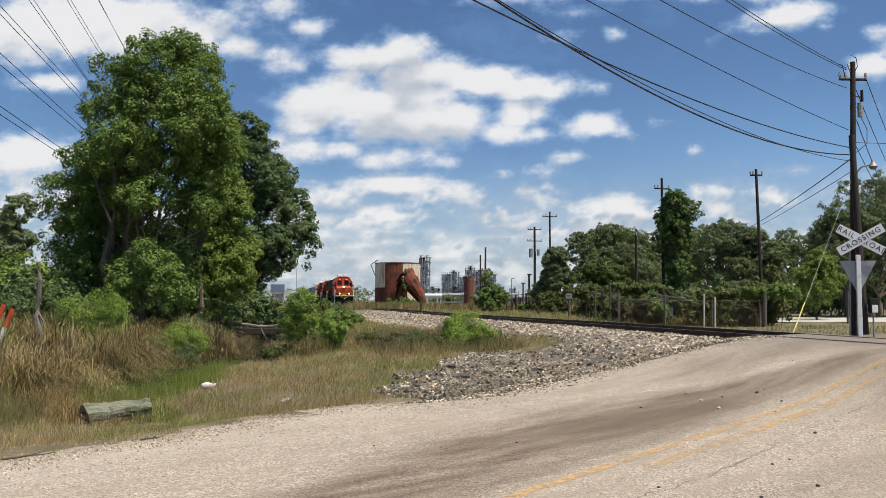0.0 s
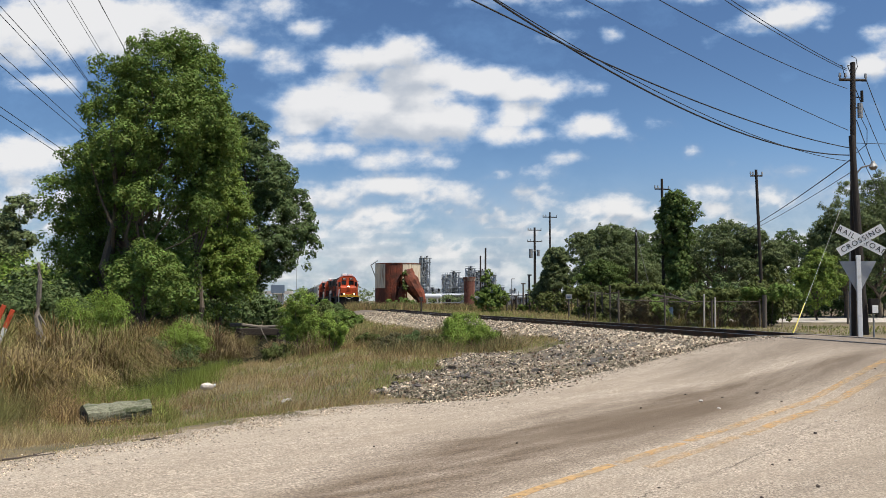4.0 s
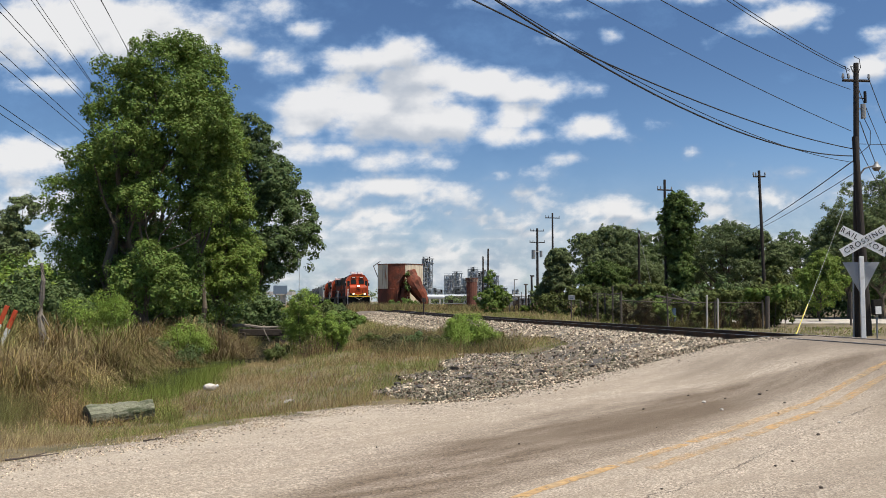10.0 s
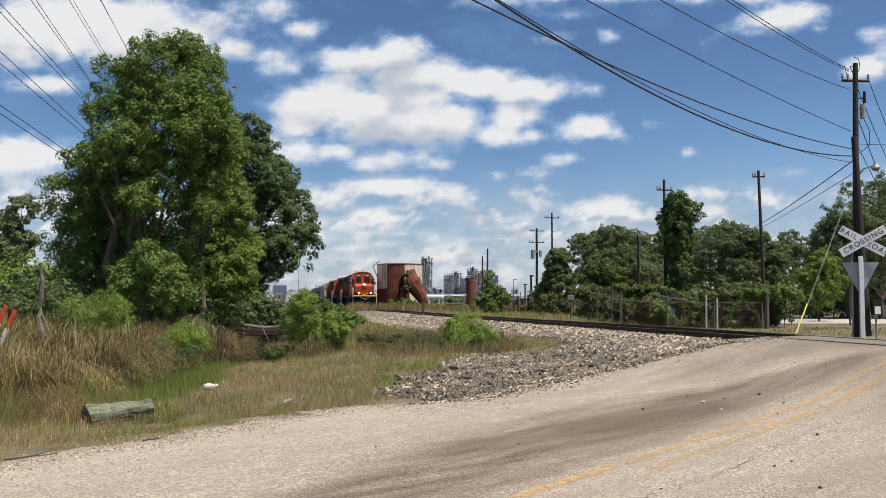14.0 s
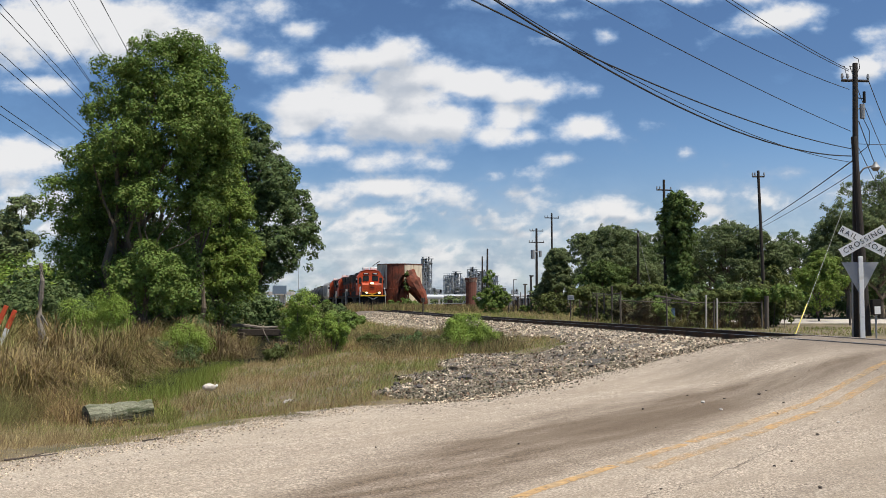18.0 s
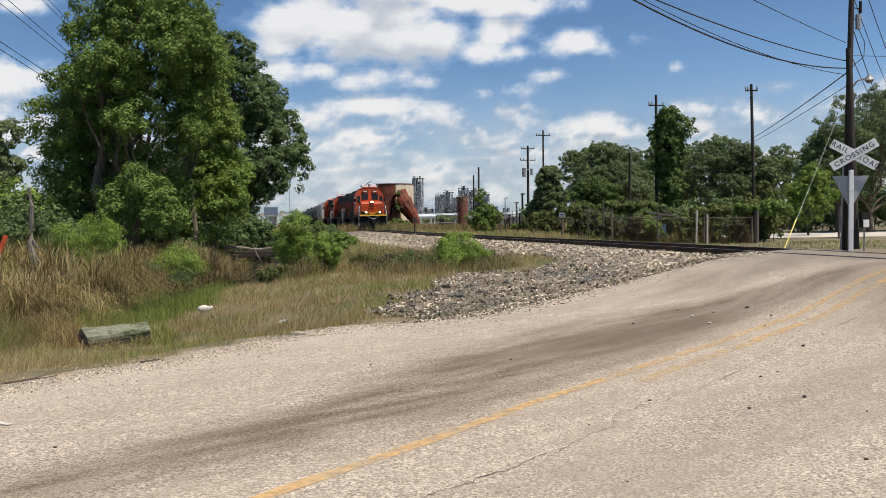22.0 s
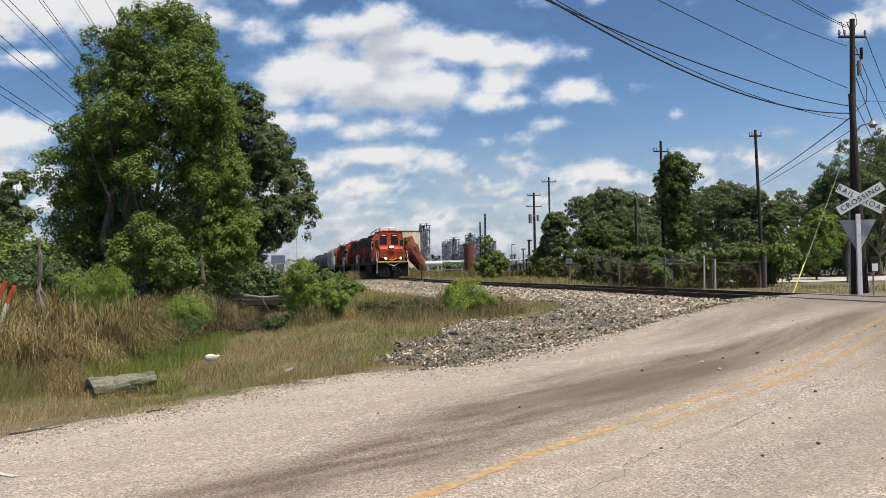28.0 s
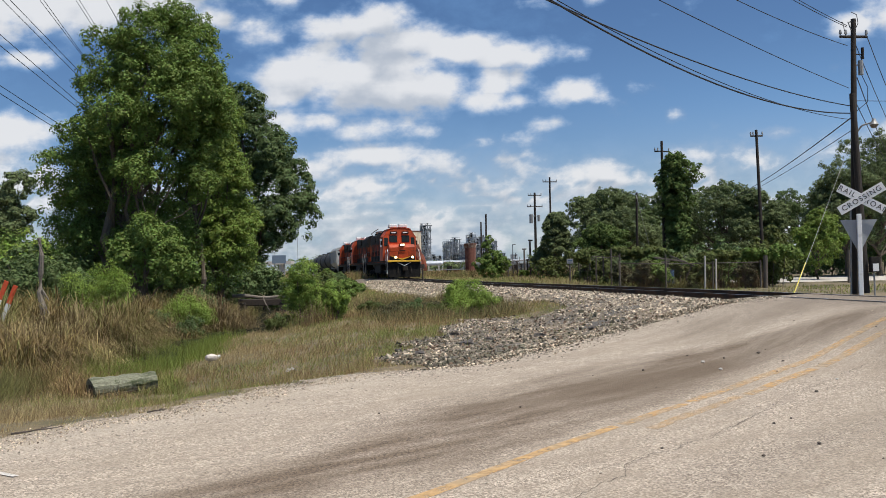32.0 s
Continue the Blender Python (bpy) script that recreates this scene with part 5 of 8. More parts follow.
water = new("water", mesh_of("water", [(float(NEAR - SLOPE * y - (ditch_line(y) + d + 0.2 * rough(d, y, 0.4, 3)) * NORM), y, -0.47) for d, y in ws], [list(range(len(ws)))], WATER))
tagged(water, "murky still water in the ditch", "water", kind="structure")


# ---- poles, cables, crossing sign ----
def utility_pole(name, x, y, top, r, label, arms=(), lean=(0, 0), mtl="pole", group="utility poles"):
    """Round wooden pole with crossarms (height below top, half length, turn) and insulators."""
    z = float(height(x, y)) - 0.1
    h = top - z
    t = thing(name, pose(x, y, z), label, "utility pole", group)
    part("shaft", R(((0, 0, 0), (lean[0], lean[1], h), r, r * 0.68), seg=14), M[mtl], t, smooth=False)
    for down, half, turn in arms:
        f = (h - down) / h
        c = Vector((lean[0] * f, lean[1] * f, h - down))
        side = Vector((math.cos(radians(turn)), math.sin(radians(turn)), 0)) * half
        bm = bmesh.new()
        rod(bm, c - side, c + side, 0.05, 0.05, 4)
        arm = part("crossarm", bm, M[mtl], t)
        for s in (-0.95, 0.95, -0.55):
            p = c + side * s
            part("insulator", R((p, p + Vector((0, 0, 0.12)), 0.03, 0.03), (p + Vector((0, 0, 0.1)), p + Vector((0, 0, 0.24)), 0.055, 0.035)), M["galv"], arm)
    return t


main = utility_pole("utility_pole", 14.19, 29, 9.96, 0.125, "tall dark creosoted pole carrying cables, a switch and a street light", [(0.62, 0.5, 5)], (0.24, 0))
part("pole_top_bracket", R(((0.15, 0, 9.35), (0.05, 0, 9.62), 0.02), ((0.05, 0, 9.62), (0.22, 0, 9.62), 0.02)), M["galv"], main)
part("fuse_cutout", R(((0.42, -0.05, 7.75), (0.42, -0.05, 8.25), 0.09), ((0.2, 0, 8.1), (0.42, -0.05, 8.1), 0.025)), M["galv"], main)
part("surge_arrester", R(((0.5, -0.05, 8.3), (0.5, -0.05, 8.7), 0.05), ((0.2, 0, 8.5), (0.5, -0.05, 8.45), 0.02)), M["grime"], main)
part("light_arm", R(((0.1, 0, 5.57), (0.35, -0.15, 5.97), 0.03), ((0.35, -0.15, 5.97), (0.62, -0.3, 6.04), 0.03)), M["galv"], main, "curved steel light arm")
lum = part("luminaire", R(((0.68, -0.32, 5.96), (0.68, -0.32, 6.09), 0.155, 0.08), ((0.68, -0.32, 6.08), (0.68, -0.32, 6.17), 0.08, 0.05), seg=14), M["galv"], main, "grey street light head")
part("lens_bowl", R(((0.68, -0.32, 5.86), (0.68, -0.32, 5.96), 0.08, 0.145), seg=14), M["deadwood"], lum, "dusty amber glass bowl")
part("jumper_wire", R(((0.15, -0.05, 9.95), (0.32, -0.08, 9.85), 0.012), ((0.32, -0.08, 9.85), (0.36, -0.08, 9.55), 0.012), ((0.36, -0.08, 9.55), (0.25, -0.05, 9.3), 0.012)), M["wire"], main)
part("jumper_wire", R(((-0.3, -0.05, 9.62), (-0.16, -0.05, 9.6), 0.012), ((-0.16, -0.05, 9.6), (-0.08, -0.05, 9.2), 0.012)), M["wire"], main)
part("jumper_wire", R(((0.42, -0.05, 7.8), (0.62, -0.1, 7.3), 0.012), ((0.62, -0.1, 7.3), (0.6, -0.1, 6.8), 0.012), ((0.6, -0.1, 6.8), (0.25, -0.05, 6.5), 0.012)), M["wire"], main)
part("conduit", R(((-0.2, -0.15, 0.1), (-0.12, -0.15, 3.6), 0.03)), M["galv"], main)
stub = thing("stub_pole", pose(14.36, 28.6, 0.42), "leaning dark stub pole lashed to the taller pole", "utility pole", "utility poles")
part("shaft", R(((0, 0, 0), (-0.12, 0.25, 6.9), 0.14, 0.1), seg=14), M["pole"], stub)
mb = thing("meter_box", pose(14.58, 28.4, 1.1), "small grey metal box fixed beside the pole", "meter box")
part("case", B(((0, 0, 0.3), (0.3, 0.18, 0.52)), bevel=0.02), M["grime"], mb)
part("door", B(((0.0, -0.11, 0.2), (0.2, 0.02, 0.26)), bevel=0.008), M["white"], mb, "white paper notice")
part("post", R(((0, 0.02, -0.75), (0, 0.02, 0.1), 0.03)), M["galv"], mb)

utility_pole("utility_pole", 18.3, 48, 9.14, 0.11, "slim grey wooden pole", [(0.35, 0.35, 0)], (-0.2, 0), "pole")
utility_pole("utility_pole", 14.75, 56, 9.78, 0.12, "wooden pole rising out of a mass of vines", [(0.7, 0.55, 15)], (0, 0), "pole")
utility_pole("utility_pole", 10.9, 85, 10.58, 0.12, "slim wooden pole beyond the track", [(0.5, 0.75, 10)], (0, 0), "pole")
p4 = utility_pole("utility_pole", 10.43, 95, 9.89, 0.17, "dark wooden pole with two crossarms and a transformer", [(0.3, 0.8, 10), (1.6, 0.9, 10)], (0, 0), "pole")
part("transformer", R(((-0.46, -0.2, 6.2), (-0.46, -0.2, 7.2), 0.22), ((0.4, -0.2, 6.4), (0.4, -0.2, 7.1), 0.16), ((-0.46, -0.2, 7.0), (0.4, -0.2, 7.0), 0.04), seg=12), M["galv"], p4)
utility_pole("utility_pole", 5.51, 110, 8.51, 0.16, "bare dark pole without crossarms", [], (0.1, 0), "pole")
utility_pole("utility_pole", 5.15, 115, 7.74, 0.15, "bare dark pole without crossarms", [], (0, 0), "pole")
utility_pole("utility_pole", 15.2, 66, 7.2, 0.12, "broken dark pole stump among the oaks", [], (0.1, 0), "pole")

gy = thing("guy_wire", pose(16.6, 65, 0.3), "thin pale guy wire tied to the broken pole", "guy wire")
part("wire", R(((0, 0, 0), (-1.35, 0.9, 6.6), 0.012)), M["galv"], gy)
part("clamp", R(((-1.3, 0.87, 6.4), (-1.36, 0.91, 6.7), 0.05)), M["galv"], gy)
nb = thing("notice_board", pose(6.75, 45, float(height(6.75, 45))), "small pale notice board on a post", "sign")
part("post", R(((0, 0, -0.1), (0, 0, 1.5), 0.04)), M["greypole"], nb)
part("panel", B(((0, -0.05, 1.35), (0.34, 0.03, 0.26)), bevel=0.008), M["galv"], nb)
part("text_bar", B(((0, -0.068, 1.39), (0.24, 0.006, 0.04)), ((0, -0.068, 1.31), (0.2, 0.006, 0.03))), M["bluebin"], nb)
wp2 = thing("wooden_post", pose(21.7, 45, float(height(21.7, 45))), "slim weathered wooden post by the gravel drive", "post")
part("shaft", R(((0, 0, -0.1), (0.05, 0, 1.75), 0.06, 0.05), seg=9), M["greypole"], wp2)

utility_pole("utility_pole", 34.8, 110, 9.7, 0.13, "wooden pole far behind the oaks", [(0.5, 0.7, 10)], (0, 0), "pole")

# ivy column over the vine-covered pole
ivy = thing("vine_column", pose(15.6, 55.5, float(height(15.6, 55.5))), "dense column of green vines smothering a pole", "vines")
vine_rnd = random.Random(9)
vine_lobes = [(vine_rnd.uniform(-0.3, 0.3) * w_, vine_rnd.uniform(-0.3, 0.3), z_, 0.62 * w_, 0.6 * w_, 0.75) for z_, w_ in zip(np.arange(0.6, 8.0, 0.36), np.interp(np.arange(0.6, 8.0, 0.36), [0.6, 2, 3.5, 5.2, 6.6, 7.4, 8.0], [1.0, 0.95, 1.05, 1.4, 1.75, 1.5, 0.8]))]
ob = new("leaves", crown("leaves", vine_lobes, 900, 36, 0.24, 0.105, M["vine_dark"], 71))
ob.parent = ivy
part("stem", R(((0, 0, 0), (0.1, 0, 6.5), 0.16, 0.08)), M["bark"], ivy)

CABLES = "overhead cables"
# heights above the ground at 0, a third and two thirds of the drawn length, which leads back over the road
for zs, L, r in (((6.93, 6.62, 6.66), 21.0, 0.016), ((6.67, 6.18, 6.44), 21.0, 0.02), ((6.45, 6.22, 6.55), 21.0, 0.01), ((7.55, 7.59, 7.74), 18.0, 0.011), ((9.03, 8.79, 8.7), 14.0, 0.011), ((9.68, 9.58, 9.66), 14.0, 0.011), ((9.74, 9.68, 9.78), 14.0, 0.011)):
    bend = np.polyfit([0, L / 3, 2 * L / 3], zs, 2)
    cable("overhead_cable", [(14.2 - 0.69 * k, 29 - 0.7238 * k, float(np.polyval(bend, k))) for k in np.linspace(0, L + 9, 30)], r, M["wire"], "black overhead cable sagging from the utility pole", CABLES)
for a, b, sag, r in (((14.3, 29, 6.55), (34.6, 110, 9.2), 0.8, 0.02), ((14.3, 29, 6.1), (35.0, 110, 9.0), 0.6, 0.013), ((14.4, 29, 9.3), (42, 72, 8.6), 1.4, 0.014), ((14.9, 29, 9.3), (43, 72, 8.6), 1.4, 0.014), ((14.5, 29, 7.9), (40, 70, 7.4), 1.5, 0.016), ((14.4, 29, 7.1), (34, 26, 7.0), 0.3, 0.011), ((14.4, 29, 7.1), (42, 72, 5.8), 1.2, 0.014)):
    cable("overhead_cable", span(a, b, sag), r, M["wire"], "black overhead cable sagging from the utility pole", CABLES)
for z0, z1 in ((13.8, 13.3), (14.1, 13.4), (16.3, 15.8), (16.6, 16.1), (18.8, 18.6), (19.1, 18.7), (12.3, 12.3), (12.0, 12.0), (10.6, 10.6), (10.2, 10.3), (8.7, 8.8), (8.4, 8.5)):
    cable("transmission_wire", [(-10 - SLOPE * y, y, z0 + (z1 - z0) * (y - 33) / 12) for y in (8, 20, 40, 80)], 0.014, M["wire"], "high thin wire running alongside the railway", "transmission wires")
gw = thing("guy_wire", pose(9.99, 24, 0.62), "steel guy wire with a yellow plastic guard at its foot", "guy wire")
top = Vector((14.3, 29, 5.9)) - Vector((9.99, 24, 0.62))
part("wire", R(((0, 0, -0.05), top, 0.006)), M["galv"], gw)
part("guard", R((top * 0.004, top * 0.17, 0.014)), M["guard"], gw, "yellow plastic guard tube")

# railroad crossing sign
SIGN_TURN = 13.0
sign = thing("crossing_sign", pose(10.7, 21.5, float(height(10.7, 21.5)) - 0.04, rz=-SIGN_TURN), "white railroad crossbuck on a steel post beside the track", "sign")
part("post", B(((0, 0.06, 1.1), (0.11, 0.07, 2.3)), bevel=0.01), M["white"], sign, "white-painted steel post")
part("yield_back", prism([(-0.44, 2.1), (0.44, 2.1), (0.05, 1.32), (-0.05, 1.32)], 0.11, 0.118), M["grey"], sign, "bare grey back of a triangular sign")


def blade(ang, y, words, name):
    turn = Matrix.Rotation(radians(ang), 4, "Y")
    bm = bmesh.new()
    box(bm, (0, 0, 0), (1.24, 0.008, 0.235), 0.0, turn)
    for v in bm.verts:
        v.co += Vector((0.06, y, 2.64))
    b = part(name, bm, M["signwhite"], sign, "white reflective blade with black lettering")
    for text, at in words:
        cu = bpy.data.curves.new("lettering", "FONT")
        cu.body, cu.size, cu.align_x, cu.align_y, cu.extrude = text, 0.19, "CENTER", "CENTER", 0.0015
        cu.space_character = 1.25
        cu.materials.append(M["signblack"])
        tx = new("lettering", cu)
        tx.parent = b
        tx.matrix_basis = Matrix.Translation((0.06, y - 0.0075, 2.64)) @ turn @ Matrix.Translation((at, 0, 0)) @ pose(0, 0, 0, 90)


blade(-30, 0.0, [("CROSSING", 0)], "blade")
blade(30, 0.012, [("RAIL", -0.39), ("ROAD", 0.4)], "blade")
part("bolt", R(((0.06, -0.02, 2.64), (0.06, 0.04, 2.64), 0.02)), M["galv"], sign)


# ---- fenced yard beyond the track ----
def fence_run(a, b, h, bay, label, name="chain_link_fence", wood_last=False):
    """Chain-link fence: posts, top rail and a net of diagonal wires in each bay."""
    a, b = Vector((*a, 0)), Vector((*b, 0))
    L = (b - a).length
    n = max(1, round(L / bay))
    ang = math.degrees(math.atan2(b.y - a.y, b.x - a.x))
    z0 = float(height(a.x, a.y))
    t = thing(name, pose(a.x, a.y, z0, rz=ang), label, "fence")
    step = L / n
    dz = lambda s: float(height(*(a.lerp(b, s / L)).xy)) - z0
    for i in range(n + 1):
        s = i * step
        hh = h + (0.35 if i % 3 == 1 else 0.05)
        part("post", R(((s, 0, dz(s) - 0.1), (s + random.uniform(-0.04, 0.04), 0, dz(s) + hh), 0.04, 0.04)), M["greypole"], t)
    bm = bmesh.new()
    for i in range(n):
        rod(bm, (i * step, 0, dz(i * step) + h - 0.05), (i * step + step, 0, dz(i * step + step) + h - 0.05), 0.02, 0.02, 6)
    part("top_rail", bm, M["greypole"], t)
    for i in range(n):
        verts, faces = [], []
        s0, z = i * step, dz(i * step + step / 2)
        g = 0.13
        for k in range(int((step + h) / g)):
            for sg in (1, -1):
                x0, x1 = k * g - h, k * g
                za, zb = 0.05, h - 0.05
                lo, hi = max(x0, 0), min(x1, step)
                if hi <= lo:
                    continue
                f0, f1 = (lo - x0) / h, (hi - x0) / h
                p, q = za + (zb - za) * f0, za + (zb - za) * f1
                if sg < 0:
                    p, q = za + zb - p, za + zb - q
                c = len(verts)
                verts += [(s0 + lo, 0, z + p - 0.006), (s0 + hi, 0, z + q - 0.006), (s0 + hi, 0, z + q + 0.006), (s0 + lo, 0, z + p + 0.006)]
                faces.append((c, c + 1, c + 2, c + 3))
        ob = new("mesh_panel", mesh_of("mesh_panel", verts, faces, M["steel"]))
        ob.parent = t
    return t


fence_run((8.3, 39.6), (14.5, 38.4), 1.25, 2.0, "rusty chain-link fence round an overgrown yard")
fence_run((8.6, 53.5), (14.0, 53.0), 1.8, 2.6, "tall chain-link fence hung with vines")
fence_run((8.3, 39.6), (8.6, 53.5), 1.6, 2.4, "tall chain-link fence hung with vines")
fence_run((5.4, 88), (16, 92), 1.9, 3.0, "distant grey fence beyond the dry grass")
fence_run((24, 74), (52, 72), 1.8, 3.0, "chain-link fence along the gravel drive")
wp = thing("wooden_post", pose(14.75, 38.5, 0.3), "thick weathered wooden post at the fence corner", "post")
part("shaft", R(((0, 0, -0.1), (0.02, 0, 1.55), 0.11, 0.1), seg=10), M["greypole"], wp)
FENCE_VINES = ((16.0, 41.0, 0.9, 2.0, "vine"), (15.4, 40.9, 0.7, 1.9, "vine"), (10.0, 41.5, 0.9, 1.1, "vine"), (12.0, 42.5, 1.2, 1.5, "vine"), (13.6, 42.0, 1.0, 1.4, "vine"), (9.0, 44.0, 0.9, 1.5, "vine"), (9.0, 47.5, 1.0, 1.7, "vine"), (8.9, 51.0, 1.0, 1.8, "vine"))
YARD_BUSHES = ((26.0, 66, 2.6, 2.8, "leaf_dark"), (30.5, 66, 2.8, 2.8, "leaf_dark"), (35, 68, 3.0, 3.0, "oak"), (9.6, 53.6, 1.5, 1.9, "vine"), (12.3, 54.0, 1.6, 2.3, "vine"), (17.3, 45.6, 1.0, 2.3, "vine"), (18.2, 46.0, 1.5, 3.0, "vine"), (17.7, 46.4, 1.3, 3.2, "vine"), (12.0, 50, 1.6, 2.3, "leaf_dark"), (10.2, 51, 1.4, 2.2, "oak"), (15.0, 51.5, 1.6, 2.4, "oak"), (17.0, 52, 1.8, 2.6, "leaf_dark"), (16.0, 49.0, 1.8, 2.2, "vine"), (14.2, 50, 1.3, 1.8, "vine"), (11.0, 48.5, 1.0, 1.2, "vine"), (13.4, 47.2, 0.8, 1.0, "vine"))
# vine_dark bushes are added here to paint the shade under the trees
DRIVE_BUSHES = ((18.0, 55, 2.2, 2.6, "leaf_dark"), (20.0, 60, 3.0, 2.4, "oak"), (12.0, 62, 3.2, 2.6, "oak"), (8.8, 68, 2.0, 2.4, "vine"), (25, 66, 3.4, 2.4, "oak"), (23.0, 59.5, 1.6, 2.2, "vine_dark"), (26.0, 60.5, 2.0, 2.4, "vine_dark"), (29.8, 61, 2.0, 3.6, "vine_dark"), (21.0, 64, 2.0, 2.6, "oak"), (24.0, 65, 2.2, 2.9, "oak"), (28.0, 65, 2.2, 2.9, "oak"), (33.0, 63, 2.2, 4.0, "vine_dark"), (37.0, 63, 2.2, 2.9, "oak"))
for i, (x, y, rx, h, key) in enumerate(FENCE_VINES + YARD_BUSHES + DRIVE_BUSHES):
    bush(x, y, rx, 0.8, h, 800, 0.185, M[key], 300 + i, "vine-tangled bush along the fence and drive, the darkest painting tree shade", "vine_bush", "vines along the yard fence")
# the vine_dark heaps carry the yard's tree shade in their leaf colour
for i, (x, y, rx, h, key) in enumerate(((14.1, 38.95, 0.5, 1.3, "dry_vine"), (8.5, 40.4, 0.4, 1.3, "dry_vine"), (10.6, 42.2, 1.2, 1.7, "vine_dark"), (14.6, 41.4, 1.0, 1.9, "vine_dark"), (12.9, 43.4, 1.3, 1.6, "vine_dark"))):
    bush(x, y, rx, 0.3 if key == "dry_vine" else 0.8, h, 1100, 0.13, M[key], 380 + i, "withered brown vines hanging on the fence" if key == "dry_vine" else "vine heap behind the fence with tree shade in its colour", "vine_bush", "vines along the yard fence")
for x in (12.05, 12.55):
    pp = thing("fence_post", pose(x, 38.75, 0.25), "thin pale steel post before the fence", "post", "pale posts by the fence")
    part("shaft", R(((0, 0, -0.1), (0.02, 0, 1.6 if x < 12.2 else 1.45), 0.045, 0.045), seg=10), M["concrete"], pp)
    part("cap", R(((0.02, 0, 1.6 if x < 12.2 else 1.45), (0.02, 0, 1.64 if x < 12.2 else 1.49), 0.05, 0.02), seg=10), M["galv"], pp)
def vine_mat(x0, x1, y, z, h, n, key, seed):
    """Vines draped along the top of a fence."""
    rnd = random.Random(seed)
    x, w = (x0 + x1) / 2, (x1 - x0) / 2
    t = thing("vine_mat", pose(x, y, float(height(x, y))), "fresh green vines draped over the top of the fence", "vines", "vines along the yard fence")
    lobes = [(rnd.uniform(-w, w), rnd.uniform(-0.4, 0.4), z + rnd.uniform(-0.5, 0.35) * h, 0.3, 0.3, 0.2) for _ in range(int(10 * w) + 3)]
    ob = new("leaves", crown("leaves", lobes, n, 34, 0.16, 0.095, M[key], seed))
    ob.parent = t
    for k in (-0.7, -0.2, 0.3, 0.8):
        part("stem", R(((k * w, 0.1, 0), (k * w + 0.1, 0, z), 0.02, 0.012), seg=5), M["bark"], t)


vine_mat(8.6, 11.6, 44.0, 1.8, 0.3, 210, "vine", 601)
vine_mat(12.3, 14.0, 39.6, 1.45, 0.3, 130, "vine", 602)
vine_mat(14.3, 16.3, 39.8, 1.6, 0.35, 200, "leaf", 603)
vine_mat(10.0, 10.8, 40.3, 0.9, 0.8, 130, "leaf", 604)
vine_mat(8.4, 9.9, 40.2, 0.8, 1.2, 90, "dry_vine", 606)
YARD = "weeds in the fenced yard"
for i in range(26):
    x, y = 8.6 + 0.24 * i + random.uniform(-0.1, 0.1), 39.9 - 0.19 * 0.24 * i + random.uniform(0.0, 1.6)
    key = ("olive", "bramble", "green", "olive", "reed", "olive")[i % 6]
    clump("yard_weeds", x, y, 0.45, random.uniform(0.35, 0.85) * (1.25 if key == "bramble" else 1), 130, key, 700 + i, "dull green weeds behind the chain-link fence" if key in ("olive", "green") else "dry brown weeds behind the chain-link fence", "weeds", YARD, 1.0, 0.5, 0.011)
for i, (x, y, l, turn, tip) in enumerate(((11.2, 41.6, 1.7, 12, 8), (11.9, 41.9, 1.3, -20, 25), (10.6, 41.4, 1.1, 5, -6))):
    bmz = thing("scrap_beam", pose(x, y, float(height(x, y)) + 1.42 - 0.08 * i, ry=tip, rz=turn), "weathered grey beam propped on a heap in the yard", "beam", "scrap beams in the yard")
    part("beam", B(((0, 0, 0), (l, 0.1, 0.08)), bevel=0.01), M["greypole"], bmz)
    for k in (-0.4, 0.4):
        part("prop", R(((k * l, 0, -1.5), (k * l, 0, 0), 0.035, 0.03), seg=6), M["greypole"], bmz)
vine_mat(6.9, 8.6, 47.0, 1.7, 0.5, 160, "vine", 605)
bn = thing("plastic_drum", pose(11.05, 41.0, 0.5), "blue plastic drum standing behind the fence", "drum")
part("body", R(((0, 0, -0.2), (0, 0, 0.72), 0.19), ((0, 0, 0.72), (0, 0, 0.76), 0.2), seg=16), M["bluebin"], bn)

gravel = sheet("gravel_drive", np.linspace(17, 75, 60), np.linspace(47, 60, 16), lambda X, Y: height(X, Y) + 0.03 + 0.0 * X, mat("pale_gravel", (0.52, 0.47, 0.40), 0.95, vary=0.15, fine=5, bump=0.4, scale=0.3, second=(0.36, 0.32, 0.24), mix=0.6))
tagged(gravel, "pale gravel drive beyond the fenced yard", "gravel drive", kind="structure")

# ---- rusty tank and silo ----
tank = thing("storage_tank", pose(-5.95, 110, 0.1), "old cylindrical steel tank, cream paint streaked with red rust", "storage tank")
CREAM = mat("cream_tank_paint", (0.70, 0.60, 0.44), 0.8, vary=0.15, fine=2, stretch=(3, 3, 0.3), scale=1.2, second=(0.33, 0.16, 0.08), mix=0.61)


def tank_panel(a0, a1, z0, z1, m, r=2.97):
    verts, faces = [], []
    k = 3
    for z in (z0, z1):
        for i in range(k + 1):
            a = radians(a0 + (a1 - a0) * i / k)
            verts.append((r * math.sin(a), -r * math.cos(a), z))
    for i in range(k):
        faces.append((i, i + 1, i + k + 2, i + k + 1))
    me = mesh_of("shell_panel", verts, faces, m)
    ob = new("shell_panel", me)
    sol = ob.modifiers.new("thick", "SOLIDIFY")
    sol.thickness = 0.05
    ob.parent = tank


for i in range(24):
    a0 = -180 + 15 * i
    for j in range(2):
        cream = (i in (6, 7, 8, 9) and j == 1) or 13 <= i <= 17 or i in (0, 1, 22, 23)
        tank_panel(a0 + 0.2, a0 + 14.8, 3.1 * j, 3.08 + 3.22 * j, CREAM if cream else M["rust"])
part("rim", R(((0, 0, 6.22), (0, 0, 6.32), 3.02), seg=36), M["rust"], tank)
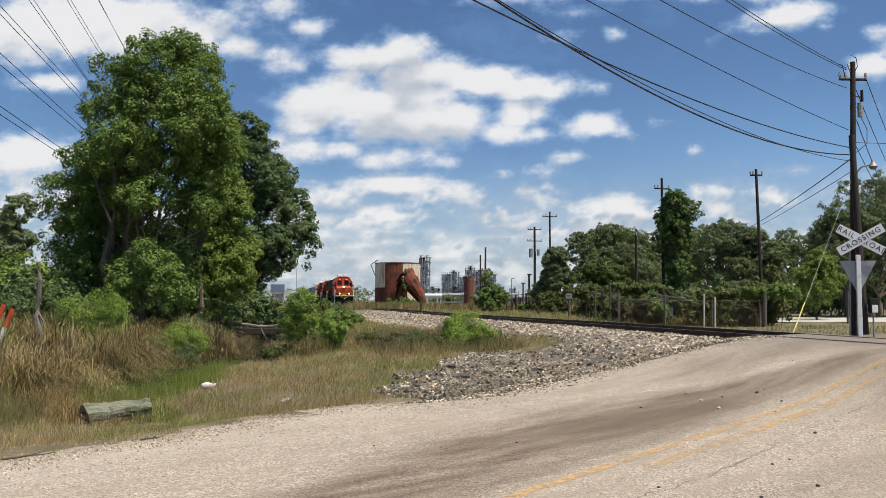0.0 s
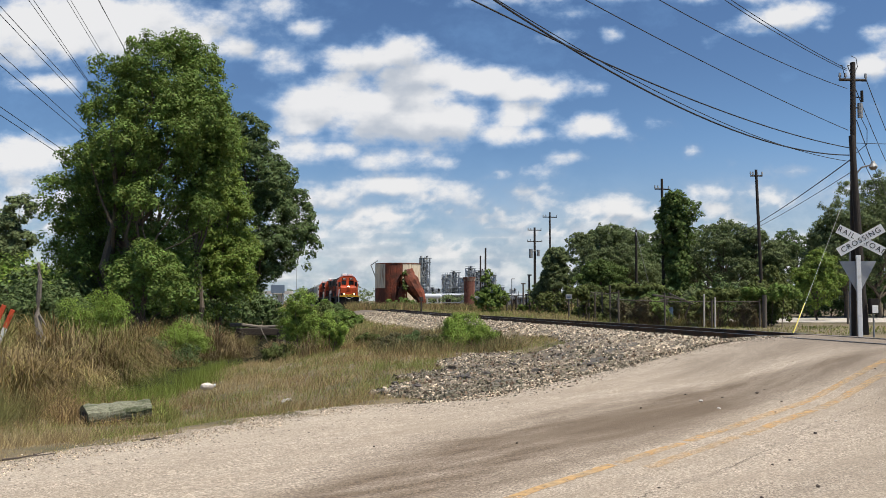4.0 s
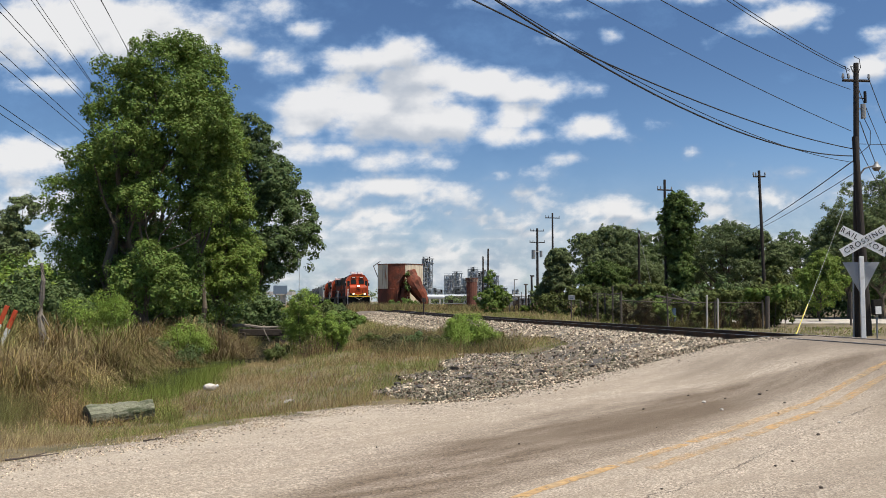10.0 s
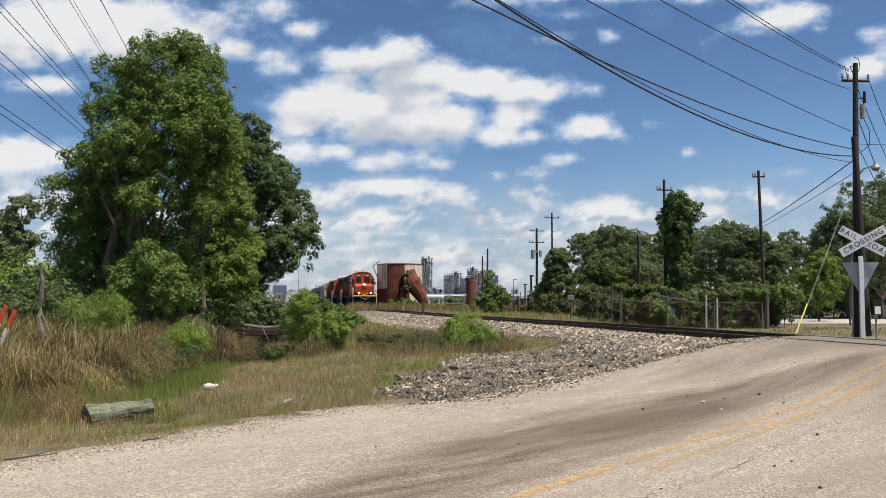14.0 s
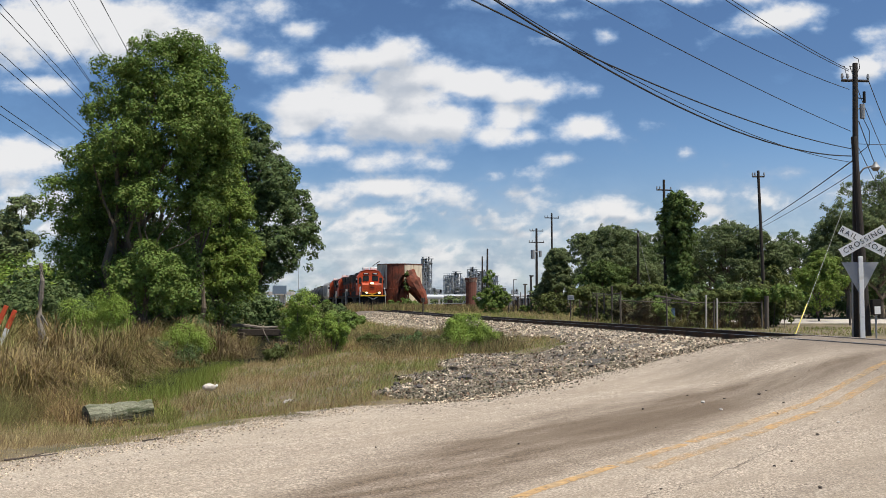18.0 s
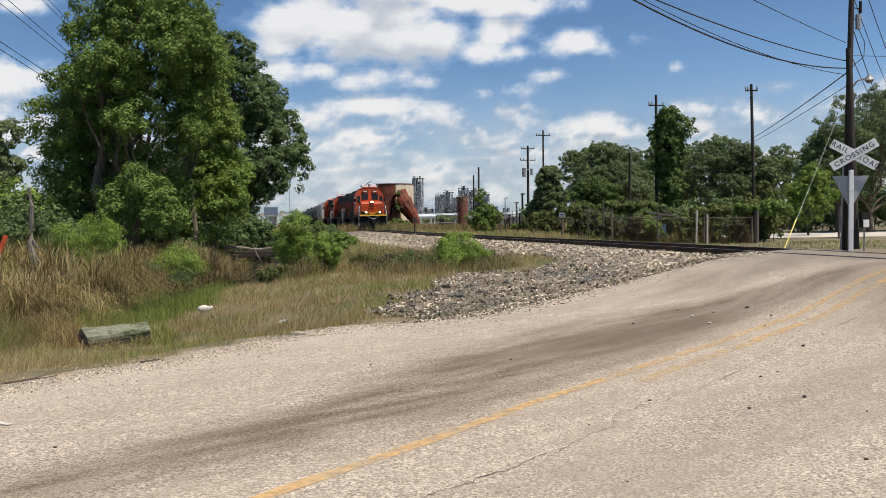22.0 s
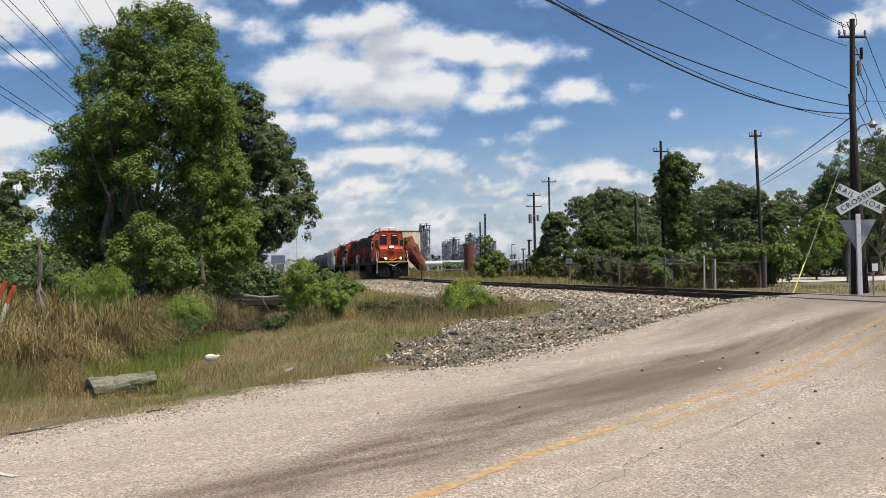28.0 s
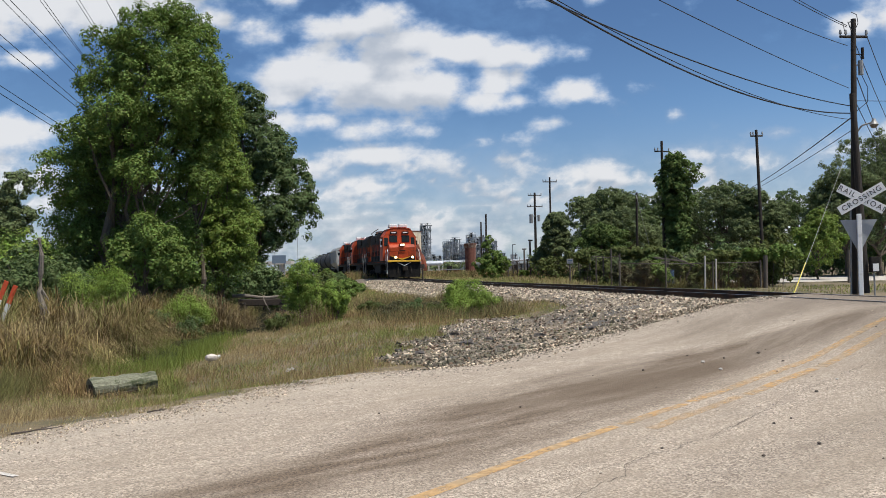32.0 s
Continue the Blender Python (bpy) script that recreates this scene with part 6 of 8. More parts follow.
part("vent_pipe", R(((-2.9, -0.6, 4.6), (-3.5, -0.6, 6.1), 0.05), ((-3.5, -0.6, 6.1), (-2.6, -0.6, 6.7), 0.05)), M["greypole"], tank)


def chute():
    """Collapsed sheet-steel duct: crumpled half-pipes, torn plates and a bent post."""
    t = thing("steel_chute", pose(-4.55, 106, 0.2), "collapsed crumpled chute of deep red rusty steel, overgrown by a vine", "chute")
    rnd = random.Random(21)

    def duct(name, path, radii, a0, a1):
        verts, faces, k = [], [], 7
        for (x, y, z), r in zip(path, radii):
            for i in range(k):
                a = radians(a0 + (a1 - a0) * i / (k - 1))
                w = r * rnd.uniform(0.82, 1.18)
                verts.append((x + w * math.cos(a) * 0.8, y + w * math.sin(a), z + w * math.cos(a) * 0.6))
        for i in range(len(path) - 1):
            for q in range(k - 1):
                faces.append((i * k + q, i * k + q + 1, (i + 1) * k + q + 1, (i + 1) * k + q))
        ob = new(name, mesh_of(name, verts, faces, M["rust"]))
        ob.modifiers.new("thick", "SOLIDIFY").thickness = 0.06
        ob.parent = t
        return ob

    duct("elbow", [(-1.3, 0, 0.4), (-1.55, 0, 1.6), (-1.5, 0, 2.9), (-1.2, 0, 4.0), (-0.7, 0, 4.7), (-0.1, 0, 4.9), (0.4, 0, 4.4)], [0.35, 0.5, 0.6, 0.75, 0.85, 0.8, 0.6], -140, 140)
    duct("sheet", [(-1.15, 0.3, 0.6), (-0.9, 0.3, 1.9), (-0.6, 0.3, 3.0), (-0.1, 0.3, 4.2)], [0.75, 0.95, 0.95, 0.7], -120, 110)
    duct("duct", [(0.0, -0.3, 4.5), (0.5, -0.3, 3.7), (0.95, -0.3, 2.9), (1.4, -0.3, 2.2), (1.8, -0.3, 1.6), (2.15, -0.3, 1.0)], [0.8, 0.95, 0.95, 0.75, 0.6, 0.25], -120, 80)
    duct("torn_plate", [(-0.3, -0.5, 2.9), (0.4, -0.6, 2.5), (1.1, -0.5, 1.7), (1.7, -0.6, 0.9)], [0.35, 0.5, 0.45, 0.3], -70, 120)
    part("post", R(((0.0, -0.7, 0), (-0.15, -0.6, 5.3), 0.12, 0.1), ((1.8, -0.2, 0), (1.75, -0.2, 1.4), 0.09)), M["rust"], t)
    ob = new("vine", crown("vine", [(-0.3, -0.9, 4.3, 0.35, 0.3, 0.8), (-0.2, -0.9, 2.6, 0.3, 0.3, 0.9), (0.3, -0.9, 0.7, 1.1, 0.4, 0.6)], 40, 26, 0.26, 0.13, M["vine_dark"], 9))
    ob.parent = t

chute()
for i, (x, h) in enumerate(((-6.3, 1.3), (-4.9, 1.7), (-3.9, 1.4))):
    bush(x, 101.0 + i, 0.9, 0.6, h, 900, 0.2, M["leaf"], 620 + i, "green bush at the foot of the old tank")
silo = thing("rusty_stack", pose(3.7, 118, 0.0), "short red rusted stack with a flared pale rim", "stack")
part("barrel", R(((0, 0, 0), (0, 0, 4.3), 0.72, 0.8), seg=18), M["brickred"], silo)
part("rim", R(((0, 0, 4.3), (0, 0, 4.8), 0.82, 0.92), ((0, 0, 4.8), (0, 0, 4.9), 0.92), seg=18), mat("bleached_rim", (0.40, 0.30, 0.23), 0.9, vary=0.3, fine=3, second=(0.16, 0.07, 0.045), scale=2.0), silo, "pale flaking rim")
ss = thing("switch_stand", pose(-1.55, 59.5, 0.5), "dark rusty switch stand beside the rail", "switch stand")
part("base", B(((0, 0, 0.1), (0.9, 0.5, 0.2)), bevel=0.03), M["tie"], ss)
part("mast", R(((0, 0, 0.1), (0, 0, 1.35), 0.05)), M["tie"], ss)
part("target", B(((0, 0, 1.2), (0.28, 0.04, 0.3)), bevel=0.01), M["tie"], ss)


# ---- refinery on the skyline ----
def process_tower(x, y, w, h, floors, seed, label, pipes=5):
    """Open steel frame with floors, columns and vessels."""
    rnd = random.Random(seed)
    t = thing("process_tower", pose(x, y, -0.2), label, "refinery tower", "refinery structures")
    bm = bmesh.new()
    for sx in (-1, 0, 1):
        for sy in (-1, 1):
            rod(bm, (sx * w / 2, sy * w / 2, 0), (sx * w / 2, sy * w / 2, h * (1 if sx else 0.9)), 0.28, 0.28, 4)
    part("frame", bm, M["pipe"], t)
    for i in range(1, floors + 1):
        z = h * i / floors
        part("platform", B(((rnd.uniform(-0.1, 0.1) * w, 0, z), (w * rnd.uniform(0.95, 1.25), w * 1.1, 0.2)), ((0, -w * 0.55, z + 1.0), (w * 1.1, 0.1, 0.12))), M["pipe"], t)
        bm = bmesh.new()
        s = rnd.choice((-1, 1))
        rod(bm, (-s * w / 2, -w / 2, z - h / floors), (s * w / 2, -w / 2, z), 0.09, 0.09, 4)
        part("brace", bm, M["pipe"], t)
    for i in range(pipes):
        x0 = rnd.uniform(-0.4, 0.4) * w
        z1 = h * rnd.uniform(0.5, 1.08)
        part("vessel", R(((x0, rnd.uniform(-0.3, 0.2) * w, 0), (x0, 0, z1), w * rnd.uniform(0.03, 0.12)), seg=8), M[rnd.choice(("pipe", "refwhite", "refwhite", "galv", "grime"))], t)
    for key in ("pipe", "shaded_pipe", "galv"):
        bm = bmesh.new()
        for _ in range(int(2.4 * h)):
            p = Vector((rnd.uniform(-0.5, 0.5) * w, -0.56 * w, rnd.uniform(0.02, 0.9) * h))
            q = p + (Vector((rnd.uniform(-0.3, 0.3) * w, 0, 0)) if rnd.random() < 0.6 else Vector((0, 0, rnd.uniform(0.04, 0.1) * h)))
            rod(bm, p, q, rnd.uniform(0.08, 0.2), None, 4)
        tagged(part("pipework", bm, M[key], t), kind="stuff")
    return t


process_tower(-9.8, 450, 5.4, 24.5, 10, 1, "tall open steel refinery tower with many platforms", 22)
for i, (x, w, h, f) in enumerate(((-4, 5, 8, 3), (2, 5, 16, 6), (6.5, 5, 17.5, 7), (11, 5, 14, 5), (15, 5, 19.5, 7), (20, 6, 18.5, 7), (25.5, 6, 15.5, 5), (31, 5, 9, 3), (-15, 4, 6, 2), (38, 3, 8, 2), (-8, 5, 9, 4), (4, 9, 9, 4), (13, 9, 10, 4))):
    process_tower(x, 455 + 9 * (i % 3), w, h, f, 30 + i, "refinery process unit of grey steel frames and pipes", 34)
pr = thing("pipe_rack", pose(6, 440, 0), "long low refinery pipe rack", "pipe rack")
for i in range(9):
    part("bent", B(((-28 + 8 * i, 0, 2.5), (0.4, 4, 5))), M["pipe"], pr)
for i in range(4):
    part("pipe", R(((-30, -1.5 + i, 4.4 + 0.5 * (i % 2)), (42, -1.5 + i, 4.4 + 0.5 * (i % 2)), 0.35)), M["refwhite" if i == 0 else "pipe"], pr)
for x, r, l in ((-4.2, 0.85, 6), (14, 0.8, 7)):
    tk = thing("bullet_tank", pose(x, 330, 3.2), "long white horizontal pressure tank", "storage tank", "white pressure tanks")
    part("shell", R(((-l / 2, 0, 0), (l / 2, 0, 0), r), ((-l / 2 - 0.8, 0, 0), (-l / 2, 0, 0), r * 0.5, r), ((l / 2, 0, 0), (l / 2 + 0.8, 0, 0), r, r * 0.5), seg=16), M["refwhite"], tk)
    part("saddle", B(((-l / 3, 0, -2.0), (0.6, 1.4, 2.8))), M["concrete"], tk)
    part("saddle", B(((l / 3, 0, -2.0), (0.6, 1.4, 2.8))), M["concrete"], tk)
for x, y, w, h, key in ((9.5, 150, 3.5, 1.7, "galv"), (14, 160, 4, 2.0, "galv"), (1.5, 150, 3, 1.1, "brickred"), (19, 150, 4, 2.2, "galv")):
    sh = thing("shed", pose(x, y, 0.0), "low flat-roofed industrial shed", "shed", "sheds beyond the track")
    part("wall", B(((0, 0, h / 2), (w, 4, h))), M[key], sh)
    part("roof", B(((0, 0, h + 0.1), (w + 0.4, 4.4, 0.2))), M["galv"], sh)
    part("door", B(((-w * 0.2, -2.02, 0.9), (0.9, 0.06, 1.8))), M["grime"], sh)
for x, y, h in ((11.5, 140, 5.2), (15.3, 150, 6.0), (17, 130, 3.8)):
    pl = thing("lamp_post", pose(x, y, 0), "slim grey yard post", "post", "yard posts")
    part("shaft", R(((0, 0, 0), (0, 0, h), 0.1, 0.07)), M["galv"], pl)
    part("head", B(((0.25, 0, h), (0.6, 0.2, 0.12)), bevel=0.02), M["galv"], pl)

for i, (x, h, key) in enumerate(((6.6, 1.7, "greypole"), (7.1, 1.4, "greypole"), (7.55, 1.8, "tie"), (7.95, 1.5, "greypole"), (8.3, 3.1, "greypole"), (8.65, 2.0, "tie"), (8.95, 4.0, "tie"), (9.3, 1.9, "tie"))):
    op = thing("old_post", pose(x, 86.5 + 0.3 * (i % 2), float(height(x, 86.5)) - 0.1), "tall old post beside the far yard" if h > 3 else "short old post beside the far yard", "post", "old posts of the far yard")
    part("shaft", R(((0, 0, 0), (random.uniform(-0.08, 0.08), 0, h), 0.09 if h < 3 else 0.13, 0.08), seg=7), M[key], op)
    part("cap", B(((0, 0, h), (0.3 if h < 3 else 0.45, 0.12, 0.12)), bevel=0.02), M[key], op)
bush(9.3, 84.5, 0.9, 0.7, 2.6, 900, 0.16, M["vine_dark"], 655, "dark bush beside the far yard's posts")
bush(8.2, 85.0, 0.6, 0.5, 1.1, 600, 0.14, M["leaf"], 656, "low green bush beside the far yard's posts")

# billboard and overpass far down the line
bb = thing("billboard", pose(-40.5, 205, 0), "distant blue-grey billboard on posts", "billboard")
part("panel", B(((0, 0, 4.4), (3.4, 0.3, 2.0)), bevel=0.03), mat("faded_board_blue", (0.16, 0.21, 0.27), 0.7, vary=0.15), bb)
part("post", R(((-1.2, 0.2, 0), (-1.2, 0.2, 5.6), 0.15)), M["galv"], bb)
part("post", R(((1.2, 0.2, 0), (1.2, 0.2, 5.0), 0.15)), M["galv"], bb)
ovp = thing("overpass", pose(-78, 320, 0), "pale concrete overpass in the distance", "bridge")
part("deck", B(((0, 0, 4.6), (40, 8, 1.2))), M["concrete"], ovp)
for i in range(5):
    part("pier", B(((-16 + 8 * i, 0, 2), (1.2, 6, 4.1))), M["concrete"], ovp)
mast = thing("radio_mast", pose(-52.5, 300, 0), "thin steel mast on the horizon", "mast")
part("shaft", R(((0, 0, 0), (0, 0, 13.5), 0.12, 0.06)), M["galv"], mast)


def far_woods():
    rng = np.random.default_rng(5)
    lobes = []
    for i in range(120):
        a = rng.uniform(-0.75, 0.75)
        Y = rng.uniform(330, 420) if a < 0.25 else rng.uniform(150, 240)
        h = rng.uniform(5, 8) if a < -0.07 else (rng.uniform(2.0, 4.2) if a < 0.13 else rng.uniform(5, 9))
        lobes.append((a * Y, Y, h * 0.45, h * 1.1, h * 0.6, h * 0.5))
    return crown("far_woods", lobes, 900, 30, 1.9, 0.65, M["oak"], 6)


tagged(new("far_woods", far_woods()), "low line of distant woods on the horizon", "woods", kind="stuff")

# ---- small things by the ditch ----
log = thing("cut_log", pose(-5.0, 13.0, float(height(-5.0, 13.0)) + 0.15, rx=12, ry=-4, rz=36), "weathered grey-green log sunk in the grass beside the ditch", "log")
bm = tube(bmesh.new(), [(-0.49 + 0.07 * i, 0.01 * math.sin(1.7 * i), 0.008 * math.sin(i)) for i in range(15)], [0.185 - 0.003 * i + 0.006 * math.sin(2.1 * i) for i in range(15)], 22)
for v in bm.verts:
    a = math.atan2(v.co.z, v.co.y)
    k = 1 + 0.05 * math.sin(5 * a + 0.8) + 0.035 * math.sin(11 * a + 2 * v.co.x) - 0.16 * math.exp(-((a + 2.75 - 0.25 * v.co.x) / 0.16) ** 2)
    v.co.y, v.co.z = v.co.y * k, v.co.z * k
part("shaft", bm, M["logwood"], log, smooth=False)
# flat dark disc paints the shade inside the log's hollow end
part("hollow_end", R(((-0.505, 0, 0), (-0.485, 0, 0), 0.1, 0.115), seg=12), M["tie"], log, "dark disc painting the shade in the hollow end")
part("bark_strip", R(((-0.35, -0.155, -0.07), (0.36, -0.14, -0.075), 0.02, 0.012), ((-0.1, -0.165, -0.045), (0.2, -0.155, -0.05), 0.014, 0.008), seg=5), M["tie"], log, "dark split along the log's flank")
TUFTS = "grass tufts round the log"
for i, (x, y, r, h, n, key) in enumerate(((-5.62, 12.75, 0.3, 0.42, 260, "russet"), (-5.3, 12.6, 0.28, 0.24, 220, "dry"), (-4.95, 12.62, 0.28, 0.2, 220, "russet"), (-4.6, 12.85, 0.3, 0.24, 240, "olive"), (-4.38, 13.4, 0.35, 0.3, 300, "olive"), (-4.55, 13.75, 0.35, 0.36, 300, "rushes"), (-5.75, 13.1, 0.3, 0.4, 240, "reed"), (-4.3, 13.0, 0.3, 0.3, 240, "green"))):
    clump("grass_tuft", x, y, r, h, n, key, 640 + i, "tuft of green grass against the log" if key in ("green", "rushes", "olive") else "tuft of dry brown grass against the log", "grass", TUFTS, 0.9, 0.4, 0.0035)
for i, (x, y, turn, l) in enumerate(((-4.15, 8.5, 40, 0.5), (-3.3, 9.55, 35, 0.22))):
    tw = thing("twig", pose(x, y, float(height(x, y)) + 0.035, rz=turn), "dark dry twig lying at the edge of the road", "twig", "twigs at the road's edge")
    bm = bmesh.new()
    limb_path(bm, (-l / 2, 0, 0), (l / 2, 0, 0.01), 0.011, 0.004, random.Random(70 + i), 6, 0.04)
    part("stick", bm, M["tie"], tw)
    bm = bmesh.new()
    limb_path(bm, (0, 0, 0.005), (l * 0.3, l * 0.12, 0.02), 0.005, 0.003, random.Random(90 + i), 3, 0.05)
    part("side_shoot", bm, M["tie"], tw)
lt = thing("litter", pose(-4.92, 17.6, float(height(-4.92, 17.6)) + 0.07, rz=20), "crumpled white plastic container lying in the grass", "litter")
vs, fs = lump(77, 2)
bm = bmesh.new()
vs = 0.3 * vs + 0.7 * vs / np.linalg.norm(vs, axis=1, keepdims=True)
corners = [bm.verts.new((0.15 * p[0], 0.1 * p[1], 0.06 + 0.08 * p[2])) for p in vs]
for f in fs:
    bm.faces.new([corners[k] for k in f])
part("body", bm, mat("dirty_white_plastic", (0.66, 0.58, 0.5), 0.6, vary=0.15, fine=20), lt, smooth=False)
part("cap", R(((0.13, 0, 0.08), (0.17, 0, 0.08), 0.03)), M["white"], lt)
scrap = thing("litter", pose(-2.8, 15.1, float(height(-2.8, 15.1)) + 0.03, rz=50), "scrap of pale crumpled paper lying in the grass", "litter")
part("sheet", prism([(-0.09, 0.0), (-0.04, 0.05), (0.01, 0.03), (0.05, 0.06), (0.1, 0.01), (0.05, 0.045), (0.01, 0.015), (-0.04, 0.035)], -0.05, 0.05), M["concrete"], scrap)
snag = thing("dead_snag", pose(-10.78, 22.5, float(height(-10.78, 22.5)) - 0.1), "broken grey dead tree stump among the reeds", "dead tree")
bm = bmesh.new()
limb_path(bm, (0, 0, 0), (-0.12, 0, 2.9), 0.12, 0.05, random.Random(3), 6, 0.05)
part("trunk", bm, M["deadwood"], snag)
part("branch", R(((0, 0, 1.0), (0.25, 0, 0.75), 0.04, 0.02)), M["deadwood"], snag)
part("branch", R(((-0.05, 0, 1.5), (0.14, 0, 1.2), 0.03, 0.015)), M["deadwood"], snag)
bar = thing("barricade_marker", pose(-11.35, 21.5, float(height(-11.35, 21.5)) + 0.25), "tilted red and white striped barrier boards in the reeds", "barrier")
for i, x in enumerate((0, 0.2)):
    t2 = Matrix.Rotation(radians(22), 4, "Y")
    bm = bmesh.new()
    box(bm, (x, 0.05 * i, 1.1 - 0.12 * i), (0.12, 0.03, 0.5), 0.006, t2)
    part("board", bm, M["redplastic"], bar)
    bm = bmesh.new()
    box(bm, (x - 0.2, 0.05 * i, 0.6 - 0.12 * i), (0.12, 0.03, 0.56), 0.006, t2)
    part("board", bm, M["white"], bar)
culvert = thing("log_bridge", pose(-8.3, 38.0, -0.65), "pale log across the ditch over dark blocks standing for its shadow", "footbridge", "")
bm = bmesh.new()
limb_path(bm, (-1.3, -0.2, 1.14), (1.25, -0.1, 1.04), 0.085, 0.06, random.Random(17), 6, 0.06)
part("pale_log", bm, M["deadwood"], culvert, "pale barkless log on top")
bm = bmesh.new()
limb_path(bm, (0.1, -0.35, 1.1), (0.45, -0.5, 0.45), 0.03, 0.015, random.Random(18), 4, 0.1)
part("broken_branch", bm, M["deadwood"], culvert)
# dark beam and supports are added to paint the shadow under the log
part("beam", B(((0, 0.4, 0.82), (2.3, 0.35, 0.3)), bevel=0.03), M["tie"], culvert)
for x in (-0.95, 0.95):
    part("support", B(((x, 0.25, 0.4), (0.3, 0.7, 0.85)), bevel=0.03), M["tie"], culvert)


def loose_stones():
    rnd = random.Random(15)
    places = []
    for _ in range(3000):
        y = rnd.uniform(6, 17.5)
        x = float(road_left_x(y)) - 0.35 + abs(rnd.gauss(0, 0.8))
        s = rnd.uniform(0.006, 0.017)
        places.append((x, y, float(height(x, y)) + 0.014, s, s, s * 0.6, rnd.uniform(0, 6)))
    for _ in range(70):
        x, y = rnd.uniform(-4, 9), rnd.uniform(4.5, 15)
        s = rnd.uniform(0.005, 0.014)
        if float(on_road(x, y)) > 0.9:
            places.append((x, y, float(height(x, y)) + 0.02, s, s, s * 0.7, rnd.uniform(0, 6)))
    for _ in range(5200):
        y = rnd.uniform(12.6, 18.4)
        x = float(road_left_x(y)) + rnd.gauss(0.1, 0.25)
        y -= abs(rnd.gauss(0, 0.42))
        s = rnd.uniform(0.006, 0.026) * rnd.uniform(0.6, 1.0)
        places.append((x, y, max(float(height(x, y)), 0.0) + 0.014, s, s * rnd.uniform(0.6, 1.2), s * 0.6, rnd.uniform(0, 6)))
    for _ in range(3600):
        y = rnd.uniform(6, 14)
        x = float(road_left_x(y)) - 0.1 + rnd.gauss(0, 0.4)
        s = rnd.uniform(0.004, 0.016)
        places.append((x, y, float(height(x, y)) + 0.006, s, s * rnd.uniform(0.6, 1.2), s * 0.6, rnd.uniform(0, 6)))
    for _ in range(900):
        x, y = 10.8 + rnd.gauss(0, 0.75), 21.4 + rnd.gauss(0, 0.7)
        s = rnd.uniform(0.015, 0.045)
        places.append((x, y, float(height(x, y)) + 0.02, s, s * rnd.uniform(0.6, 1.2), s * 0.7, rnd.uniform(0, 6)))
    return scatter_mesh("loose_stones", CHIPS, places, mat("pale_road_gravel", (0.40, 0.34, 0.27), 0.95, vary=0.15, spread=0.6, island=True))


PEBBLES = ((3.57, 11.68, 0.05, "concrete"), (3.58, 10.96, 0.045, "concrete"), (4.42, 9.51, 0.035, "concrete"), (4.43, 11.9, 0.05, "tie"), (4.44, 11.07, 0.035, "tie"), (1.79, 7.04, 0.022, "tie"), (3.94, 8.96, 0.035, "tie"), (3.02, 6.84, 0.035, "tie"),
           (2.47, 6.59, 0.03, "tie"), (2.99, 7.7, 0.025, "tie"), (1.12, 4.95, 0.016, "tie"), (2.67, 5.17, 0.028, "tie"), (0.81, 9.3, 0.025, "tie"), (3.21, 7.85, 0.022, "tie"), (0.3, 13.35, 0.06, "tie"), (-2.75, 5.95, 0.022, "tie"), (-3.35, 5.85, 0.016, "tie"), (-0.75, 9.2, 0.022, "tie"))
chance = random.Random(44)
for _ in range(16):
    k = chance.uniform(2.0, 8.5)
    PEBBLES += ((1.6 + 0.75 * k + chance.uniform(-1.8, 1.8), 8.6 + 0.68 * k + chance.uniform(-1.2, 1.2), chance.uniform(0.014, 0.034), "tie"),)
for x, y, s, key in PEBBLES:
    vs, fs = lump(int(x * 10) + 5, 2)
    pb = new("pebble", mesh_of("pebble", (vs * (s * 0.6, s * 0.5, s * 0.4)).tolist(), fs.tolist(), M[key]))
    pb.location = (x, y, float(height(x, y)) + 0.012 + 0.25 * s)
    tagged(pb, "pale pebble lying on the road" if key == "concrete" else "dark pebble lying on the road", "pebble", "pebbles on the road")
tagged(new("loose_stones", loose_stones()), "loose pale stones along the road's edge", "gravel", kind="stuff")


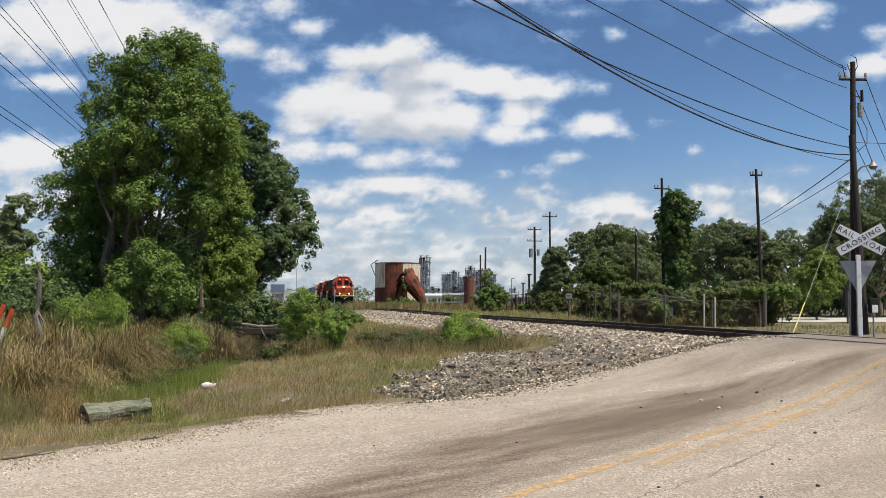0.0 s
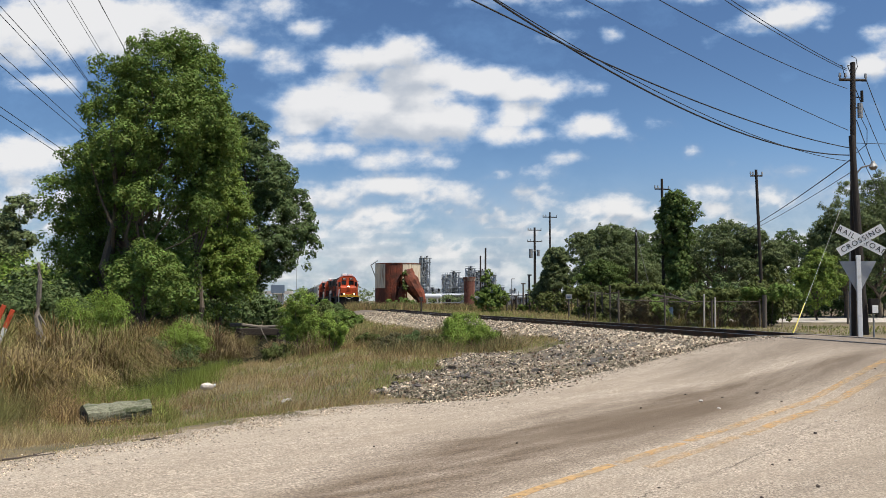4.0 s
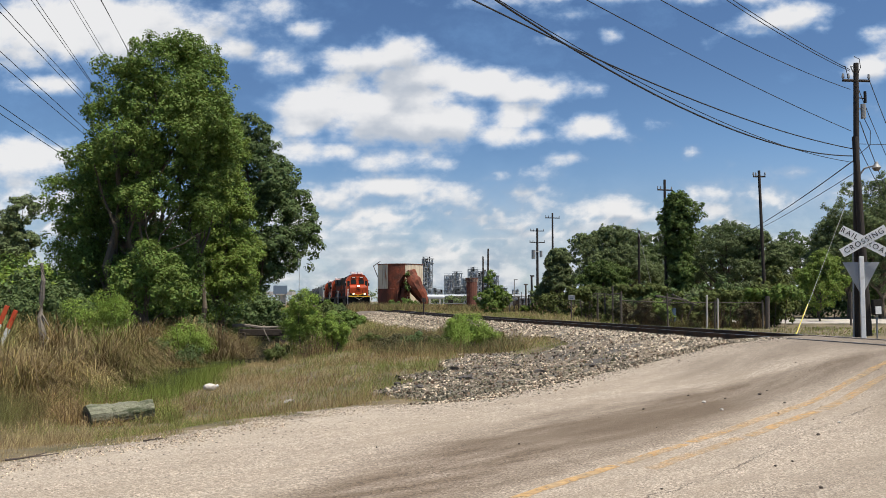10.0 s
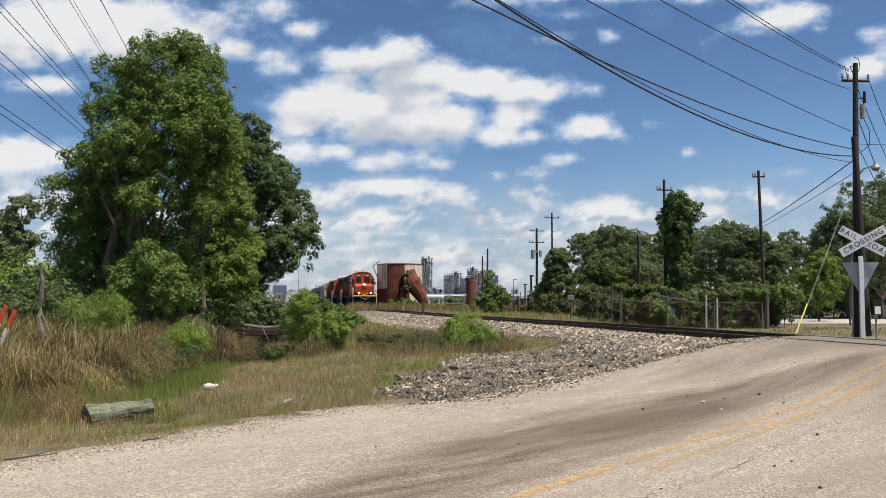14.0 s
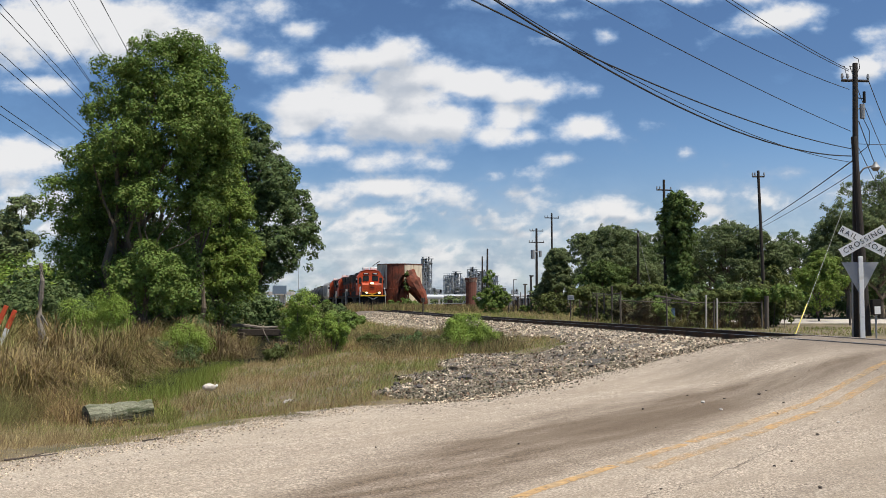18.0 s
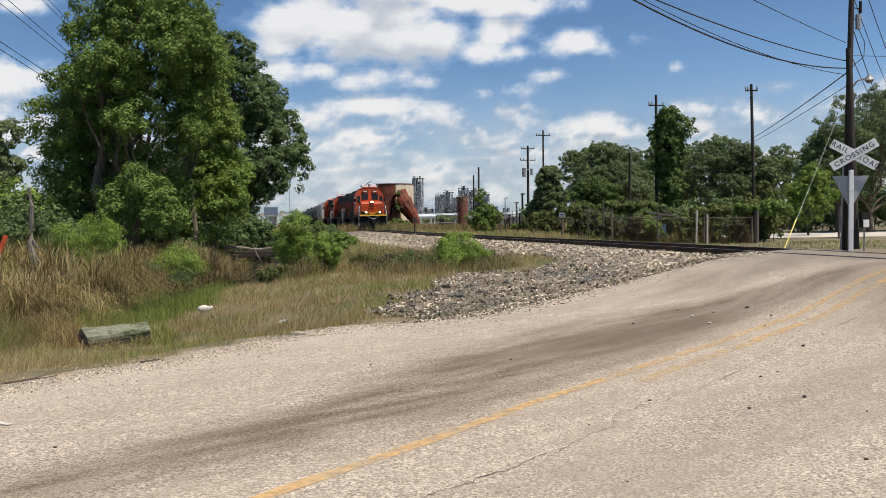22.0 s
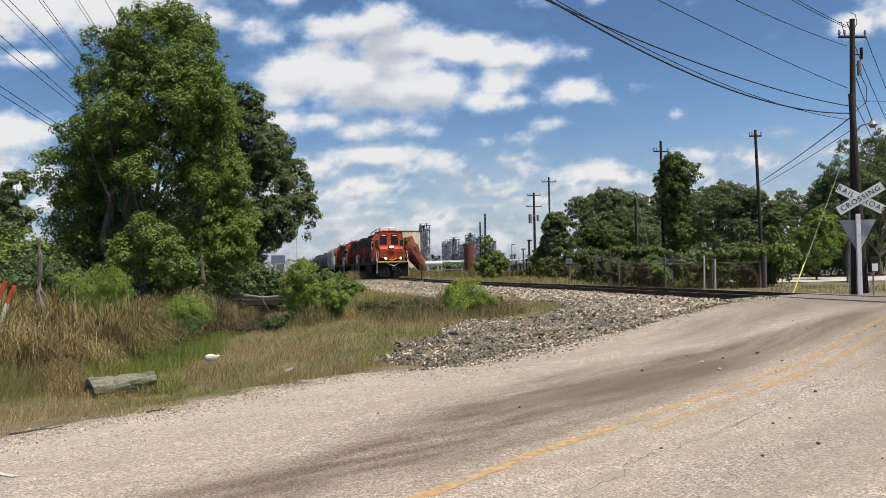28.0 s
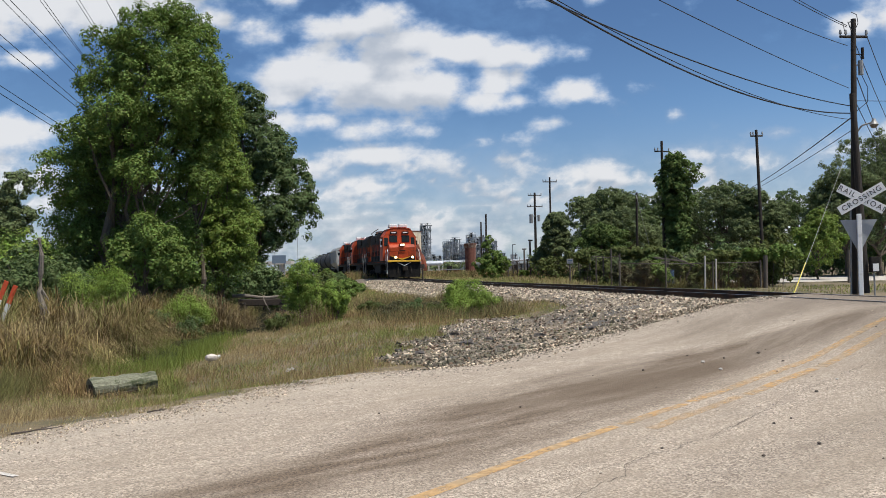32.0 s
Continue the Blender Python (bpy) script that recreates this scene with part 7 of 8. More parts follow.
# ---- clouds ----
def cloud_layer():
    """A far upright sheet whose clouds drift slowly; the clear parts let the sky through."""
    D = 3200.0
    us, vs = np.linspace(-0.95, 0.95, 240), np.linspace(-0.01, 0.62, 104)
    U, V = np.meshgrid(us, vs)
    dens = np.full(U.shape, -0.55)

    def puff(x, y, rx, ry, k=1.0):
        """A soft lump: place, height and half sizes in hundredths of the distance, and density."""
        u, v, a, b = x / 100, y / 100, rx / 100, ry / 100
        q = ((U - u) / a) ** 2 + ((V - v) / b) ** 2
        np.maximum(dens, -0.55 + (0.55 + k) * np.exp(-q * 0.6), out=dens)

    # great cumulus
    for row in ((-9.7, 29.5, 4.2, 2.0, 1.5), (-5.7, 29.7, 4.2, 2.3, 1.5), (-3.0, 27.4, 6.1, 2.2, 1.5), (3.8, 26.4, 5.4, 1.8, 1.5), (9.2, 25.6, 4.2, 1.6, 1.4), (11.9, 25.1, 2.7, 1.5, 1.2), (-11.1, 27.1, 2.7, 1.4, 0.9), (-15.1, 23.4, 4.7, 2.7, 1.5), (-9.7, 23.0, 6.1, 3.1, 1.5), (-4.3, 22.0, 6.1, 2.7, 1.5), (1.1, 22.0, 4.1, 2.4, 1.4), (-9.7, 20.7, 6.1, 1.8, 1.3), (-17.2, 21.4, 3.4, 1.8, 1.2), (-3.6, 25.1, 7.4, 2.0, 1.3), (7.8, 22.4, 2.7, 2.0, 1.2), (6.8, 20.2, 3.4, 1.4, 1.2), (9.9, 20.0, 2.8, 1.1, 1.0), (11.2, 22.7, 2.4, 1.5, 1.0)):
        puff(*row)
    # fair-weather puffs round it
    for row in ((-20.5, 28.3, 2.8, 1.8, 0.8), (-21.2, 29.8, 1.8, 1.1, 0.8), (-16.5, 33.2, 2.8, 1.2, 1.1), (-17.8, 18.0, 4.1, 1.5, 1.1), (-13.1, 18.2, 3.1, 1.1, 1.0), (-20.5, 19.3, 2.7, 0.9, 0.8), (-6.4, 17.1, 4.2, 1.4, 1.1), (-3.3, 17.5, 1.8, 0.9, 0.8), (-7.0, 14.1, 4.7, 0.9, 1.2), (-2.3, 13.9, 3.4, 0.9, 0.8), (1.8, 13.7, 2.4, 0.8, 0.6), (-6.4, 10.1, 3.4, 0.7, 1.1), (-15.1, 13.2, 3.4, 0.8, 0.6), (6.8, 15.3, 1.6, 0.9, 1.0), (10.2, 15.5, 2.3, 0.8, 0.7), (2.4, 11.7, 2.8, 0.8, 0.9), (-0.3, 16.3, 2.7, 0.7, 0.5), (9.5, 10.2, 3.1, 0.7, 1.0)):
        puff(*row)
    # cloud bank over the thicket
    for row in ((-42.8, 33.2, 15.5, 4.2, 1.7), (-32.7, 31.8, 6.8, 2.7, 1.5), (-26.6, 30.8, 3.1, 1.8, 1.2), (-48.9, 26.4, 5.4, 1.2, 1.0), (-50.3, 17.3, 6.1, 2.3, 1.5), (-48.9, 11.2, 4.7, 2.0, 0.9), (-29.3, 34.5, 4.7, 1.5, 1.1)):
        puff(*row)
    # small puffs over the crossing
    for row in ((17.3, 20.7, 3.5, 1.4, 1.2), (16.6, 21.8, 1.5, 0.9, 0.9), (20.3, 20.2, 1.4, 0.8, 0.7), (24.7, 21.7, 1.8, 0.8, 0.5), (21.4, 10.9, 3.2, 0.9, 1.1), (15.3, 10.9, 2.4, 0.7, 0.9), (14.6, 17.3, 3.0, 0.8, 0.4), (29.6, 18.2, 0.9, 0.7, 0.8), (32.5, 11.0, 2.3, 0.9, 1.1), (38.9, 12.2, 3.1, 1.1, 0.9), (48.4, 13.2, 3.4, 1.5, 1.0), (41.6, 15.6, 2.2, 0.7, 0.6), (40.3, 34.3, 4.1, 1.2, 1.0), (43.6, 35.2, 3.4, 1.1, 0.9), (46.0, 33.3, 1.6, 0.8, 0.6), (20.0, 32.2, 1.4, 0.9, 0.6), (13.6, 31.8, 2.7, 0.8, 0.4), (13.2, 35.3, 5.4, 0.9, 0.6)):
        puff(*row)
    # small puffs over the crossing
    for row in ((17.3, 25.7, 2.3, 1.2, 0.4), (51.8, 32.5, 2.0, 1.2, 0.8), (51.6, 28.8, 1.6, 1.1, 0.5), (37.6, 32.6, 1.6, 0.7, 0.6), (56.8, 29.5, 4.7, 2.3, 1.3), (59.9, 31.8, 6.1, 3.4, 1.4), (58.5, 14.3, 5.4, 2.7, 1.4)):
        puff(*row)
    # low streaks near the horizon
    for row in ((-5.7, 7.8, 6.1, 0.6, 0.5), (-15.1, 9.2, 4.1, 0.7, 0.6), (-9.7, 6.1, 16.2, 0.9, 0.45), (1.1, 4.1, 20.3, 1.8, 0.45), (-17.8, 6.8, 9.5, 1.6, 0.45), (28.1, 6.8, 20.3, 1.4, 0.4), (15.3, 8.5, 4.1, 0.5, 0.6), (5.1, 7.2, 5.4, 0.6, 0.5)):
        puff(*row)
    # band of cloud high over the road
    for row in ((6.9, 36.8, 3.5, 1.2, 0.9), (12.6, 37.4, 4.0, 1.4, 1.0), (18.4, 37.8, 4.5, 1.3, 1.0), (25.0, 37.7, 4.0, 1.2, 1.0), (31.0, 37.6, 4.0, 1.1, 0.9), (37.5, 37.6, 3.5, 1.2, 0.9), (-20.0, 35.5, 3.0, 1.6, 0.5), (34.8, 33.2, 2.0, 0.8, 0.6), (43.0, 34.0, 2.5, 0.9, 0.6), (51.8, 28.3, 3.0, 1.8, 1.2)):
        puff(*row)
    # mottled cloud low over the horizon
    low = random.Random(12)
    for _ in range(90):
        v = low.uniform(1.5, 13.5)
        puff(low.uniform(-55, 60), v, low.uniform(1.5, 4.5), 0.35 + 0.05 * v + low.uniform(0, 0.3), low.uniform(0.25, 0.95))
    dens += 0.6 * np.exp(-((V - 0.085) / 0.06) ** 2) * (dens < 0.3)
    nx = len(us)
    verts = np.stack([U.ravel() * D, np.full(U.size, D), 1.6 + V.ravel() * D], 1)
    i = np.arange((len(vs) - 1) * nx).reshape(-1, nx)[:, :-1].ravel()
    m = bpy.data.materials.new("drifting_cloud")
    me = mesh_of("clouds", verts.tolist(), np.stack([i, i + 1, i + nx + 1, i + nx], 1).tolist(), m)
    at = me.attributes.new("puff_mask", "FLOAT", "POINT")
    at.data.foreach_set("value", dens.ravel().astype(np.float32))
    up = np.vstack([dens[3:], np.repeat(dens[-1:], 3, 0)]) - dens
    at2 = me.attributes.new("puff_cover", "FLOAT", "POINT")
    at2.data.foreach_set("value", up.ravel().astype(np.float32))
    m.use_nodes = True
    n, l = m.node_tree.nodes, m.node_tree.links
    n.remove(n["Principled BSDF"])
    co, mp = n.new("ShaderNodeTexCoord"), n.new("ShaderNodeMapping")
    mp.inputs["Scale"].default_value = (1 / 330, 1 / 330, 1 / 220)
    l.new(co.outputs["Object"], mp.inputs["Vector"])

    def cell(scale, detail, rough_):
        t = n.new("ShaderNodeTexNoise")
        t.inputs["Scale"].default_value, t.inputs["Detail"].default_value, t.inputs["Roughness"].default_value = scale, detail, rough_
        l.new(mp.outputs[0], t.inputs["Vector"])
        return t.outputs["Fac"]

    def calc(op, a, b):
        x = n.new("ShaderNodeMath")
        x.operation = op
        for k, v in enumerate((a, b)):
            if isinstance(v, (int, float)):
                x.inputs[k].default_value = v
            else:
                l.new(v, x.inputs[k])
        return x.outputs[0]

    def remap(v, a, b, lo, hi):
        r = n.new("ShaderNodeMapRange")
        r.interpolation_type = "SMOOTHSTEP"
        for key, w in (("From Min", a), ("From Max", b), ("To Min", lo), ("To Max", hi)):
            r.inputs[key].default_value = w
        l.new(v, r.inputs["Value"])
        return r.outputs[0]

    a1, a2 = n.new("ShaderNodeAttribute"), n.new("ShaderNodeAttribute")
    a1.attribute_name, a2.attribute_name = "puff_mask", "puff_cover"
    lumps = calc("ADD", calc("MULTIPLY", calc("SUBTRACT", cell(2.2, 11, 0.56), 0.5), 2.7), calc("MULTIPLY", calc("SUBTRACT", cell(0.8, 4, 0.5), 0.5), 1.2))
    alpha = remap(calc("ADD", a1.outputs["Fac"], lumps), -0.25, 1.12, 0.0, 0.96)
    sepz = n.new("ShaderNodeSeparateXYZ")
    l.new(co.outputs["Object"], sepz.inputs[0])
    body = alpha
    haze = calc("MULTIPLY", remap(sepz.outputs["Z"], 0.0, 760.0, 0.85, 0.0), remap(cell(1.3, 8, 0.6), 0.3, 0.7, 0.45, 1.0))
    haze = calc("MAXIMUM", haze, remap(cell(0.9, 10, 0.65), 0.45, 0.8, 0.0, 0.24))
    near_ground = remap(sepz.outputs["Z"], 60.0, 520.0, 1.0, 0.0)
    deck = calc("MULTIPLY", near_ground, remap(cell(1.7, 9, 0.56), 0.34, 0.58, 0.45, 1.0))
    haze = calc("MAXIMUM", haze, calc("MULTIPLY", deck, 0.95))
    glare = calc("MULTIPLY", remap(sepz.outputs["X"], -300.0, 1900.0, 0.0, 0.62), remap(sepz.outputs["Z"], 250.0, 1000.0, 1.0, 0.05))
    haze = calc("MAXIMUM", haze, glare)
    alpha = calc("MAXIMUM", alpha, haze)
    shade = remap(calc("ADD", a2.outputs["Fac"], calc("ADD", calc("MULTIPLY", calc("SUBTRACT", cell(1.3, 6, 0.5), 0.5), 3.2), calc("MULTIPLY", calc("SUBTRACT", cell(4.0, 5, 0.5), 0.5), 0.7))), -0.3, 0.9, 0.0, 0.9)
    mix = n.new("ShaderNodeMix")
    mix.data_type = "RGBA"
    mix.inputs["A"].default_value, mix.inputs["B"].default_value = (0.81, 0.80, 0.79, 1), (0.44, 0.48, 0.54, 1)
    l.new(shade, mix.inputs["Factor"])
    em, tr, ms = n.new("ShaderNodeEmission"), n.new("ShaderNodeBsdfTransparent"), n.new("ShaderNodeMixShader")
    veil = n.new("ShaderNodeMix")
    veil.data_type = "RGBA"
    air = n.new("ShaderNodeMix")
    air.data_type = "RGBA"
    air.inputs["A"].default_value, air.inputs["B"].default_value = (0.46, 0.56, 0.67, 1), (0.24, 0.46, 0.78, 1)
    l.new(remap(sepz.outputs["Z"], 250.0, 700.0, 0.0, 1.0), air.inputs["Factor"])
    grey = n.new("ShaderNodeMix")
    grey.data_type = "RGBA"
    grey.inputs["A"].default_value, grey.inputs["B"].default_value = (0.36, 0.43, 0.52, 1), (0.66, 0.685, 0.71, 1)
    l.new(remap(cell(3.1, 9, 0.55), 0.42, 0.62, 0.0, 1.0), grey.inputs["Factor"])
    low_air = n.new("ShaderNodeMix")
    low_air.data_type = "RGBA"
    l.new(deck, low_air.inputs["Factor"])
    l.new(air.outputs["Result"], low_air.inputs["A"])
    l.new(grey.outputs["Result"], low_air.inputs["B"])
    l.new(low_air.outputs["Result"], veil.inputs["A"])
    l.new(body, veil.inputs["Factor"])
    l.new(mix.outputs["Result"], veil.inputs["B"])
    l.new(veil.outputs["Result"], em.inputs[0])
    l.new(alpha, ms.inputs[0])
    l.new(tr.outputs[0], ms.inputs[1])
    l.new(em.outputs[0], ms.inputs[2])
    l.new(ms.outputs[0], n["Material Output"].inputs["Surface"])
    return tagged(new("backdrop", me), "bright fair-weather clouds drifting over a blue sky", "sky", kind="structure")


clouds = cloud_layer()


# ---- the train ----
TRAIN_TURN = math.degrees(math.atan2(-math.sin(math.atan(SLOPE)), -math.cos(math.atan(SLOPE))))
LOCO, HOPPER = 18.6, 15.6
WHEELS = []


def wheelset(parent, y, r=0.5, gauge=0.72):
    """Axle with two flanged wheels; it turns as the train rolls."""
    ax = thing("wheelset", pose(0, y, r), "", "")
    ax.parent = parent
    for s in (-1, 1):
        part("wheel", R(((s * gauge - 0.06, 0, 0), (s * gauge + 0.06, 0, 0), r), ((s * (gauge - 0.09), 0, 0), (s * (gauge - 0.06), 0, 0), r + 0.025), ((s * gauge + s * 0.05, 0, 0), (s * gauge + s * 0.1, 0, 0), 0.18), seg=20), M["grime"], ax)
    part("axle", R(((-gauge, 0, 0), (gauge, 0, 0), 0.09)), M["grime"], ax)
    WHEELS.append((ax, y, r))


def bogie(parent, y, base=2.75):
    part("truck_frame", B(((-0.98, y, 0.62), (0.16, base + 1.3, 0.3)), ((0.98, y, 0.62), (0.16, base + 1.3, 0.3)), ((0, y, 0.75), (2.0, 0.5, 0.25)), ((-1.05, y - base / 2, 0.5), (0.22, 0.36, 0.4)), ((-1.05, y + base / 2, 0.5), (0.22, 0.36, 0.4)), ((1.05, y - base / 2, 0.5), (0.22, 0.36, 0.4)), ((1.05, y + base / 2, 0.5), (0.22, 0.36, 0.4)), bevel=0.03), M["grime"], parent)
    for s in (-1, 1):
        part("spring", R(*[((s * 1.08, y + k * 0.28, 0.42), (s * 1.08, y + k * 0.28, 0.72), 0.1) for k in (-1, 0, 1)]), M["grime"], parent)
        wheelset(parent, y + s * base / 2)


def locomotive(flip, lit, label):
    """Four-axle road switcher; origin at the leading end on the rail top, body toward -y. flip: cab at the trailing end."""
    t = thing("locomotive", pose(0, 0, 0), label, "locomotive", "locomotives of the train")
    L = LOCO
    Y = (lambda y: -L - y) if flip else (lambda y: y)
    f = -1 if flip else 1
    W = 1.5

    def bx(name, cy, cz, cx, sx, sy, sz, m, bevel=0.03, label="", parent=None):
        return part(name, B(((cx, Y(cy), cz), (sx, sy, sz)), bevel=bevel), M[m], parent or t, label)

    bx("frame_sill", -L / 2, 1.42, 0, 2.7, L - 1.0, 0.28, "black")
    for s in (-1, 1):
        bx("sill_stripe", -L / 2, 1.49, s * 1.362, 0.02, L - 1.6, 0.05, "dirty_orange", 0.0, "dirty orange sill stripe with side shade in its colour")
    bx("walkway", -L / 2, 1.58, 0, 2.98, L - 1.2, 0.05, "black", 0.01)
    bx("fuel_tank", -L / 2, 0.85, 0, 2.5, 4.4, 0.85, "grime", 0.15, "grimy black fuel tank")
    for s in (-1, 1):
        part("air_reservoir", R(((s * 1.05, Y(-L / 2 - 2.6), 1.15), (s * 1.05, Y(-L / 2 - 4.2), 1.15), 0.17), seg=12), M["grime"], t)
    bogie(t, Y(-3.9))
    bogie(t, Y(-L + 3.9))
    # ends
    for cy, front in ((-0.5, True), (-L + 0.5, False)):
        e = 1 if front else -1
        bx("pilot_plate", cy, 0.95, 0, 2.9, 0.1, 1.0, "black", 0.02)
        part("anticlimber", B(((0, Y(cy + 0.12 * e), 1.52), (2.9, 0.3, 0.14)), bevel=0.02), M["yellow" if front else "black"], t, "yellow end sill stripe")
        part("snow_plough", prism([(-1.35, 0.12), (1.35, 0.12), (1.4, 0.5), (-1.4, 0.5)], Y(cy + 0.08 * e), Y(cy + 0.22 * e)), M["black"], t)
        part("coupler", B(((0, Y(cy + 0.3 * e), 0.86), (0.32, 0.75, 0.3)), ((0, Y(cy + 0.62 * e), 0.86), (0.42, 0.3, 0.36)), bevel=0.04), M["grime"], t)
        for s in (-1, 1):
            for k in range(3):
                part("step", B(((s * 1.3, Y(cy - 0.35 * e), 0.45 + 0.36 * k), (0.36, 0.7, 0.04))), M["grime"], t)
            part("grab_iron", R(((s * 1.49, Y(cy), 0.4), (s * 1.49, Y(cy), 1.6), 0.022), ((s * 1.49, Y(cy), 1.6), (s * 1.38, Y(cy - 0.1 * e), 2.3), 0.022), ((s * 1.38, Y(cy - 0.1 * e), 2.3), (s * 1.38, Y(cy - 0.55 * e), 2.55), 0.022), ((s * 1.49, Y(cy - 0.75 * e), 0.4), (s * 1.49, Y(cy - 0.75 * e), 2.5), 0.02)), M["white" if front and lit else "hopper"], t, "white-painted step handrail")
            part("air_hose", R(((s * 0.55, Y(cy + 0.15 * e), 1.05), (s * 0.62, Y(cy + 0.4 * e), 0.5), 0.035)), M["grime"], t)
        part("end_rail", R(((-1.35, Y(cy), 2.4), (-0.45, Y(cy), 2.4), 0.02), ((0.45, Y(cy), 2.4), (1.35, Y(cy), 2.4), 0.02), ((-0.45, Y(cy), 1.6), (-0.45, Y(cy), 2.4), 0.02), ((0.45, Y(cy), 1.6), (0.45, Y(cy), 2.4), 0.02)), M["black"], t)
        part("multiple_unit_cable", R(((-0.6, Y(cy + 0.08 * e), 1.4), (0.0, Y(cy + 0.2 * e), 1.12), 0.03), ((0.0, Y(cy + 0.2 * e), 1.12), (0.6, Y(cy + 0.08 * e), 1.4), 0.03)), M["white" if front else "grime"], t)
    # short hood (nose)
    nose = part("nose", prism([(Y(-1.55), 1.6), (Y(-1.45), 2.75), (Y(-1.6), 2.98), (Y(-3.0), 3.06), (Y(-3.0), 1.6)], -1.12, 1.12, "x"), M["orange"], t, "orange low nose")
    part("nose_chevron", prism([(-1.08, 2.02), (-0.95, 2.02), (0, 1.74), (0.95, 2.02), (1.08, 2.02), (0.06, 1.65), (-0.06, 1.65)], Y(-1.50), Y(-1.44)), M["yellow"], nose, "yellow winged chevron")
    part("nose_skirt", prism([(-1.13, 1.6), (1.13, 1.6), (1.13, 1.98), (1.06, 1.98), (0.06, 1.64), (-0.06, 1.64), (-1.06, 1.98), (-1.13, 1.98)], Y(-1.535), Y(-1.46)), M["black"], nose, "black lower nose band")
    part("nose_badge", B(((0, Y(-1.43), 2.45), (0.55, 0.02, 0.1))), M["dirty_orange"], nose, "dark lettering as a plain bar")
    # cab
    cab = part("cab", prism([(-W, 1.6), (W, 1.6), (W, 3.75), (1.05, 4.42), (0.5, 4.55), (-0.5, 4.55), (-1.05, 4.42), (-W, 3.75)], Y(-3.0), Y(-5.3)), M["orange"], t, "orange cab")
    fy = Y(-3.0) + 0.012 * f
    for x0, x1 in ((-0.92, -0.2), (0.2, 0.92)):
        part("windshield", B((((x0 + x1) / 2, fy, 3.55), (x1 - x0, 0.03, 0.62)), bevel=0.01), M["glass"], cab, "dark front window")
        part("number_board", B((((x0 + x1) / 2 * 0.95, fy + 0.05 * f, 4.12), (0.62, 0.1, 0.22)), bevel=0.02), M["black"], cab, "black number board with a pale bar")
        part("number_bar", B((((x0 + x1) / 2 * 0.95, fy + 0.105 * f, 4.12), (0.4, 0.012, 0.1))), M["white"], cab)
    for s in (-1, 1):
        part("door_window", B(((s * 1.22, fy, 3.3), (0.34, 0.03, 0.75)), bevel=0.01), M["glass"], cab)
        part("side_window", B(((s * (W + 0.004), Y(-3.85), 3.25), (0.03, 0.62, 0.72)), ((s * (W + 0.004), Y(-4.6), 3.25), (0.03, 0.62, 0.72)), bevel=0.01), M["glass"], cab)
        part("sunshade", B(((s * (W + 0.12), Y(-4.2), 3.72), (0.26, 1.6, 0.03))), M["black"], cab)
        part("mirror", B(((s * (W + 0.1), Y(-3.3), 3.2), (0.18, 0.04, 0.4)), bevel=0.01), M["black"], cab)
    part("cab_roof", prism([(-1.08, 4.42), (-0.5, 4.56), (0.5, 4.56), (1.08, 4.42), (1.08, 4.46), (0.5, 4.6), (-0.5, 4.6), (-1.08, 4.46)], Y(-2.95), Y(-5.35)), M["orange"], cab)
    for x in (-0.42, 0.48):
        part("air_conditioner", B(((x, Y(-3.8 - 0.2 * x), 4.76), (0.74, 0.95, 0.32)), bevel=0.05), M["white"], cab, "white roof air conditioner")
    part("horn", R(((0, Y(-5.0), 4.75), (0.1, Y(-4.6), 4.75), 0.03, 0.08), ((0.2, Y(-5.0), 4.78), (0.3, Y(-4.6), 4.78), 0.03, 0.08)), M["galv"], cab)
    # headlight and ditch lights
    part("headlight_housing", B(((0, Y(-1.5), 2.96), (0.5, 0.22, 0.26)), bevel=0.04), M["black"], nose)
    for x in (-0.09, 0.09):
        part("headlight", R(((x, Y(-1.38), 2.96), (x, Y(-1.34), 2.96), 0.105), seg=14), M["lamp" if lit else "glass"], nose, "lit round headlight" if lit else "")
    for x in (-0.74, 0.74):
        part("ditch_light_box", B(((x, Y(-0.5), 1.86), (0.3, 0.25, 0.3)), bevel=0.03), M["black"], t)
        part("ditch_light", R(((x, Y(-0.37), 1.86), (x, Y(-0.33), 1.86), 0.11), seg=14), M["lamp" if lit else "glass"], t, "lit ditch light" if lit else "")
    # long hood
    # the hood's orange is sooty and also darkened to paint its shaded flank
    hood = part("long_hood", prism([(-0.86, 1.6), (0.86, 1.6), (0.86, 3.5), (-0.86, 3.5)], Y(-5.3), Y(-L + 1.2)), M["dirty_orange"], t, "sooty orange long hood with side shade in its colour")
    part("hood_base", B(((0, Y((-5.3 - L + 1.2) / 2), 1.88), (1.86, L - 6.6, 0.56)), bevel=0.02), M["black"], hood, "black lower band of the hood")
    part("hood_top", prism([(-0.9, 3.3), (0.9, 3.3), (0.9, 4.2), (0.7, 4.38), (-0.7, 4.38), (-0.9, 4.2)], Y(-5.3), Y(-L + 1.2)), M["black"], hood, "black upper hood")
    for i in range(9):
        for s in (-1, 1):
            part("hood_door", B(((s * 0.88, Y(-6.4 - 1.2 * i), 2.82), (0.04, 1.08, 1.25)), bevel=0.012), M["dirty_orange"], hood)
    for i in range(3):
        part("radiator_fan", R(((0, Y(-L + 2.6 + 1.5 * i), 4.38), (0, Y(-L + 2.6 + 1.5 * i), 4.56), 0.62), ((0, Y(-L + 2.6 + 1.5 * i), 4.56), (0, Y(-L + 2.6 + 1.5 * i), 4.6), 0.3), seg=18), M["grime"], hood)
    part("blower_duct", B(((0.62, Y(-6.6), 4.2), (0.7, 2.2, 0.55)), bevel=0.08), M["black"], hood)
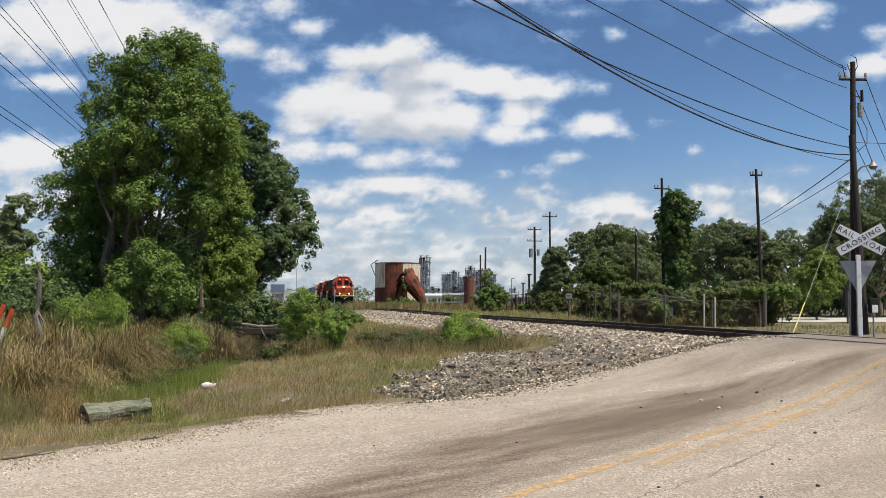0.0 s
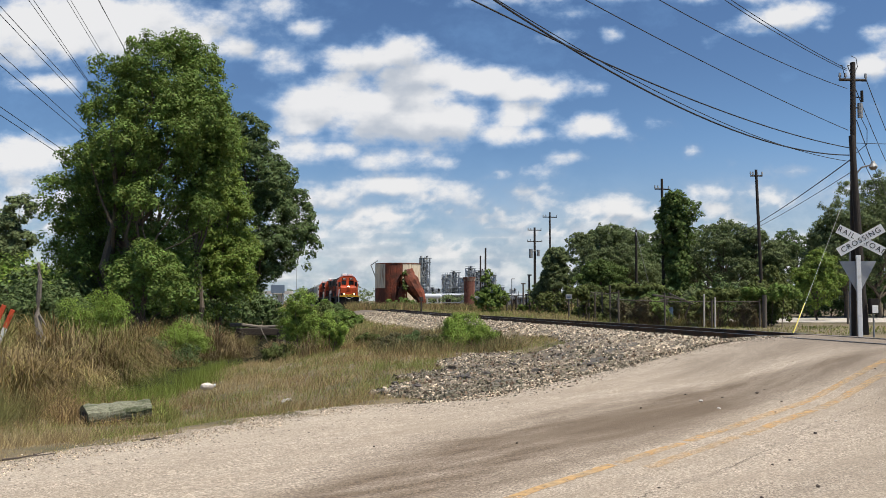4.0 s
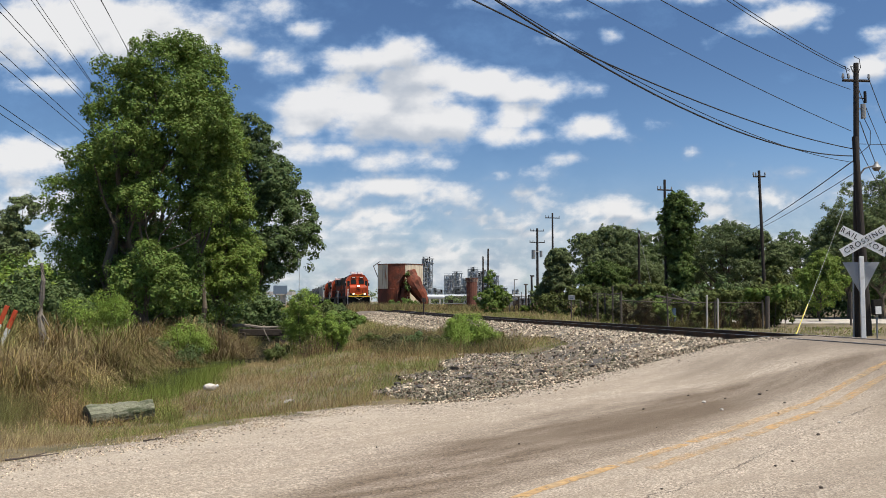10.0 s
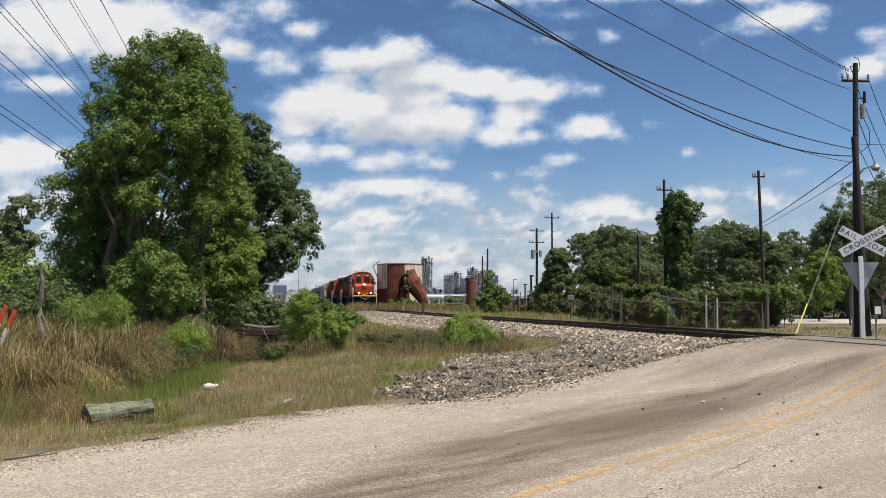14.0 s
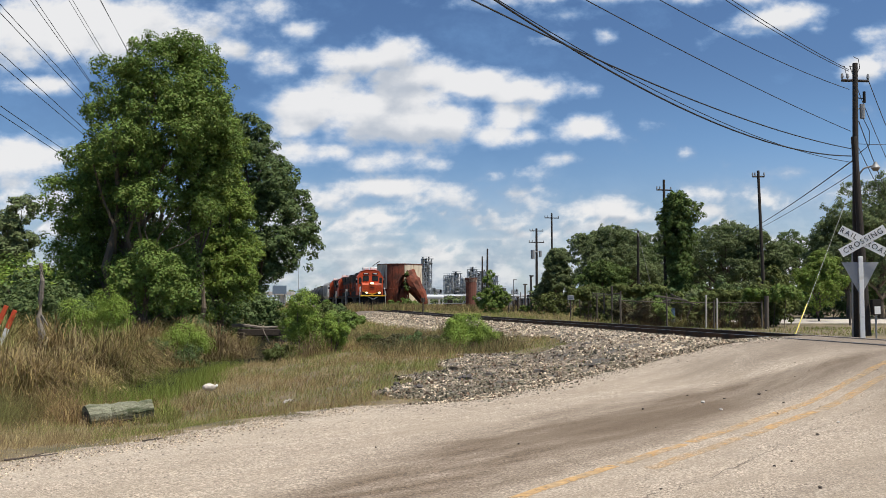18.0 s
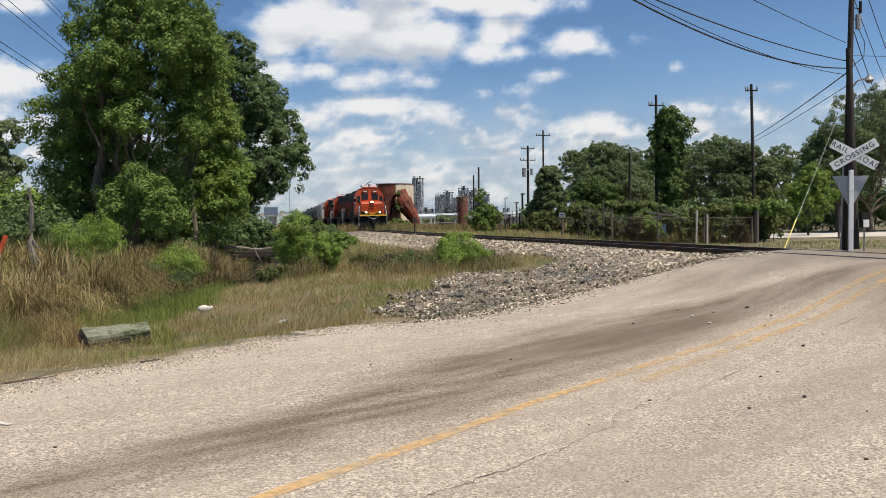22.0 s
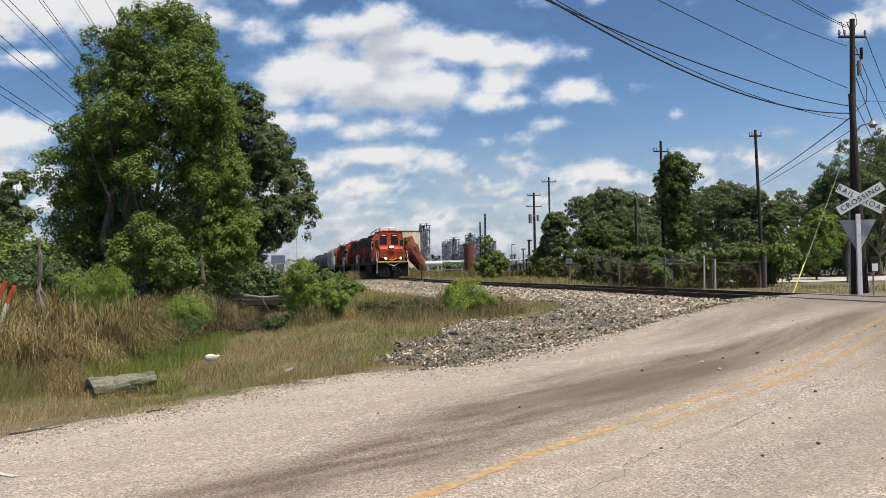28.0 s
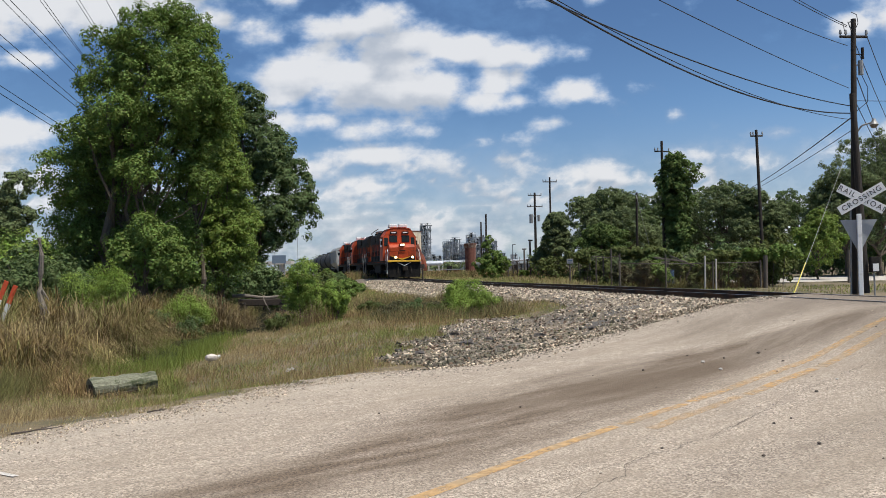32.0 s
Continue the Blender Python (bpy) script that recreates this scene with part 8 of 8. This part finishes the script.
    part("exhaust_stack", B(((0, Y(-9.4), 4.48), (0.5, 0.9, 0.28)), bevel=0.03), M["grime"], hood)
    part("dynamic_brake_bulge", B(((0, Y(-9.6), 4.0), (2.1, 3.2, 0.75)), bevel=0.12), M["black"], hood)
    for s in (-1, 1):
        part("radiator_grille", B(((s * 0.91, Y(-L + 3.6), 3.8), (0.05, 3.6, 0.6))), M["grime"], hood)
        bm = bmesh.new()
        for i in range(10):
            y0 = -5.8 - i * (L - 7.6) / 9
            rod(bm, (s * 1.42, Y(y0), 1.6), (s * 1.42, Y(y0), 2.6), 0.02, 0.02, 5)
        rod(bm, (s * 1.42, Y(-5.8), 2.6), (s * 1.42, Y(-L + 1.8), 2.6), 0.02, 0.02, 5)
        part("handrail", bm, M["black"], t, "black walkway handrail")
    part("hood_end", B(((0, Y(-L + 1.17), 2.6), (1.5, 0.06, 1.8)), bevel=0.02), M["dirty_orange"], hood)
    part("hood_end_headlight", R(((0, Y(-L + 1.14), 3.9), (0, Y(-L + 1.08), 3.9), 0.13), seg=12), M["glass"], hood)
    return t


def hopper_car():
    t = thing("covered_hopper", pose(0, 0, 0), "light grey covered hopper wagon with curved sides", "wagon", "wagons of the train")
    L = HOPPER
    body = part("body", prism([(-1.1, 1.3), (1.1, 1.3), (1.55, 1.9), (1.58, 3.9), (1.3, 4.3), (0.5, 4.45), (-0.5, 4.45), (-1.3, 4.3), (-1.58, 3.9), (-1.55, 1.9)], -1.6, -L + 1.6), M["hopper"], t, "pale grey hopper body")
    for e, y in ((1, -1.6), (-1, -L + 1.6)):
        part("slope_sheet", prism([(y, 4.3), (y, 3.2), (y - e * 0.02, 3.2), (y - e * 0.02, 4.3)], -1.3, 1.3, "x"), M["hopper"], body)
        part("end_frame", R(*[((x, y + e * 1.0, 1.1), (x, y + e * 0.05, 4.2), 0.05) for x in (-1.3, 1.3)], ((-1.4, y + e * 1.0, 1.1), (1.4, y + e * 1.0, 1.1), 0.09)), M["hopper"], t)
        part("ladder", R(*[((-1.5, y, 1.2 + 0.35 * k), (-1.1, y, 1.2 + 0.35 * k), 0.02) for k in range(9)]), M["galv"], t)
        bogie(t, -2.2 if e > 0 else -L + 2.2, 1.8)
        part("coupler", B(((0, y + e * 1.35, 0.86), (0.3, 1.0, 0.3)), bevel=0.04), M["grime"], t)
    for i in range(7):
        for s in (-1, 1):
            part("side_post", B(((s * 1.6, -2.4 - i * (L - 4.8) / 6, 2.9), (0.08, 0.12, 2.0))), M["hopper"], body)
    for i in range(3):
        part("chute_bay", prism([(-1.0, 1.4), (1.0, 1.4), (0.4, 0.45), (-0.4, 0.45)], -3.2 - 4.0 * i, -5.2 - 4.0 * i), M["hopper"], t)
    part("roof_walk", B(((0, -L / 2, 4.52), (0.7, L - 3.4, 0.06))), M["galv"], body)
    return t


def tank_car():
    t = thing("tank_wagon", pose(0, 0, 0), "dark cylindrical tank wagon", "wagon", "wagons of the train")
    L = HOPPER
    shell = part("shell", R(((0, -1.4, 2.55), (0, -L + 1.4, 2.55), 1.45), ((0, -1.0, 2.55), (0, -1.4, 2.55), 0.9, 1.45), ((0, -L + 1.4, 2.55), (0, -L + 1.0, 2.55), 1.45, 0.9), seg=26), M["tank_black"], t, smooth=False)
    part("dome", R(((0, -L / 2, 3.9), (0, -L / 2, 4.35), 0.5), seg=16), M["tank_black"], shell)
    part("platform", B(((0, -L / 2, 4.05), (2.2, 1.8, 0.06))), M["galv"], shell)
    part("sill", B(((0, -L / 2, 1.0), (0.6, L - 0.6, 0.35)), bevel=0.02), M["grime"], t)
    part("coupler", B(((0, -L / 2, 0.86), (0.3, L + 0.2, 0.28))), M["grime"], t)
    for y in (-2.2, -L + 2.2):
        bogie(t, y, 1.8)
    return t


lead = locomotive(False, True, "orange and black diesel locomotive leading the train with lit headlights")
mid_loco = locomotive(True, False, "orange and black diesel locomotive running backward in the train")
rear_loco = locomotive(True, False, "orange and black diesel locomotive running backward in the train")
CONSIST = [(lead, 0.0), (mid_loco, LOCO + 0.6), (rear_loco, 2 * (LOCO + 0.6))]
at = 3 * (LOCO + 0.6)
CONSIST.append((hopper_car(), at))
at += HOPPER + 0.6
for i in range(4):
    CONSIST.append((tank_car(), at))
    at += HOPPER + 0.6
TRAIN_TIMES = [(0, 131.0), (4, 123.0), (8, 116.0), (12, 108.8), (16, 100.4), (20, 91.7), (24, 85.3), (28, 78.8), (32, 72.8)]


def motions():
    """The train rolls toward the crossing, its wheels turn, and the clouds drift."""
    ts = np.linspace(0, 32, 65)
    fronts = np.interp(ts, [a for a, _ in TRAIN_TIMES], [b for _, b in TRAIN_TIMES])
    k = np.ones(9) / 9
    pad = np.concatenate([2 * fronts[0] - fronts[4:0:-1], fronts, 2 * fronts[-1] - fronts[-2:-6:-1]])
    fronts = np.convolve(pad, k, "valid")
    for ob, back in CONSIST:
        rows = []
        for t, y in zip(ts, fronts):
            yy = y + back / NORM
            rows.append((float(t), pose(track_x(yy, 0.0), yy, float(rail_top(yy)), rz=TRAIN_TURN)))
        walk(ob, rows[::4])
    for ax, y, r in WHEELS:
        turn = 0.0
        rows, last = [], fronts[0]
        for t in np.linspace(0, 32, 161):
            now = float(np.interp(t, ts, fronts))
            turn -= math.degrees((last - now) * NORM / r)
            last = now
            rows.append((float(t), pose(0, y, r, rx=turn)))
        walk(ax, rows)
    walk(clouds, [(0, pose(22, 0, 0)), (32, pose(-52, 0, -8))])


motions()
